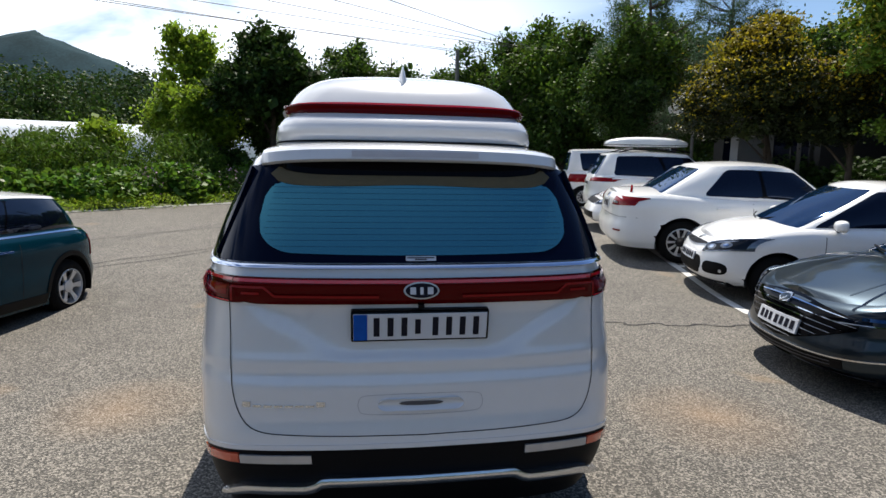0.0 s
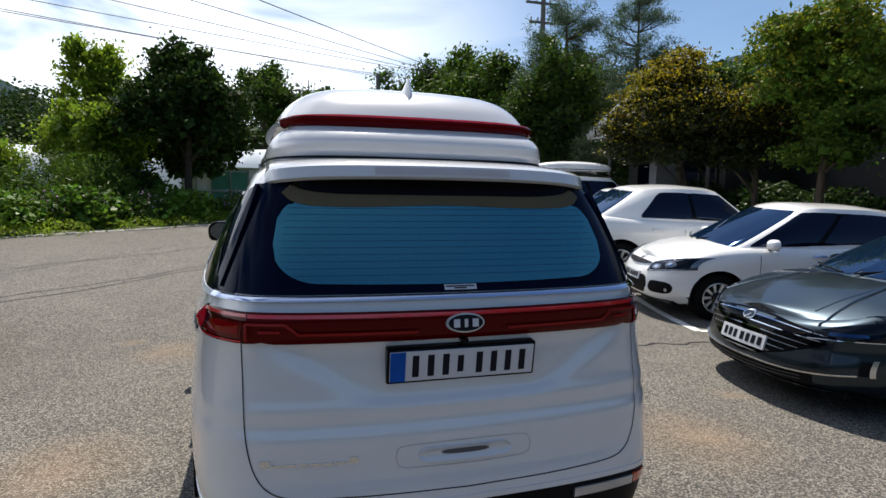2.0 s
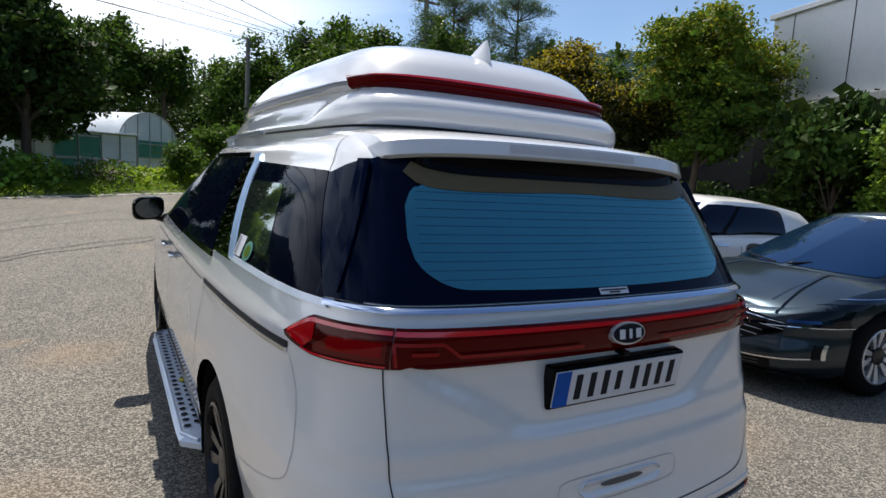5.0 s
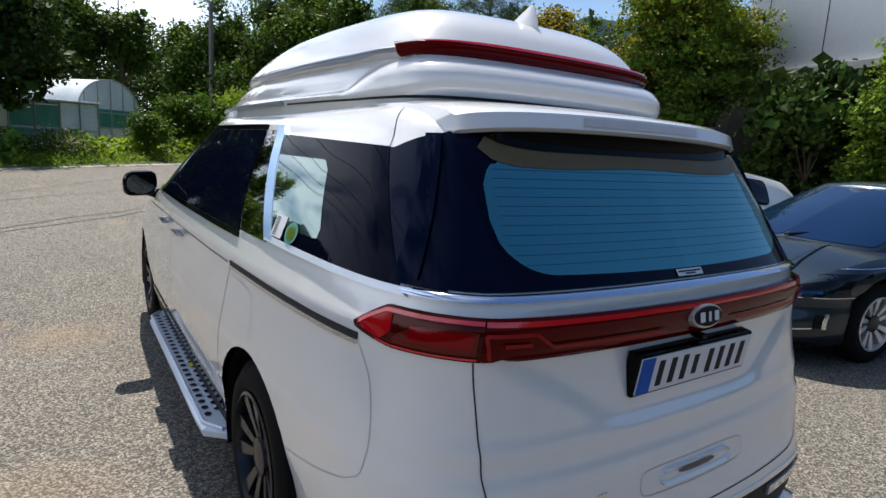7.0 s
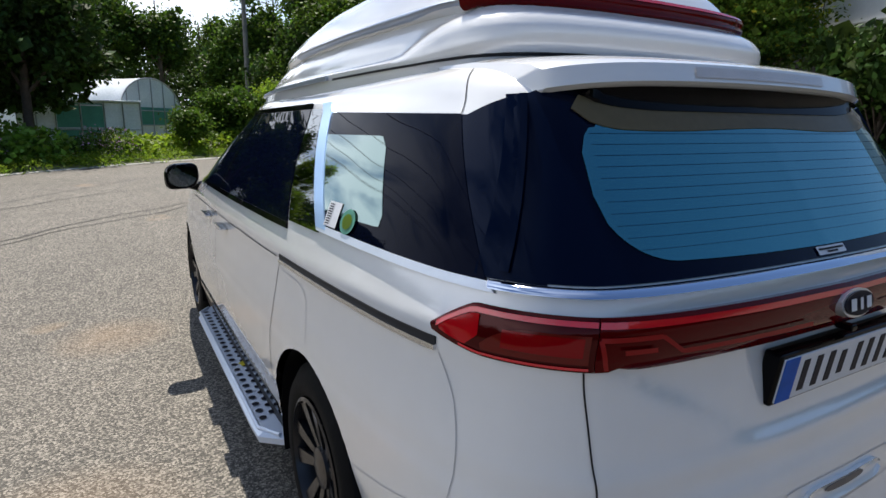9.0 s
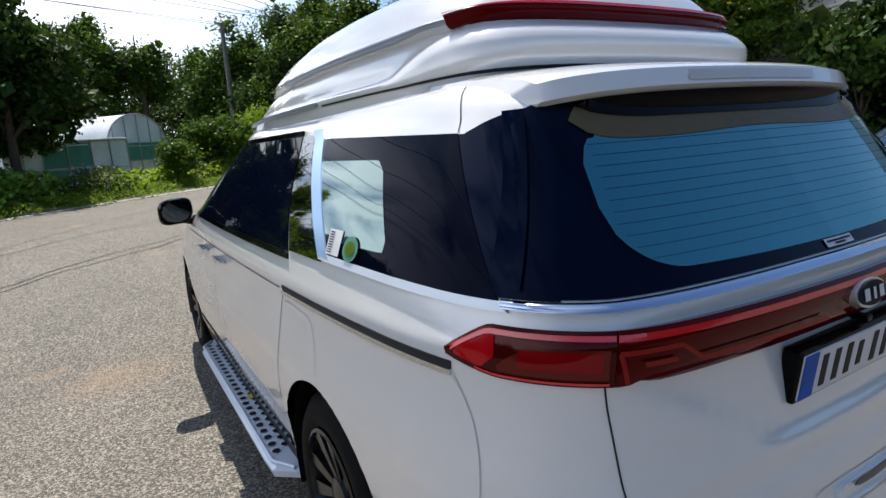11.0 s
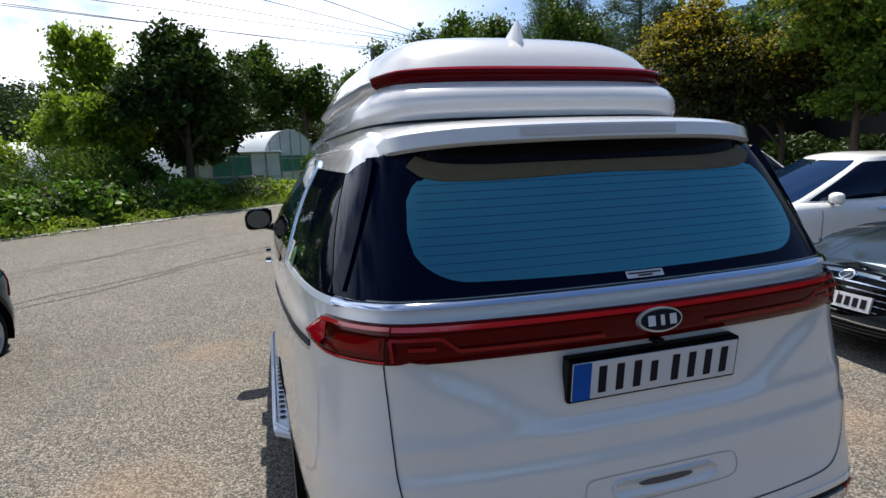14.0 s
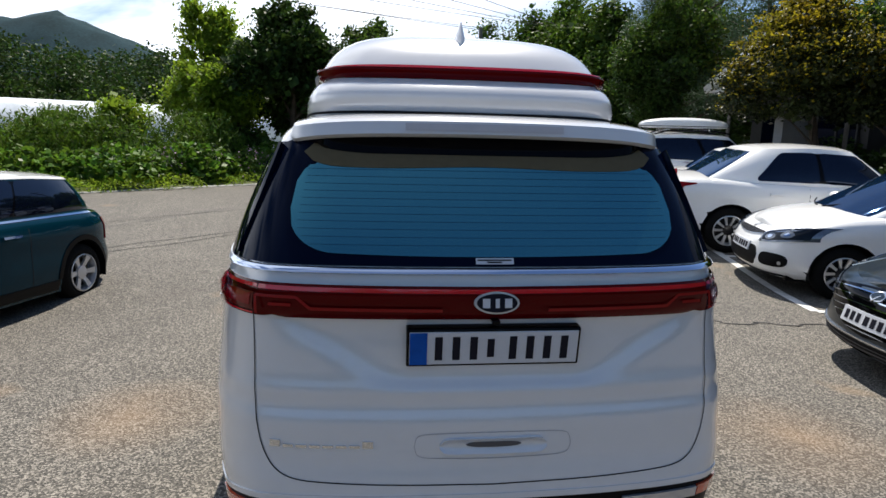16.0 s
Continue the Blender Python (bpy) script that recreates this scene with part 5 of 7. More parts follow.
        on(ob, "door_gap", f, 3.30, 3.31, 0.24, 0.88, "seam", 0.002 * sgn, 0, 2, 8)
        on(ob, "window_chrome", f, 1.05, 3.42, lambda y: b.ze(y) - 0.018, lambda y: b.ze(y) - 0.006, "chrome", 0.004 * sgn, 0.006 * sgn, 24, 1)
    # bonnet creases
    for sgn in (-1, 1):
        vs = []
        for i in range(11):
            y = 3.85 + i * 0.085
            x = sgn * (0.40 + 0.012 * i)
            z = b.ze(y) + 0.055 * (1 - (x / 0.83) ** 2) + 0.001
            vs += [Vector((x - 0.012, y, z)), Vector((x, y, z + 0.007)), Vector((x + 0.012, y, z))]
        smooth(part("bonnet_crease", (vs, [(i * 3 + j, i * 3 + j + 1, i * 3 + j + 4, i * 3 + j + 3) for i in range(10) for j in range(2)]), "grey_car", ob), 80)
    for sgn in (-1, 1):
        part("wiper", tube([(sgn * 0.06 + 0.04, 3.93, 0.932), (sgn * 0.20 + 0.12, 3.88, 0.948), (sgn * 0.34 + 0.18, 3.80, 0.965)], 0.009, 6), "black", ob)
    return ob


build_grey_saloon()


# white small hatchback
def build_white_hatchback():
    b = Body([(0, 0), (0.40, 0.01), (0.66, 0.07), (0.78, 0.22), (0.83, 0.55), (0.855, 1.2), (0.86, 2.2), (0.855, 3.0), (0.83, 3.45), (0.77, 3.70), (0.64, 3.90), (0.42, 4.01), (0.2, 4.04), (0, 4.05)],
             [(0, 0.98), (0.6, 0.99), (1.5, 0.96), (2.6, 0.93), (3.1, 0.90), (3.5, 0.855), (3.8, 0.79), (4.05, 0.71)],
             0.19, front=[(0, -0.12), (0.12, -0.03), (0.3, 0.0), (0.5, -0.01), (0.75, -0.05), (0.92, -0.12), (1, -0.22)], crown=0.07)
    c = Cabin([(0, 0.10), (0.55, 0.13), (0.70, 0.42), (0.755, 1.1), (0.765, 1.8), (0.755, 2.5), (0.70, 2.95), (0.42, 3.15), (0, 3.22)],
              [(0, 0.42), (0.44, 0.44), (0.53, 0.62), (0.575, 1.1), (0.585, 1.5), (0.575, 1.85), (0.53, 2.08), (0.32, 2.20), (0, 2.24)],
              [(0, 0.98), (1.2, 0.97), (2.4, 0.92), (3.0, 0.90), (3.3, 0.93)], [(0.3, 1.28), (0.8, 1.37), (1.4, 1.43), (1.9, 1.435), (2.3, 1.395)], crown=0.05)
    h = Vector((-0.963, 0.27, 0)).normalized()
    p = Vector((4.10, 5.06, 0)) - h * 4.05
    ob = car("white_hatchback", "small white hatchback car, parked nose out", place(p.x, p.y, h.x, h.y), "white", b, c, (0.66, 3.23), 0.30, 0.195, 0.18, "alloy", 10,
             [("windscreen", 6.3, 8.0, 0.03, 0.96, True), ("rear_window", 0.0, 1.2, 0.15, 0.9, True), ("front_window", 4.4, 5.92, 0.08, 0.90, True), ("rear_door_window", 2.75, 4.28, 0.10, 0.88, True)], "parked cars")
    mirrors(ob, 2.62, 0.80, 0.99, "white")
    nose = b.nose
    glo, ghi = (lambda x: 0.612 + 0.03 * (x / 0.36) ** 2), (lambda x: 0.672 - 0.004 * (x / 0.36) ** 2)
    on(ob, "grille", nose, -0.37, 0.37, glo, ghi, "black", 0.008, 0.012, 16, 3, "narrow black mesh grille")
    g = ob.children[-1]
    for k in range(15):
        x = -0.345 + k * 0.0493
        on(ob, "grille_mesh", nose, x - 0.004, x + 0.004, glo, ghi, "satin_dark", 0.0115, 0.003, 2, 2, parent=g)
    on(ob, "grille_rim", nose, -0.375, 0.375, lambda x: glo(x) - 0.006, glo, "satin", 0.012, 0.008, 16, 1, parent=g)
    part("badge", oval(0, 0.70, 0.045, 0.022, 0.010, nose), "satin", ob, "silver oval badge")
    lo, hi = rounded(-0.44, 0.44, lambda x: 0.275, lambda x: 0.50, 0.10, 0.09)
    on(ob, "air_intake", nose, -0.44, 0.44, lo, hi, "black", 0.004, 0.01, 24, 4, "black lower air intake")
    car_plate(ob, nose, 0.475, 0.26, 0.052, 0.02)
    on(ob, "lower_lip", nose, -0.66, 0.66, lambda x: 0.212, lambda x: 0.228, "black", 0.012, 0.012, 20, 1)
    for sgn in (-1, 1):
        a, e = sorted((sgn * 0.485, sgn * 0.735))
        lo, hi = rounded(a, e, lambda x: 0.315, lambda x: 0.465, 0.08, 0.055)
        on(ob, "fog_lamp", nose, a, e, lo, hi, "black", 0.006, 0.012, 16, 4, "black oval fog lamp recess")
        part("fog_lens", oval(sgn * 0.69, 0.365, 0.012, 0.022, 0.010, nose), "lens", ob.children[-1])
        a, e = sorted((sgn * 0.40, sgn * 0.815))
        hlo = lambda x: 0.560 + 0.085 * ((abs(x) - 0.40) / 0.415) ** 1.4
        hhi = lambda x: 0.662 + 0.140 * ((abs(x) - 0.40) / 0.415) ** 0.75
        on(ob, "headlight", nose, a, e, hlo, hhi, "head_lens", 0.010, 0.015, 20, 5, "large clear swept-back headlight")
        hl = ob.children[-1]
        a, e = sorted((sgn * 0.43, sgn * 0.79))
        on(ob, "headlight_bezel", nose, a, e, lambda x: hlo(x) + 0.018, lambda x: hhi(x) - 0.014, "lamp_dark", 0.012, 0.002, 18, 3, parent=hl)
        for cx, cz, rx in ((0.52, 0.637, 0.062), (0.665, 0.680, 0.052)):
            part("headlight_bulb", oval(sgn * cx, cz, rx, 0.036, 0.0145, nose), "head_lens", hl)
            part("bulb_eye", oval(sgn * cx, cz, rx * 0.45, 0.018, 0.0165, nose), "chrome", hl)
        f = b.flank(sgn)
        for yy in (1.72, 2.75):
            on(ob, "door_gap", f, yy, yy + 0.008, 0.26, 0.93, "seam", 0.002 * sgn, 0, 2, 8)
        for yy in (1.05, 1.95):
            on(ob, "door_handle", f, yy, yy + 0.17, 0.845, 0.868, "chrome", 0.03 * sgn, 0.03 * sgn, 6, 1)
        part("wiper", tube([(sgn * 0.06 + 0.04, 3.20, 0.955), (sgn * 0.20 + 0.12, 3.14, 0.975), (sgn * 0.34 + 0.16, 3.04, 1.0)], 0.009, 6), "black", ob)
    return ob


build_white_hatchback()


def rear_car(name, label, R, h, L, W, kind, paint="white", wheels=(1.0, 3.7), tyre=0.32, H=1.48):
    """A white car seen by its tail or its nose, further along the row."""
    s = W / 0.905
    deck = 0.98 if kind == "saloon" else 1.02
    b = Body([(0, 0), (0.42 * s, 0.015), (0.68 * s, 0.08), (0.80 * s, 0.24), (0.87 * s, 0.65), (0.90 * s, 1.4), (0.905 * s, 2.4), (0.90 * s, L - 1.1), (0.87 * s, L - 0.65), (0.78 * s, L - 0.28), (0.60 * s, L - 0.09), (0.3 * s, L - 0.015), (0, L)],
             [(0, deck), (0.6, deck + 0.02), (1.5, 0.97), (L - 1.6, 0.94), (L - 1.0, 0.90), (L - 0.5, 0.80), (L, 0.66)], 0.2, crown=0.05)
    y0, y1, y2, y3 = (0.62, 1.30, 2.65, L - 1.25) if kind == "saloon" else (0.10, 0.42, 2.45, L - 1.2) if kind == "suv" else (0.04, 0.16, 2.55, L - 0.75)
    c = Cabin([(0, y0), (0.55 * s, y0 + 0.03), (0.72 * s, y0 + 0.32), (0.79 * s, y0 + 0.9), (0.80 * s, (y0 + y3) / 2), (0.785 * s, y3 - 0.7), (0.72 * s, y3 - 0.25), (0.42 * s, y3 - 0.07), (0, y3)],
              [(0, y1), (0.44 * s, y1 + 0.02), (0.55 * s, y1 + 0.16), (0.60 * s, y1 + 0.5), (0.61 * s, (y1 + y2) / 2), (0.60 * s, y2 - 0.35), (0.54 * s, y2 - 0.13), (0.33 * s, y2 - 0.03), (0, y2)],
              [(0, deck), (1.5, 0.97), (3.4, 0.93)], [(y1, H - 0.08), ((y1 + y2) / 2, H - 0.045), (y2, H - 0.08)], crown=0.045)
    ob = car(name, label, place(R.x, R.y, h.x, h.y), paint, b, c, wheels, tyre, tyre - 0.11, 0.2, "alloy", 10,
             [("windscreen", 6.3, 8.0, 0.03, 0.96, True), ("rear_window", 0.0, 1.15, 0.06, 0.92, True), ("front_window", 4.3, 5.92, 0.08, 0.88, True), ("rear_door_window", 2.3 if kind != "saloon" else 2.55, 4.2, 0.08, 0.88, True)], "parked cars")
    mirrors(ob, y3 - 0.55, 0.84 * s, 0.99, paint)
    for sgn in (-1, 1):
        f = b.flank(sgn)
        for yy in (wheels[0] + 0.95, wheels[0] + 1.95):
            on(ob, "door_gap", f, yy, yy + 0.008, 0.26, 0.93, "seam", 0.002 * sgn, 0, 2, 8)
        for yy in (wheels[0] + 0.45, wheels[0] + 1.15):
            on(ob, "door_handle", f, yy, yy + 0.18, 0.83, 0.853, paint, 0.03 * sgn, 0.03 * sgn, 6, 1)
    return ob, b, c


HB = IN
row0 = Vector((3.90, 7.40, 0))
ob, b, c = rear_car("white_saloon", "white saloon car with red tail lamps, parked tail out", row0, HB, 4.60, 0.905, "saloon", H=1.50)
ob.matrix_world = ob.matrix_world @ Matrix.Scale(1.06, 4)
for sgn in (-1, 1):
    a, e = sorted((sgn * 0.44, sgn * 0.805))
    on(ob, "tail_lamp", b.tail, a, e, lambda x: 0.815 + 0.10 * max(0, abs(x) - 0.6), lambda x: 0.945 - 0.14 * (abs(x) - 0.44), "red", 0.010, 0.02, 16, 3, "red wrap-around tail lamp")
    tl = ob.children[-1]
    on(ob, "lamp_wing", b.flank(sgn), 0.16, 0.52, lambda y: 0.85 + 0.09 * (y - 0.16) / 0.36, lambda y: 0.955 - 0.005 * (y - 0.16), "red", 0.010 * sgn, 0.02 * sgn, 10, 3, parent=tl)
    a, e = sorted((sgn * 0.46, sgn * 0.62))
    on(ob, "reverse_lens", b.tail, a, e, 0.84, 0.875, "lens", 0.014, 0.004, 6, 1, parent=tl)
    a, e = sorted((sgn * 0.62, sgn * 0.74))
    on(ob, "reflector", b.tail, a, e, 0.44, 0.465, "red", 0.010, 0.01, 4, 1)
car_plate(ob, b.tail, 0.80, 0.17, 0.075, 0.014)
part("fuel_flap", oval(0.95, 0.86, 0.075, 0.07, 0.003, b.flank(1)), "white", ob)
on(ob, "bumper_gap", b.tail, -0.82, 0.82, 0.655, 0.660, "seam", 0.003, 0, 24, 1)
part("badge", oval(0, 0.925, 0.05, 0.03, 0.016, b.tail), "chrome", ob)
part("ornament", tube([(0.50, 0.30, 0.97), (0.50, 0.31, 1.06), (0.44, 0.32, 1.10), (0.40, 0.33, 1.09)], 0.018, 8), "red", ob, "small red ornament on the boot lid")

F = Vector((4.62, 10.0, 0))
ob, b, c = rear_car("white_saloon", "white saloon car, parked nose out", F + HB * 4.5, -HB, 4.5, 0.89, "saloon", H=1.42)
for sgn in (-1, 1):
    a, e = sorted((sgn * 0.45, sgn * 0.84))
    on(ob, "headlight", b.nose, a, e, lambda x: 0.56 + 0.05 * (abs(x) - 0.45), lambda x: 0.67 + 0.10 * (abs(x) - 0.45), "lamp_dark", 0.008, 0.015, 12, 3, "swept-back headlight")
    part("headlight_bulb", oval(sgn * 0.60, 0.63, 0.06, 0.035, 0.014, b.nose), "lens", ob.children[-1])
on(ob, "grille", b.nose, -0.40, 0.40, 0.56, 0.64, "black", 0.008, 0.012, 12, 2)
on(ob, "air_intake", b.nose, -0.55, 0.55, 0.27, 0.40, "black", 0.006, 0.012, 12, 2)

R = Vector((5.55, 12.4, 0))
ob, b, c = rear_car("white_sport_utility", "white sport utility car with a roof box, parked tail out", R, HB, 4.44, 0.93, "suv", H=1.64, tyre=0.35, wheels=(0.95, 3.6))
for sgn in (-1, 1):
    a, e = sorted((sgn * 0.42, sgn * 0.88))
    on(ob, "tail_lamp", b.tail, a, e, 0.88, 0.98, "red", 0.010, 0.02, 12, 3, "red tail lamp")
    part("roof_rail", tube([(sgn * 0.56, 0.7, 1.60), (sgn * 0.57, 1.0, 1.68), (sgn * 0.57, 2.0, 1.69), (sgn * 0.56, 2.4, 1.62)], 0.018), "gloss_black", ob)
for yy in (1.0, 1.9):
    part("roof_bar", tube([(-0.62, yy, 1.70), (0.62, yy, 1.70)], 0.022), "satin", ob)
car_plate(ob, b.tail, 0.82, 0.26, 0.055, 0.014)
rb = thing("roof_box", "long white plastic roof box on the roof bars of a car", "roof box", m=place(R.x, R.y, HB.x, HB.y))
bm = bmesh.new()
bmesh.ops.create_uvsphere(bm, u_segments=32, v_segments=16, radius=1)
for v in bm.verts:
    q = v.co.copy()
    s = lambda a, p: math.copysign(abs(a) ** p, a)
    v.co = (0.40 * s(q.x, 0.5), 1.45 + 1.02 * s(q.y, 0.6), 1.72 + 0.02 + (0.17 if q.z > 0 else 0.05) * s(q.z, 0.6) + 0.10 * (1 - abs(q.y)) * max(q.z, 0) * 0.4 + 0.05)
smooth(part("box_shell", bm, "white", rb), 50)
part("box_seam", tube([(0.40 * math.copysign(abs(math.cos(a)) ** 0.5, math.cos(a)), 1.45 + 1.02 * math.copysign(abs(math.sin(a)) ** 0.6, math.sin(a)), 1.79) for a in span(0, math.tau, 48)], 0.008, 6), "seam", rb)

R = Vector((5.85, 15.0, 0))
ob, b, c = rear_car("white_box_car", "boxy white small car with dark windows, parked tail out", R, HB, 3.6, 0.80, "box", H=1.70, tyre=0.29, wheels=(0.55, 3.0))
for sgn in (-1, 1):
    a, e = sorted((sgn * 0.60, sgn * 0.76))
    on(ob, "tail_lamp", b.tail, a, e, 0.72, 0.95, "red", 0.012, 0.02, 8, 3, "red tail lamp")
car_plate(ob, b.tail, 0.60, 0.17, 0.07, 0.014)


# dark green small hatchback with a white roof
def build_green_hatchback():
    b = Body([(0, 0), (0.40, 0.015), (0.64, 0.07), (0.76, 0.20), (0.825, 0.48), (0.845, 1.0), (0.855, 1.9), (0.855, 2.8), (0.83, 3.25), (0.75, 3.55), (0.60, 3.73), (0.3, 3.80), (0, 3.82)],
             [(0, 0.93), (0.5, 0.95), (1.5, 0.94), (2.6, 0.93), (3.0, 0.91), (3.5, 0.84), (3.82, 0.72)], 0.17, crown=0.05)
    c = Cabin([(0, 0.16), (0.50, 0.18), (0.66, 0.42), (0.745, 1.0), (0.76, 1.6), (0.745, 2.2), (0.69, 2.6), (0.42, 2.78), (0, 2.84)],
              [(0, 0.46), (0.46, 0.48), (0.56, 0.60), (0.61, 1.0), (0.62, 1.4), (0.61, 1.8), (0.57, 2.1), (0.36, 2.2), (0, 2.24)],
              [(0, 0.95), (1.5, 0.94), (3, 0.93)], [(0.4, 1.29), (1.2, 1.32), (2.2, 1.305)], crown=0.04)
    h = Vector((-0.17, -0.985, 0)).normalized()
    left = Vector((-h.y, h.x, 0))
    wc = Vector((-3.48, 4.78, 0))
    p = wc - left * 0.80 - h * 0.68
    ob = car("green_hatchback", "dark green small hatchback car with a white roof", place(p.x, p.y, h.x, h.y), "green_car", b, c, (0.68, 3.17), 0.305, 0.20, 0.185, "alloy", 6,
             [("windscreen", 6.3, 8.0, 0.04, 0.95, True), ("rear_window", 0.0, 1.2, 0.10, 0.9, True), ("front_window", 3.9, 5.95, 0.05, 0.90, True), ("rear_side_window", 2.0, 3.85, 0.05, 0.90, True)], "parked cars", glass="glass", hub="alloy")
    smooth(part("white_roof", ribbon(c.at, span(-8, 8, 100), lambda u: 0.93, lambda u: 1.0, 2, 0.006, 0.006), "white", ob), 60)
    m, rows = 10, span(0, 8, 50)
    vs = []
    for u in rows:
        q = c.at(u, 1)
        for j in range(m + 1):
            s = -1 + 2 * j / m
            vs.append(Vector((q.x * s, q.y, q.z + 0.005 + 0.045 * (1 - s * s))))
    smooth(part("white_roof_panel", (vs, [(i * 11 + j, i * 11 + j + 1, i * 11 + j + 12, i * 11 + j + 11) for i in range(50) for j in range(10)]), "white", ob), 60)
    for sgn in (-1, 1):
        f = b.flank(sgn)
        on(ob, "belt_chrome", f, 0.25, 3.0, lambda y: b.ze(y) - 0.025, lambda y: b.ze(y) - 0.010, "chrome", 0.004 * sgn, 0.008 * sgn, 30, 1, "chrome belt line")
        on(ob, "sill_trim", f, 1.06, 2.80, 0.20, 0.30, "black", 0.006 * sgn, 0.01 * sgn, 16, 2, "black sill trim")
        n = 20
        for yc in (0.68, 3.17):
            vs = []
            for k in range(n + 1):
                a = k * math.pi / n
                for r in (0.352, 0.405):
                    vs.append(f(yc + r * math.cos(a), 0.305 + r * math.sin(a)) + Vector((sgn * 0.008, 0, 0)))
            smooth(part("arch_trim", (vs, [(2 * k, 2 * k + 1, 2 * k + 3, 2 * k + 2) for k in range(n)]), "black", ob, "black wheel arch trim"))
        on(ob, "door_handle", f, 1.55, 1.75, 0.78, 0.80, "chrome", 0.03 * sgn, 0.03 * sgn, 6, 1, "chrome door handle")
        on(ob, "door_gap", f, 1.42, 1.428, 0.30, 0.92, "seam", 0.002 * sgn, 0, 2, 8)
        a, e = sorted((sgn * 0.62, sgn * 0.76))
        on(ob, "tail_lamp", b.tail, a, e, 0.62, 0.86, "red", 0.010, 0.02, 8, 3)
    mirrors(ob, 2.35, 0.80, 0.98, "green_car")


build_green_hatchback()


# ---- trees and plants ----
rng = np.random.default_rng(7)


def leaf_mesh(centres, size, aspect=1.8, droop=0.0, up=0.0):
    """One folded leaf at each centre, turned at random."""
    n = len(centres)
    d = rng.normal(size=(n, 3))
    d[:, 2] = d[:, 2] * 0.7 - droop
    d /= np.linalg.norm(d, axis=1)[:, None]
    q = rng.normal(size=(n, 3)) + np.array([0, 0, up])
    s = np.cross(d, q)
    s /= np.linalg.norm(s, axis=1)[:, None] + 1e-9
    ln = size * (0.6 + 0.8 * rng.random(n))[:, None]
    a = centres - d * ln * 0.5
    b = centres + d * ln * 0.5
    w = s * ln / aspect * 0.5
    v = np.stack([a, centres + w, b, centres - w], axis=1).reshape(-1, 3)
    f = np.arange(4 * n).reshape(n, 4)
    return v, f


def leaf_part(name, v, f, material, parent, label=""):
    me = bpy.data.meshes.new(name)
    me.vertices.add(len(v))
    me.vertices.foreach_set("co", v.astype(np.float32).ravel())
    me.loops.add(f.size)
    me.loops.foreach_set("vertex_index", f.astype(np.int32).ravel())
    me.polygons.add(len(f))
    me.polygons.foreach_set("loop_start", np.arange(0, f.size, 4, dtype=np.int32))
    me.update(calc_edges=True)
    me.materials.append(M[material])
    ob = new(name, me)
    ob.parent = parent
    return tagged(ob, label)


def clumps(n, rx, ry, rz):
    """Centres of leaf clumps, gathered in lobes so that the crown is uneven and has gaps."""
    k = int(min(22, max(7, n // 11)))
    lobe = rng.normal(size=(k, 3))
    lobe /= np.linalg.norm(lobe, axis=1)[:, None]
    lobe *= (0.42 + 0.46 * rng.random(k))[:, None]
    lobe[0] *= 0.2
    size = 0.22 + 0.22 * rng.random(k)
    pick = rng.integers(0, k, n)
    p = rng.normal(size=(n, 3))
    p /= np.linalg.norm(p, axis=1)[:, None]
    p *= (0.35 + 0.65 * rng.random(n) ** 0.5)[:, None]
    p = lobe[pick] + p * size[pick][:, None]
    p[:, 2] = np.where(p[:, 2] < -0.75, -0.75 + 0.2 * rng.random(n), p[:, 2])
    return p * np.array([rx, ry, rz])


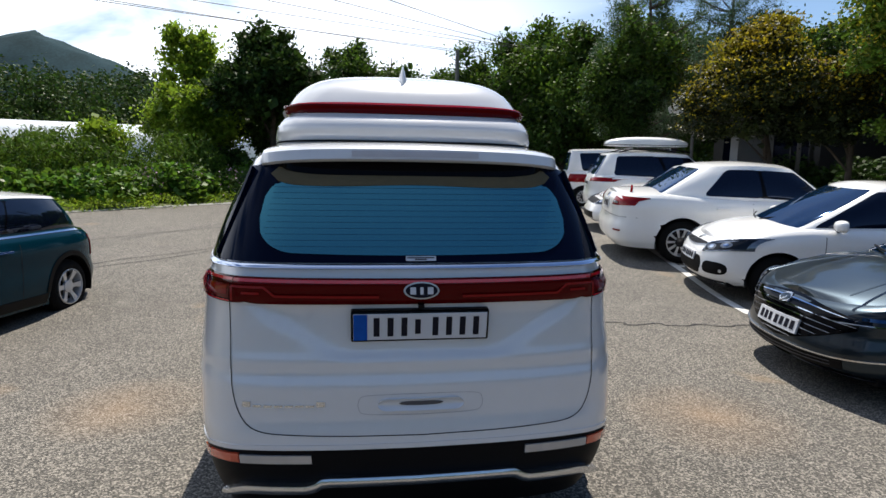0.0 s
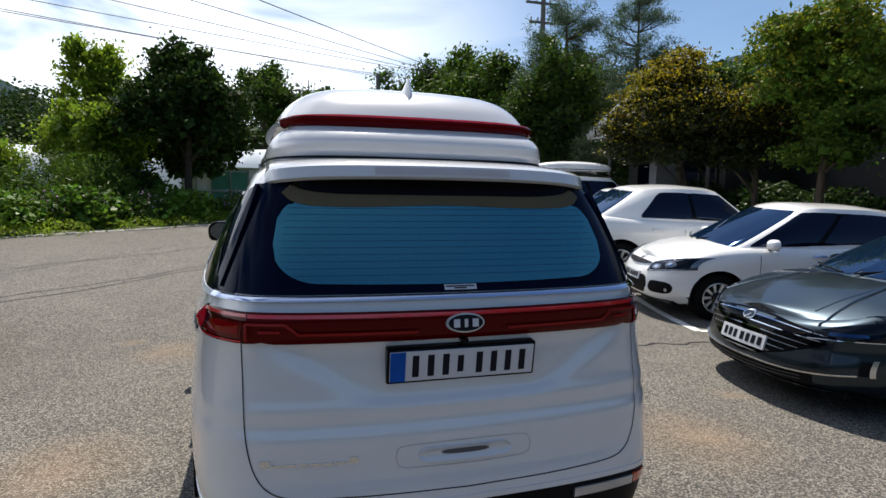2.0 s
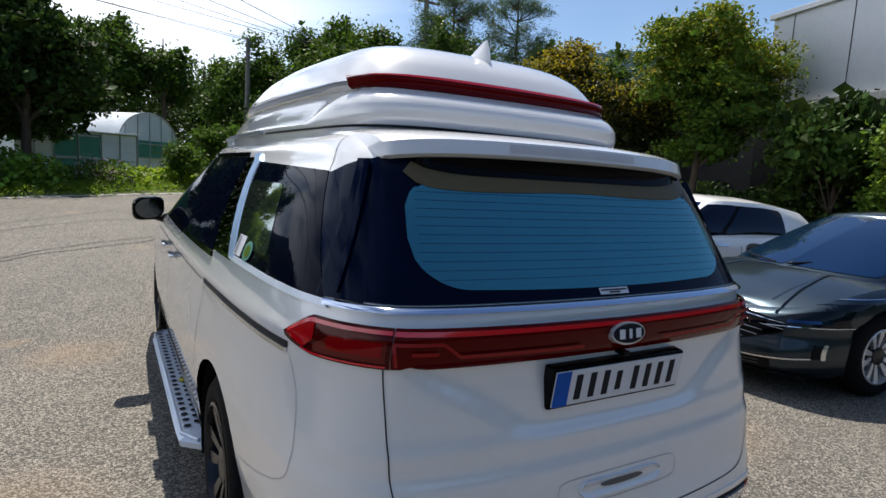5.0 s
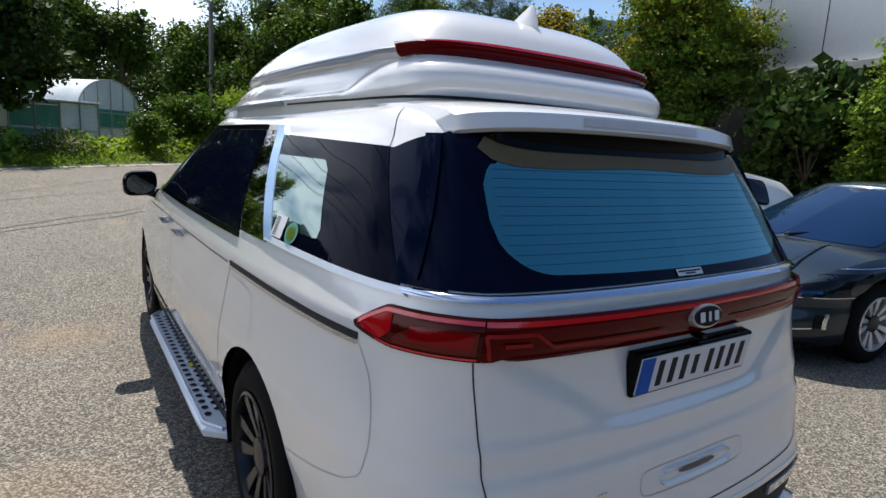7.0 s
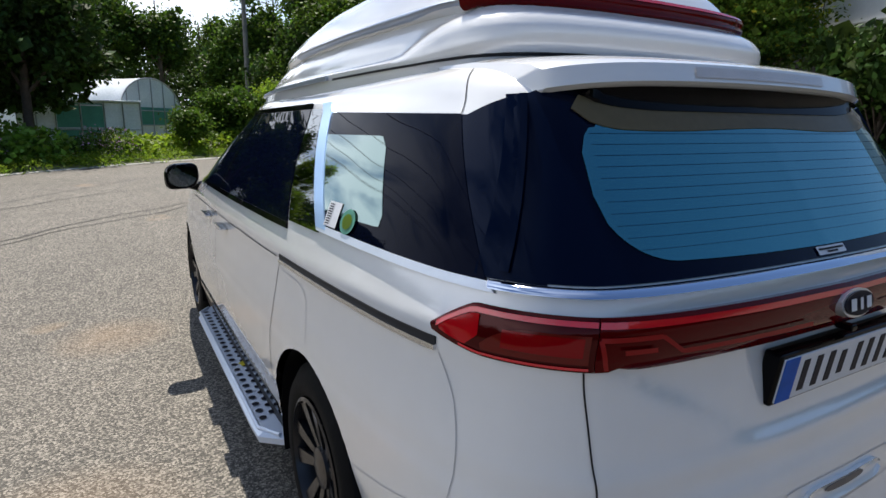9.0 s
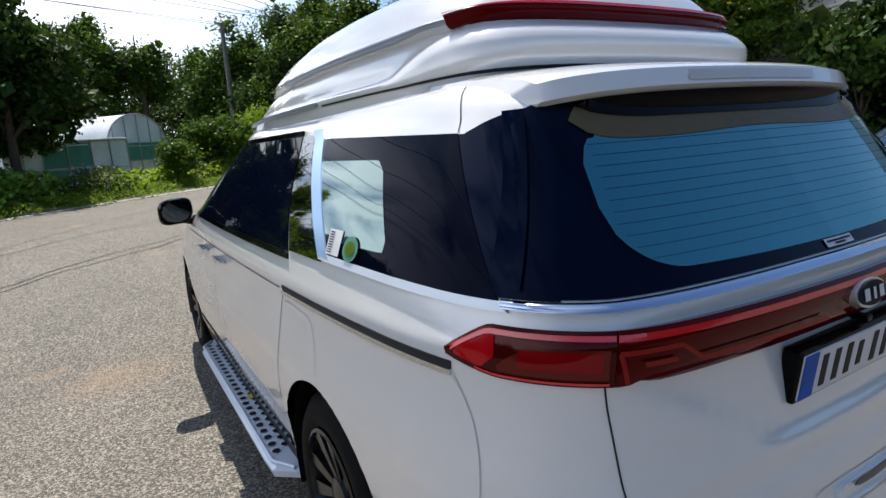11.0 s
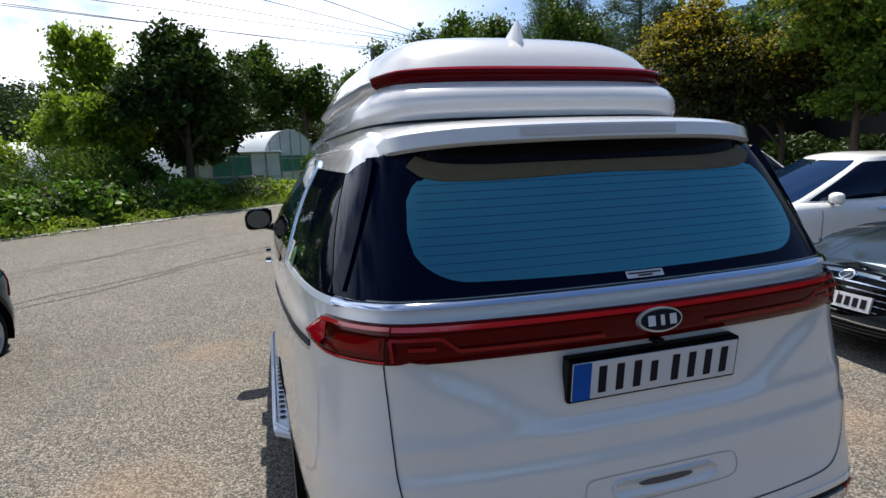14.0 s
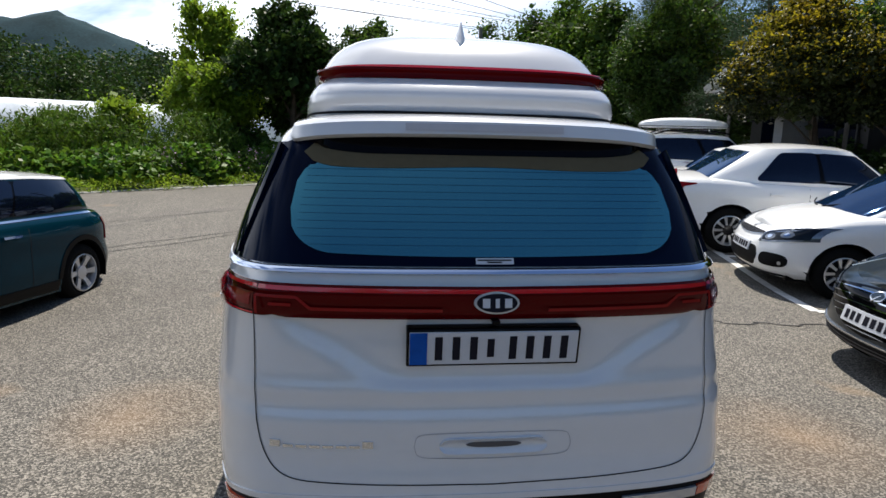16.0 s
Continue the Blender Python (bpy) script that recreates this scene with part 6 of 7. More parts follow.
def tree(name, label, x, y, h, crown_r, crown_z, crown_h, leaf="leaf", leaf_size=0.11, n_clumps=120, per=70, clump_r=0.42, trunk_r=0.12, lean=0.0, droop=0.2, z0=None, category="tree", lit_leaf=None, cone=0.0, flat=0.42):
    """Tapered trunk with limbs, and a crown of many small leaves in clumps with gaps."""
    z0 = gz(x, y) if z0 is None else z0
    ob = thing(name, label, category, m=pose(x, y, z0))
    top = crown_z + crown_h * 0.35
    trunk = [(0.0, 0.0, -0.2), (lean * 0.15, 0.02, top * 0.25), (lean * 0.5 + 0.05, -0.03, top * 0.55), (lean * 0.8, 0.04, top * 0.8), (lean, 0, top)]
    smooth(part("trunk", tube(trunk, 0, 9, [trunk_r * 1.25, trunk_r, trunk_r * 0.78, trunk_r * 0.5, trunk_r * 0.22]), "bark", ob), 60)
    c = clumps(n_clumps, crown_r, crown_r, crown_h / 2) 
    c[:, :2] *= (1 - cone * np.clip(c[:, 2] / (crown_h / 2) + 0.35, 0, 1.3))[:, None]
    c += np.array([lean * 0.8, 0, crown_z])
    for k in range(9):
        e = c[k * (len(c) // 9)]
        t = min(max(0.35, (e[2] - 0.8) / top * 0.75), 0.85)
        s = (lean * t, 0, top * t)
        mid = ((s[0] + e[0]) / 2, (s[1] + e[1]) / 2, (s[2] + e[2]) / 2 + 0.12)
        part("limb", tube([s, mid, tuple(e)], 0, 6, [trunk_r * 0.42, trunk_r * 0.26, trunk_r * 0.08]), "bark", ob)
    per, leaf_size = int(per * 2.2), leaf_size * 0.9
    pts = (c[:, None, :] + rng.normal(size=(len(c), per, 3)) * clump_r * np.array([0.6, 0.6, flat]) * (0.6 + 0.8 * rng.random((len(c), 1, 1)))).reshape(-1, 3)
    pts[:, 2] = np.maximum(pts[:, 2], 0.15)
    inner = (c[:, None, :] + rng.normal(size=(len(c), 7, 3)) * clump_r * 0.35).reshape(-1, 3)
    # Sunlit leaf colour goes to the crown's top, the darker shaded one below.
    if lit_leaf:
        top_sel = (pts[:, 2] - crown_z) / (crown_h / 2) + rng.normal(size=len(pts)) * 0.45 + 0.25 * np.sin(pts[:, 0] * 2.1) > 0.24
        for sel, mt in ((top_sel, lit_leaf), (~top_sel, leaf)):
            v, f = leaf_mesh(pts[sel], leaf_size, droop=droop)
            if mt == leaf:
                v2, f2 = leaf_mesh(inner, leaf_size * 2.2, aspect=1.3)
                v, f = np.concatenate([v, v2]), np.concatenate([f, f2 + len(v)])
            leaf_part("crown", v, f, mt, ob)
    else:
        v, f = leaf_mesh(pts, leaf_size, droop=droop)
        v2, f2 = leaf_mesh(inner, leaf_size * 2.6, aspect=1.3)
        leaf_part("crown", np.concatenate([v, v2]), np.concatenate([f, f2 + len(v)]), leaf, ob)
    return ob


def pine(x, y, h, label, leaf="leaf_pine"):
    ob = thing("pine_tree", label, "tree", m=pose(x, y, gz(x, y)))
    smooth(part("trunk", tube([(0, 0, -0.2), (0.05, 0, h * 0.5), (0, 0.05, h)], 0, 9, [0.17, 0.11, 0.02]), "bark", ob), 60)
    cs = []
    z = h * 0.22
    while z < h * 0.97:
        r = 1.9 * (1 - (z / h) ** 4) + 0.3
        for k in range(int(rng.integers(4, 6))):
            a = rng.random() * math.tau
            rr = r * (0.6 + 0.5 * rng.random())
            e = np.array([rr * math.cos(a), rr * math.sin(a), z + 0.45 * rr])
            s = np.array([0, 0, z])
            part("limb", tube([tuple(s), tuple((s + e) / 2 + np.array([0, 0, -0.08])), tuple(e)], 0, 5, [0.04, 0.026, 0.01]), "bark", ob)
            for t in (0.45, 0.62, 0.75, 0.87, 0.95, 1.0):
                cs.append(s + (e - s) * t + rng.normal(size=3) * 0.12 + np.array([0, 0, 0.05]))
        z += 0.55 + 0.15 * rng.random()
    cs = np.array(cs)
    pts = (cs[:, None, :] + rng.normal(size=(len(cs), 120, 3)) * np.array([0.17, 0.17, 0.14])).reshape(-1, 3)
    v, f = leaf_mesh(pts, 0.17, aspect=9, droop=-0.3)
    leaf_part("crown", v, f, leaf, ob)
    return ob


def patch_plants(name, label, centres, radii, leaf, size, per, material_label="", droop=0.0, kind="stuff", category="", aspect=1.6, zbase=None, squash=0.5):
    """Low leafy growth in mounds, as one mass."""
    out = []
    for (cx, cy), r in zip(centres, radii):
        n = int(per * r * r)
        a = rng.random(n) * math.tau
        rr = r * np.sqrt(rng.random(n))
        hgt = r * squash * np.sqrt(np.maximum(0, 1 - (rr / r) ** 2)) * (0.35 + 0.65 * rng.random(n) ** 0.5)
        px, py = cx + rr * np.cos(a), cy + rr * np.sin(a)
        out.append(np.stack([px, py, hgt + np.array([gz(u, v) for u, v in zip(px, py)])], axis=1))
    v, f = leaf_mesh(np.concatenate(out), size, aspect=aspect, droop=droop, up=1.2)
    ob = leaf_part(name, v, f, leaf, None)
    return tagged(ob, label, category, kind=kind)


# verge along the far side of the lot
EDGE = [(-16, 4.4), (-6.9, 11.9), (-5.2, 13.3), (-3.85, 14.3), (-2.7, 15.3), (-1.2, 16.5), (1.18, 18.1), (6.0, 21.2), (14.0, 24.0), (40, 33)]


def edge_at(t):
    """A point along the verge's edge; t in metres of x."""
    return float(np.interp(t, [p[0] for p in EDGE], [p[1] for p in EDGE]))


verts, faces = [], []
for x in span(-60, 60, 120):
    e = edge_at(x) if x > -16 else 4.4 + (x + 16) * 0.82
    for d in (0.0, 0.25, 1.0, 4.0, 12.0, 40.0, 120.0):
        y = e + d
        verts.append((x, y, gz(x, y) + (0.0 if d == 0 else 0.06 + 0.05 * math.sin(x * 1.7) * min(d, 1)) + 0.012))
for i in range(120):
    for j in range(6):
        k = i * 7 + j
        faces.append((k, k + 7, k + 8, k + 1))
tagged(smooth(part("verge", (verts, faces), "soil")), "grassy soil verge along the lot", "ground", kind="structure")
verts, faces = [], []
for x in span(-14, 9, 92):
    e = edge_at(x)
    w = 0.10 + 0.05 * math.sin(x * 3.1)
    for dy, z in ((-w, 0.004), (-w + 0.03, 0.022), (0.06, 0.032), (0.12, 0.018)):
        verts.append((x, e + dy, gz(x, e) + z))
for i in range(92):
    for j in range(3):
        k = i * 4 + j
        faces.append((k, k + 4, k + 5, k + 1))
tagged(part("kerb_strip", (verts, faces), "concrete"), "low pale concrete edge strip", "kerb", kind="structure")

grass_c = [(x + rng.normal() * 0.2, edge_at(x) + 0.25 + rng.random() * 0.9) for x in np.linspace(-14, 8, 90)]
patch_plants("verge_grass", "bright green grass and weeds along the verge", grass_c, [0.45 + 0.3 * rng.random() for _ in grass_c], "leaf_light", 0.10, 900, aspect=4.0, droop=-0.6)
shrub_c = [(x + rng.normal() * 0.3, edge_at(x) + 1.2 + rng.random() * 1.5) for x in np.linspace(-14, -2.6, 44)]
patch_plants("broadleaf_weeds", "mounds of broad-leaved green weeds", shrub_c, [0.7 + 0.5 * rng.random() for _ in shrub_c], "leaf_weed", 0.15, 560, aspect=1.25, squash=0.95)
tall_c = [(x + rng.normal() * 0.4, edge_at(x) + 2.6 + rng.random() * 2.0) for x in np.linspace(-15, -4.8, 44)]
patch_plants("tall_weeds", "tall green weeds and reeds", tall_c, [0.8 + 0.4 * rng.random() for _ in tall_c], "leaf", 0.17, 620, aspect=4.5, squash=1.75, droop=-0.8)
right_c = [(x + rng.normal() * 0.3, edge_at(x) + 1.5 + rng.random() * 1.5) for x in np.linspace(-1.6, 8.0, 26)]
patch_plants("vegetable_bed", "leafy vegetable bed beside the greenhouse", right_c, [0.6 + 0.5 * rng.random() for _ in right_c], "leaf_light", 0.15, 420, aspect=1.5, squash=0.8)
fl_c = [(x + rng.normal() * 0.2, edge_at(x) + 0.9 + rng.random() * 0.5) for x in (-5.6, -5.2, -4.8, -4.4, -4.0, -3.7, -1.75, -1.5, -1.3)]
patch_plants("wild_flowers", "pale purple wild flowers among stalks", fl_c, [0.6] * len(fl_c), "flower", 0.05, 260, aspect=1.2, squash=1.7)
patch_plants("flower_stalks", "thin green flower stalks", fl_c, [0.62] * len(fl_c), "leaf_dark", 0.13, 900, aspect=5, squash=1.55, droop=-1.0)

# trees behind the verge
tree("broadleaf_tree", "dark green broadleaf tree at the lot's edge", -3.25, 18.6, 5.8, 2.3, 3.2, 4.7, "leaf_dark", 0.16, 260, 62, 0.36, 0.12, droop=0.5, cone=0.48)
tree("broadleaf_tree", "light green feathery tree beside the verge", -6.3, 20.0, 5.8, 1.8, 3.1, 5.2, "leaf_light", 0.15, 210, 52, 0.36, 0.09, droop=1.0, cone=0.45)
tree("broadleaf_tree", "light green young tree beside the verge", -5.0, 18.6, 4.4, 1.15, 2.4, 3.4, "leaf_light", 0.14, 110, 60, 0.4, 0.08)
tree("broadleaf_tree", "green shrub-like tree beside the verge", -9.8, 17.2, 2.0, 1.3, 0.9, 1.5, "leaf", 0.14, 110, 60, 0.45, 0.07)
tree("broadleaf_tree", "green shrub-like tree beside the verge", -7.6, 16.2, 2.6, 1.0, 1.2, 2.0, "leaf_light", 0.14, 70, 60, 0.4, 0.07)
tree("broadleaf_tree", "green shrub-like tree beside the verge", -12.6, 14.6, 2.0, 1.4, 0.9, 1.5, "leaf", 0.14, 110, 60, 0.45, 0.07)
tree("broadleaf_tree", "dark bush under a broadleaf tree", -4.7, 18.4, 2.2, 1.2, 0.9, 1.7, "leaf_dark", 0.14, 70, 60, 0.42, 0.05, category="bush")
tree("broadleaf_tree", "low fruit tree beside the greenhouse", 2.6, 21.6, 2.4, 1.3, 1.2, 2.0, "leaf", 0.13, 90, 60, 0.4, 0.05)
tree("broadleaf_tree", "low fruit tree beside the greenhouse", 4.6, 23.0, 2.6, 1.5, 1.3, 2.2, "leaf_light", 0.13, 100, 60, 0.4, 0.05)
tree("broadleaf_tree", "small tree in front of the greenhouse", 0.75, 19.4, 1.9, 0.65, 0.95, 1.2, "leaf", 0.11, 50, 50, 0.28, 0.035)
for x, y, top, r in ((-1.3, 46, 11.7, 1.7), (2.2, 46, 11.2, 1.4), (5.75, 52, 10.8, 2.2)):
    tree("broadleaf_tree", "distant dark broadleaf tree", x, y, top, r * 1.35, top * 0.66, top * 0.62, "leaf_dark", 0.28, 60, 70, 0.85, 0.16, z0=0.4, lit_leaf="leaf")
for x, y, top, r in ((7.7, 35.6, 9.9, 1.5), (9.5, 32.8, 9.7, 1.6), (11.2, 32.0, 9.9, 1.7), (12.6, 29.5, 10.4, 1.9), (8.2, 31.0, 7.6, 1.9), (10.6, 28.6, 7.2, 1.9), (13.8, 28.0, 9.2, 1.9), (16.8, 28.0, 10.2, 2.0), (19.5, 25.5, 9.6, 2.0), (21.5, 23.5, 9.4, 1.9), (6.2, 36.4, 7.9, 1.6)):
    tree("broadleaf_tree", "tall dark green woodland tree", x, y, top, r * 1.4, top * 0.55, top * 0.86, "leaf_dark", 0.22, 130, 70, 0.72, 0.17, z0=0.5, lit_leaf="leaf")
tree("broadleaf_tree", "green feathery tree beside the house", 9.35, 18.0, 7.0, 1.55, 4.1, 5.2, "leaf_dark", 0.13, 230, 60, 0.38, 0.11, lit_leaf="leaf")
pine(10.6, 19.4, 8.4, "tall pine tree with whorled branches")
pine(16.2, 22.8, 10.6, "tall pine tree with whorled branches")
tree("maple_tree", "golden-green maple tree in front of the house", 9.95, 10.95, 4.6, 1.5, 3.15, 3.0, "leaf_maple", 0.085, 240, 90, 0.34, 0.07, lean=-1.1, lit_leaf="leaf_gold", flat=0.2)
tree("maple_tree", "golden-green maple tree in front of the house", 10.6, 9.5, 4.4, 1.15, 2.9, 2.6, "leaf_maple", 0.085, 140, 90, 0.34, 0.07, lean=-0.3, lit_leaf="leaf_gold", flat=0.2)
tree("maple_tree", "large maple tree with its sunlit top painted yellow-green", 10.35, 7.6, 6.0, 1.7, 3.75, 4.3, "leaf", 0.095, 270, 90, 0.32, 0.09, lit_leaf="leaf_lime", flat=0.24)
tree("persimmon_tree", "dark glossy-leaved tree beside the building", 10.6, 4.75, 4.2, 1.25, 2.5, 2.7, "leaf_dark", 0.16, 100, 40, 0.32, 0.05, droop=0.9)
tree("conifer_shrub", "yellow-green conifer shrub beside the building", 10.0, 3.0, 3.6, 0.8, 1.9, 3.4, "leaf", 0.09, 130, 80, 0.24, 0.05, lit_leaf="leaf_light", category="shrub")

hedge_c = [(10.9 + 0.25 * rng.normal() + 0.12 * (y - 3), y) for y in np.linspace(2.0, 15.0, 40)]
patch_plants("garden_shrubs", "dark green garden shrubs beside the building", hedge_c, [0.75 + 0.4 * rng.random() for _ in hedge_c], "leaf_dark", 0.12, 900, aspect=1.5, squash=1.5)

# woodland behind everything, as one mass of crowns; unseen rear half darkens reflections
pts, rear = [], []
for k in range(520):
    ang = math.tau * k / 520
    far = 47 + 7 * math.sin(ang * 9) + rng.random() * 16
    x, y = far * 1.25 * math.sin(ang), 4 + far * math.cos(ang)
    turn = math.degrees((ang + math.pi) % math.tau - math.pi)
    rise = np.interp(turn, [-180, -30, -10, -4, 0, 4, 8, 12, 16, 30, 60, 180], [8.5, 7.5, 7.4, 8.6, 9.2, 8.6, 7.6, 9.6, 10.8, 11.6, 10.5, 8.5])
    hh = 1.2 + math.hypot(x, y + 2) * math.tan(math.radians(rise)) + 0.5 * math.sin(ang * 23 + 1) + 1.5 * rng.random() - 0.9
    r = 2.7 + 1.4 * rng.random()
    q = rng.normal(size=(84, 3))
    q /= np.linalg.norm(q, axis=1)[:, None]
    q = q * (0.75 + 0.3 * rng.random((84, 1))) * np.array([r, r, hh * 0.42]) + np.array([x, y, hh * 0.58 + 0.3])
    low = rng.normal(size=(52, 3)) * np.array([2.8, 2.8, 0.0]) + np.stack([np.full(52, x), np.full(52, y), 0.4 + 0.62 * hh * rng.random(52)], axis=1)
    q = np.concatenate([q, low])
    near = math.cos(ang) > 0.1
    (pts if near else rear).append((q[:, None, :] + rng.normal(size=(len(q), 17 if near else 4, 3)) * 0.36).reshape(-1, 3))
pts, rear = np.concatenate(pts), np.concatenate(rear)
v, f = leaf_mesh(np.maximum(pts, (-999, -999, 0.4)), 0.31, aspect=1.6, droop=0.2)
v2, f2 = leaf_mesh(np.maximum(rear, (-999, -999, 0.4)), 0.75, aspect=1.5, droop=0.2)
v, f = np.concatenate([v, v2]), np.concatenate([f, f2 + len(v)])
tagged(leaf_part("woodland", v, f, "leaf_dark", None), "dense dark green woodland, its unseen rear half added for reflections", "woodland", kind="stuff")


def hill(name, label, pts, y, depth):
    verts, faces = [], []
    n = 80
    hx = hermite([p[0] for p in pts], [p[1] for p in pts])
    for i, x in enumerate(span(pts[0][0], pts[-1][0], n)):
        for t in (0.0, 0.3, 0.6, 0.85, 1.0, 1.3):
            z = hx(x) * (1 - (1 - min(t, 1)) ** 1.5) if t <= 1 else hx(x) * 0.8
            z += noise.noise((x * 0.05, t * 3, 0.3)) * hx(x) * 0.05 + noise.noise((x * 0.2, t * 9, 1.3)) * 1.5
            verts.append((x, y + depth * t, z))
    for i in range(n):
        for j in range(5):
            k = i * 6 + j
            faces.append((k, k + 6, k + 7, k + 1))
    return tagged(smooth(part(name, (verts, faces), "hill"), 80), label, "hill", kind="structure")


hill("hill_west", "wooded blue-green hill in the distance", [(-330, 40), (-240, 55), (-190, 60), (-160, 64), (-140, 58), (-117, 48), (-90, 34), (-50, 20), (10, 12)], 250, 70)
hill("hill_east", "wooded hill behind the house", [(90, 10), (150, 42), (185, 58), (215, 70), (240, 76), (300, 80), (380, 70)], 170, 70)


# ---- greenhouse, house, building, poles ----
def greenhouse(x, y, yaw, w, length, wall_h, ridge, label):
    """A vinyl tunnel on steel hoops; its gable faces the lot."""
    ob = thing("greenhouse", label, "greenhouse", m=pose(x, y, gz(x, y), 0, 0, yaw))
    n = 18
    arc = [(-w / 2, 0.0)] + [(-w / 2 * math.cos(a), wall_h + (ridge - wall_h) * math.sin(a)) for a in span(0, math.pi, n)] + [(w / 2, 0.0)]
    m = len(arc)
    vs = [Vector((px, yy, pz)) for yy in (0, length) for px, pz in arc]
    smooth(part("cover", (vs, [(i, i + 1, m + i + 1, m + i) for i in range(m - 1)]), "vinyl", ob, "whitish vinyl cover"), 30)
    part("gable_sheet", (vs[:m], [tuple(range(m))]), "vinyl", ob)
    part("gable_sheet", ([Vector((v.x, length, v.z)) for v in vs[:m]], [tuple(range(m))]), "vinyl", ob)
    for yy in (0.0, length * 0.5, length):
        part("hoop", tube([(px, yy - 0.03, pz) for px, pz in arc], 0.025, 6), "steel", ob)
    for k in range(5):
        px = -w / 2 + w * (k + 0.5) / 5
        zt = wall_h + (ridge - wall_h) * math.sqrt(max(0, 1 - (2 * px / w) ** 2))
        part("gable_post", tube([(px, -0.04, 0), (px, -0.04, zt)], 0.02, 6), "steel", ob)
    for z in (wall_h * 0.62, wall_h):
        part("gable_rail", tube([(-w / 2, -0.045, z), (w / 2, -0.045, z)], 0.018, 6), "steel", ob)
    part("green_band", box(-w * 0.42, w * 0.42, -0.03, -0.012, wall_h * 0.62, wall_h + 0.12), "green_net", ob)
    return ob


greenhouse(0.05, 23.6, 44, 2.9, 9, 1.35, 2.5, "vinyl-covered greenhouse tunnel with a hooped gable")
gs = thing("greenhouse_shed", "pale sheeted shed with green doors beside a greenhouse", "shed", m=pose(-2.1, 21.0, gz(-2.1, 21.0), 0, 0, 6))
part("wall", box(-1.65, 1.65, 0, 2.6, 0, 1.62), "vinyl", gs)
part("roof", box(-1.72, 1.72, -0.12, 2.7, 1.62, 1.67, 0.01), "vinyl", gs)
for k in range(2):
    part("door", box(-0.66 + k * 0.64, -0.05 + k * 0.64, -0.035, -0.005, 0.04, 1.56, 0.006), "green_net", gs, "green sheet door")
    dr = gs.children[-1]
    for z in (0.10, 0.80, 1.50):
        part("door_rail", box(-0.64 + k * 0.64, -0.07 + k * 0.64, -0.05, -0.034, z - 0.02, z + 0.02), "steel", dr)
part("plinth", box(-1.66, -0.70, -0.03, 0.0, 0.0, 0.45, 0.005), "concrete", gs, "grey concrete plinth")
for px in (-1.65, -1.18, -0.68, -0.02, 0.62, 1.15, 1.65):
    part("post", tube([(px, -0.06, 0), (px, -0.06, 1.66)], 0.022, 6), "steel", gs)
for z in (0.75, 1.60):
    part("rail", tube([(-1.65, -0.075, z), (1.65, -0.075, z)], 0.016, 6), "steel", gs)
# long low tunnel in the field
lt = thing("greenhouse", "long white vinyl tunnel across the field", "greenhouse", m=pose(-13.5, 36.0, 0.85, 0, 0, 22))
n = 12
arc = [(-2.6 * math.cos(a), 2.95 * math.sin(a)) for a in span(0, math.pi, n)]
vs = [Vector((xx, py, pz)) for xx in (-18, 7.5) for py, pz in arc]
smooth(part("cover", (vs, [(i, i + 1, n + 2 + i, n + 1 + i) for i in range(n)]), "vinyl", lt), 30)

# house with a gable
RY = -15.7
hs = thing("house", "low house with a red tiled gable roof and white eaves", "house", m=pose(10.55, 14.2, gz(10, 14.3), 0, 0, RY + 25))
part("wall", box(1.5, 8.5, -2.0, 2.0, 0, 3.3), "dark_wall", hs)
E0, E1, HW = 3.12, 4.5, 2.45
for sgn in (-1, 1):
    vs = [Vector((0, sgn * HW, E0)), Vector((9, sgn * HW, E0)), Vector((9, 0, E1)), Vector((0, 0, E1))]
    vs += [v + Vector((0, 0, 0.12)) for v in vs]
    part("roof", (vs, [(0, 1, 2, 3), (7, 6, 5, 4), (0, 4, 5, 1), (1, 5, 6, 2), (2, 6, 7, 3), (3, 7, 4, 0)]), "roof_red", hs, "red tiled roof slope")
    for k in range(1, 11):
        a = Vector((-0.02, sgn * HW, E0 + 0.125)).lerp(Vector((-0.02, 0, E1 + 0.125)), k / 11)
        part("roof_course", tube([a, a + Vector((9.03, 0, 0))], 0.025, 5), "roof_red", hs)
    d = Vector((0, -sgn * HW, E1 - E0)).normalized()
    u = Vector((0, d.z * sgn, abs(d.y)))
    a, b2 = Vector((-0.04, sgn * (HW + 0.05), E0 - 0.03)), Vector((-0.04, 0, E1))
    vs = [a - u * 0.10, b2 - Vector((0, 0, 0.12)), b2 + Vector((0, 0, 0.14)), a + u * 0.13]
    vs += [v + Vector((0.05, 0, 0)) for v in vs]
    part("bargeboard", (vs, [(0, 1, 2, 3), (7, 6, 5, 4), (0, 4, 5, 1), (1, 5, 6, 2), (2, 6, 7, 3), (3, 7, 4, 0)]), "white", hs, "white bargeboard")
vs = [Vector((0.35, -HW, E0 - 0.02)), Vector((0.35, HW, E0 - 0.02)), Vector((0.35, 0, E1 - 0.05))]
vs += [v + Vector((0.1, 0, 0)) for v in vs]
part("gable_wall", (vs, [(0, 2, 1), (3, 4, 5), (0, 1, 4, 3), (1, 2, 5, 4), (2, 0, 3, 5)]), "white", hs, "white boarded gable")
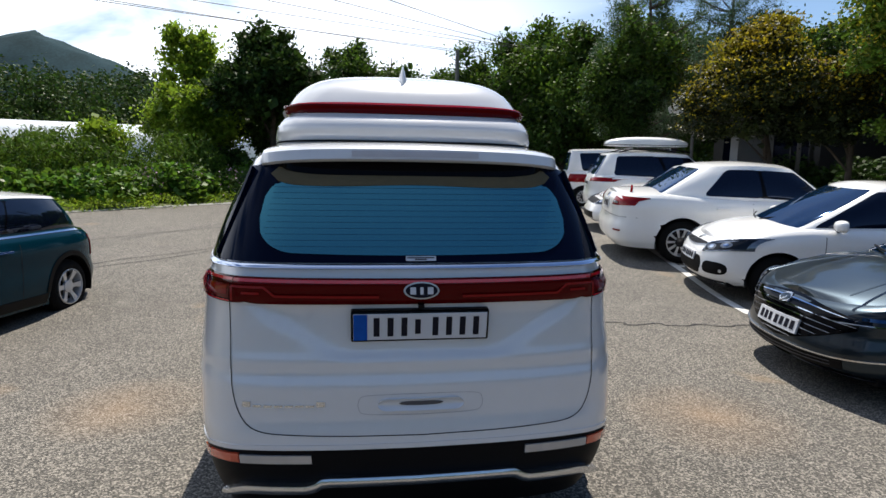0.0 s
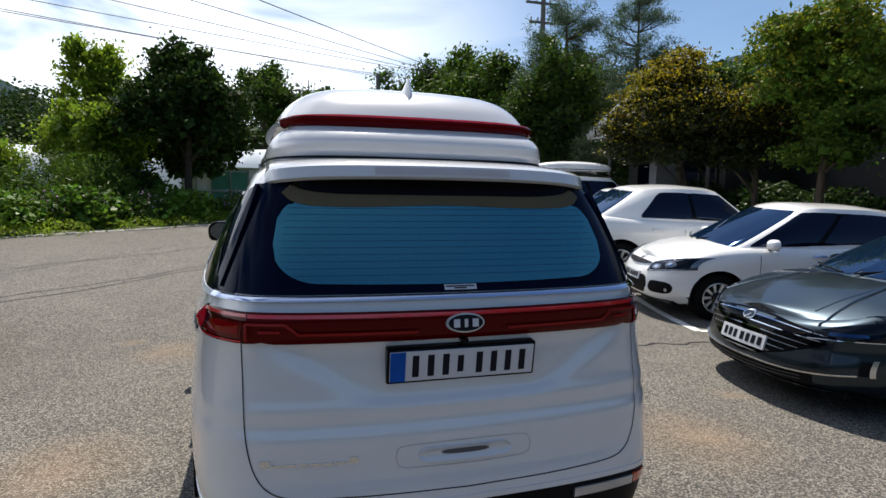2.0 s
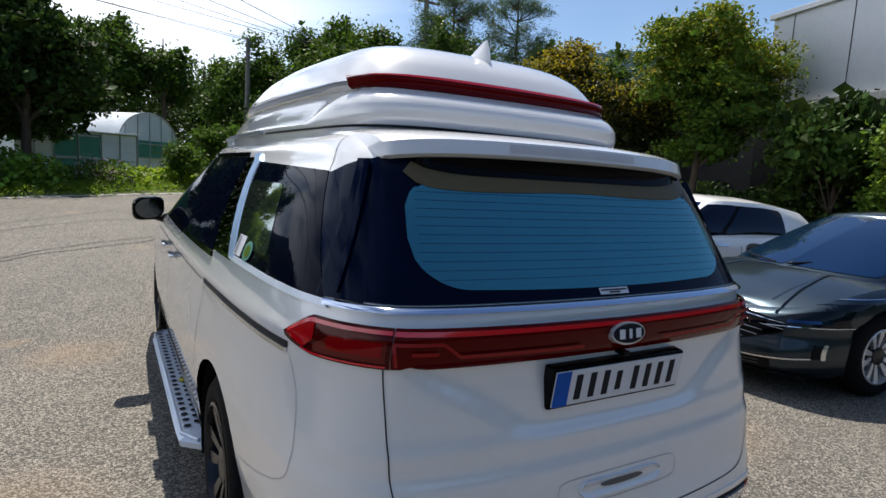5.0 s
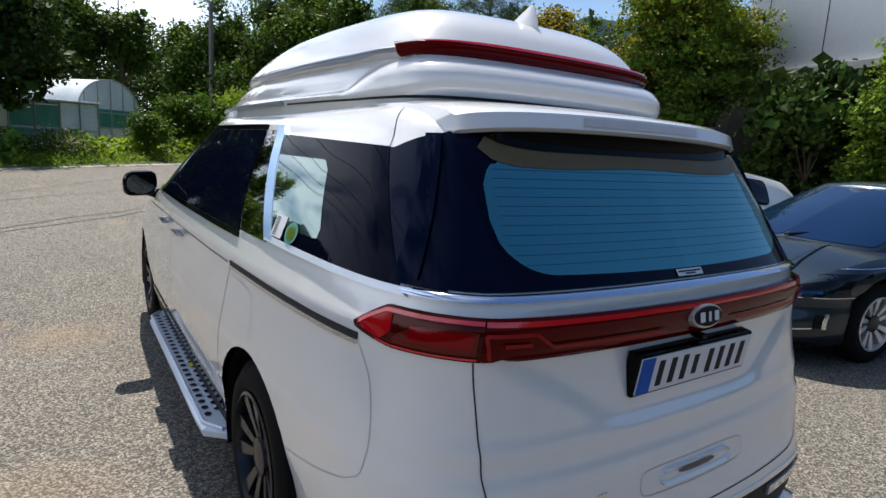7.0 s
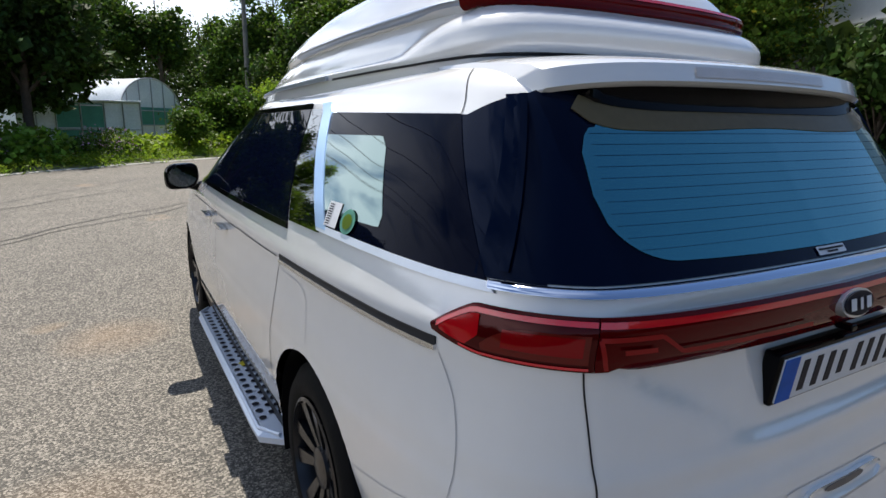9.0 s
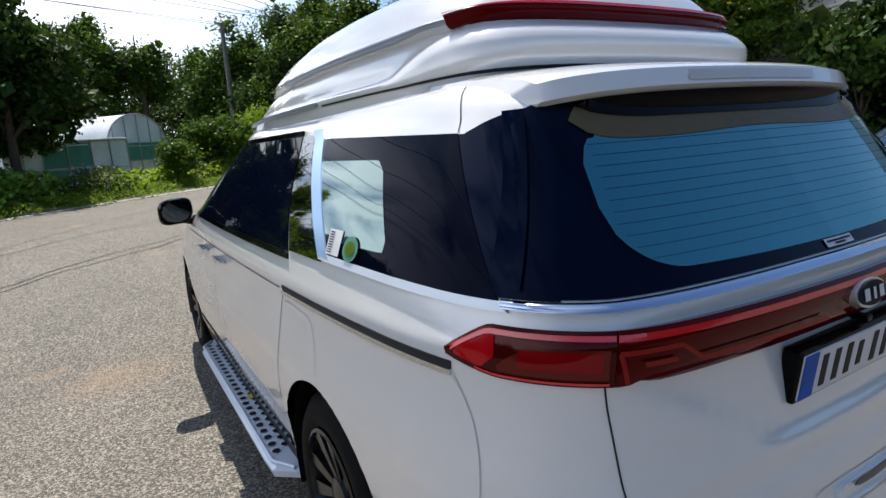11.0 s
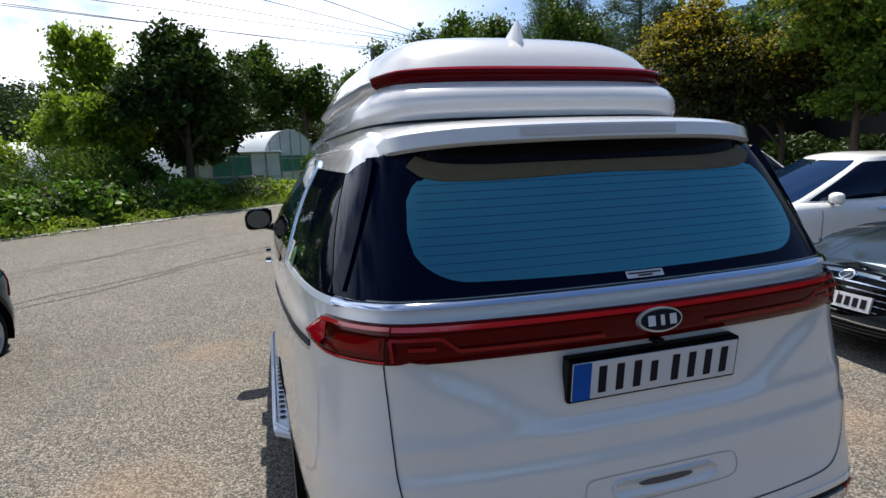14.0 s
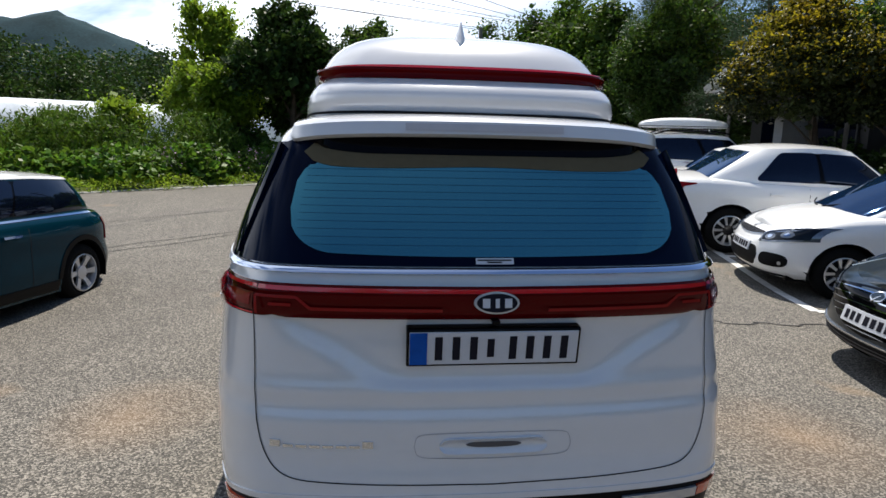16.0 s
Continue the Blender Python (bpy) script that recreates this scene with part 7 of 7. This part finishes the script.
for sgn in (-1, 1):
    vs = [Vector((0.0, sgn * HW, E0 - 0.006)), Vector((0.36, sgn * HW, E0 - 0.006)), Vector((0.36, 0, E1 - 0.006)), Vector((0.0, 0, E1 - 0.006))]
    vs += [v + Vector((0, 0, -0.03)) for v in vs]
    part("soffit", (vs, [(0, 1, 2, 3), (7, 6, 5, 4), (0, 4, 5, 1), (1, 5, 6, 2), (2, 6, 7, 3), (3, 7, 4, 0)]), "white", hs)
part("porch_ceiling", box(0.1, 1.55, -HW, HW, E0 - 0.10, E0 - 0.02), "white", hs)
# Posts and window frames are darkened too, for the porch's deep shade.
for yy in (-2.2, 1.9):
    part("porch_post", tube([(0.5, yy, 0), (0.5, yy, E0 - 0.05)], 0.055, 10), "pole", hs, "grey porch post")
for yy in (-1.1, 0.9):
    part("window", box(1.45, 1.53, yy - 0.6, yy + 0.6, 0.9, 2.2), "glass", hs)
    for e in (-0.62, 0.0, 0.62):
        part("window_frame", box(1.42, 1.50, yy + e - 0.025, yy + e + 0.025, 0.88, 2.22), "dark_wall", hs)
wl2 = thing("garden_wall", "pale rendered wall beside the house, shaded by trees", "wall", m=pose(11.1, 13.2, gz(11, 13), 0, 0, math.degrees(math.atan2(-2.1, 1.9)) + 180))
part("wall", box(-0.09, 0.09, 0, 3.0, 0, 2.0, 0.01), "plaster", wl2)
part("coping", box(-0.12, 0.12, -0.02, 3.02, 2.0, 2.06, 0.01), "concrete", wl2)

# large building with grey metal panels
bl = thing("building", "flat grey metal-panelled building with a dark glazed ground floor", "building", m=pose(12.4, 7.4, 0.1, 0, 0, RY))
part("upper_wall", box(0, 8, -7, 0, 3.55, 5.55), "panel", bl, "grey metal wall panels")
up = bl.children[-1]
for k in range(5):
    part("panel_joint", box(-0.012, 0.0, -6.6 + k * 1.5, -6.585 + k * 1.5, 3.56, 5.54), "seam", up)
part("parapet", box(-0.08, 8.0, -7.05, 0.08, 5.55, 5.67, 0.01), "panel", bl)
part("soffit_band", box(-0.06, 0.3, -7, 0.04, 3.40, 3.55), "concrete", bl)
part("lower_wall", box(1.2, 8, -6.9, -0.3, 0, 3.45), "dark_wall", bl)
for k in range(2):
    y0 = -6.1 + k * 2.7
    part("window", box(1.10, 1.22, y0, y0 + 2.6, 0.15, 2.9), "glass", bl, "dark ground-floor glazing")
    for e in (y0 - 0.04, y0 + 1.3):
        part("window_frame", box(1.06, 1.14, e, e + 0.05, 0.1, 2.95), "satin", bl)
for yy in (-1.2, -6.6):
    part("post", box(0.15, 0.40, yy, yy + 0.25, 0, 3.45), "plaster", bl)
br = thing("building", "building with a blue-grey metal roof behind the trees", "building", m=pose(14.6, 10.9, gz(15, 12), 0, 0, RY))
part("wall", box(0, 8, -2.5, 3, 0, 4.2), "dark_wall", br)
vs = [Vector((-0.4, -2.7, 4.2)), Vector((-0.4, 3.3, 4.2)), Vector((5, 3.3, 6.2)), Vector((5, -2.7, 6.2))]
vs += [v + Vector((0, 0, 0.12)) for v in vs]
part("roof", (vs, [(3, 2, 1, 0), (4, 5, 6, 7), (0, 1, 5, 4), (1, 2, 6, 5), (2, 3, 7, 6), (3, 0, 4, 7)]), "roof_blue", br, "blue-grey sloping metal roof")

# poles and wires
def pole(x, y, h, label, arms):
    ob = thing("utility_pole", label, "utility pole", m=pose(x, y, gz(x, y)))
    smooth(part("mast", tube([(0, 0, 0), (0, 0, h)], 0, 12, [0.17, 0.11]), "pole", ob), 60)
    for z, w in arms:
        part("crossarm", box(-w, w, -0.05, 0.05, z - 0.05, z + 0.05), "pole", ob)
        for s in (-0.9, -0.4, 0.4, 0.9):
            part("insulator", tube([(s * w, 0, z + 0.05), (s * w, 0, z + 0.22)], 0.045, 8), "steel", ob)
    return ob


pole(5.35, 32.4, 7.5, "concrete utility pole in the distance", [])
p2 = pole(12.0, 24.5, 10.6, "utility pole with two crossarms behind the trees", [(9.9, 0.9), (9.0, 0.7)])
WIRES = [((-23.3, 9.4, 6.3), (5.35, 32.4, 8.35), 0.15), ((-22.4, 9.7, 6.5), (5.35, 32.4, 8.25), 0.15), ((-22.7, 6.9, 6.0), (14.1, 37.4, 9.3), 0.15), ((-18.3, 5.8, 6.1), (14.1, 37.4, 9.2), 0.15), ((-13.9, 4.2, 6.0), (14.1, 37.4, 9.1), 0.15), ((-10.4, 2.2, 5.7), (14.2, 37.4, 9.0), 0.15), ((5.35, 32.4, 8.2), (14.1, 37.4, 9.3), 0.4)]
part("transformer", tube([(0.35, 0, 6.4), (0.35, 0, 7.2)], 0.22, 14), "steel", p2)
for a, b2, sag in WIRES:
    a, b2 = Vector(a), Vector(b2)
    pts = [a.lerp(b2, t) - Vector((0, 0, sag * 4 * t * (1 - t))) for t in span(0, 1, 24)]
    tagged(part("overhead_wire", tube(pts, 0.015, 5), "wire"), "thin black overhead wire between poles", "wire")

# paint lines and cracks on the lot
def strip(name, pts, w, material, label, lift=0.006, cat="marking"):
    vs = []
    for i, p in enumerate(pts):
        d = Vector(pts[min(i + 1, len(pts) - 1)]) - Vector(pts[max(i - 1, 0)])
        s = Vector((-d.y, d.x)).normalized() * w / 2
        for q in (-1, 1):
            x, y = p[0] + q * s.x, p[1] + q * s.y
            vs.append(Vector((x, y, gz(x, y) + lift)))
    return tagged(part(name, (vs, [(2 * i, 2 * i + 1, 2 * i + 3, 2 * i + 2) for i in range(len(pts) - 1)]), material), label, cat, kind="structure")


strip("parking_line", [(4.07 + 0.2015 * d, 3.64 + 0.98 * d) for d in span(0, 14, 40)], 0.11, "paint_line", "worn white parking line on the asphalt")
for k in range(5):
    o = Vector((4.07, 3.64, 0)) + ROW * 2.5 * k
    strip("parking_line", [(o.x + IN.x * d, o.y + IN.y * d) for d in span(0, 4.8, 10)], 0.10, "paint_line", "worn white parking line on the asphalt", 0.008)
for k, (a, b2) in enumerate((((-9.0, 2.2), (2.4, 12.1)), ((-9.0, 1.95), (2.5, 11.85)), ((-8.5, 5.6), (3.0, 14.4)), ((2.1, 3.45), (4.2, 3.1)))):
    n = 60
    pts = [(a[0] + (b2[0] - a[0]) * t + 0.05 * math.sin(t * 37 + k) + 0.03 * math.sin(t * 91), a[1] + (b2[1] - a[1]) * t + 0.05 * math.cos(t * 29 + k)) for t in span(0, 1, n)]
    strip("crack", pts, 0.02, "seam", "thin dark crack in the asphalt", 0.005, "crack")
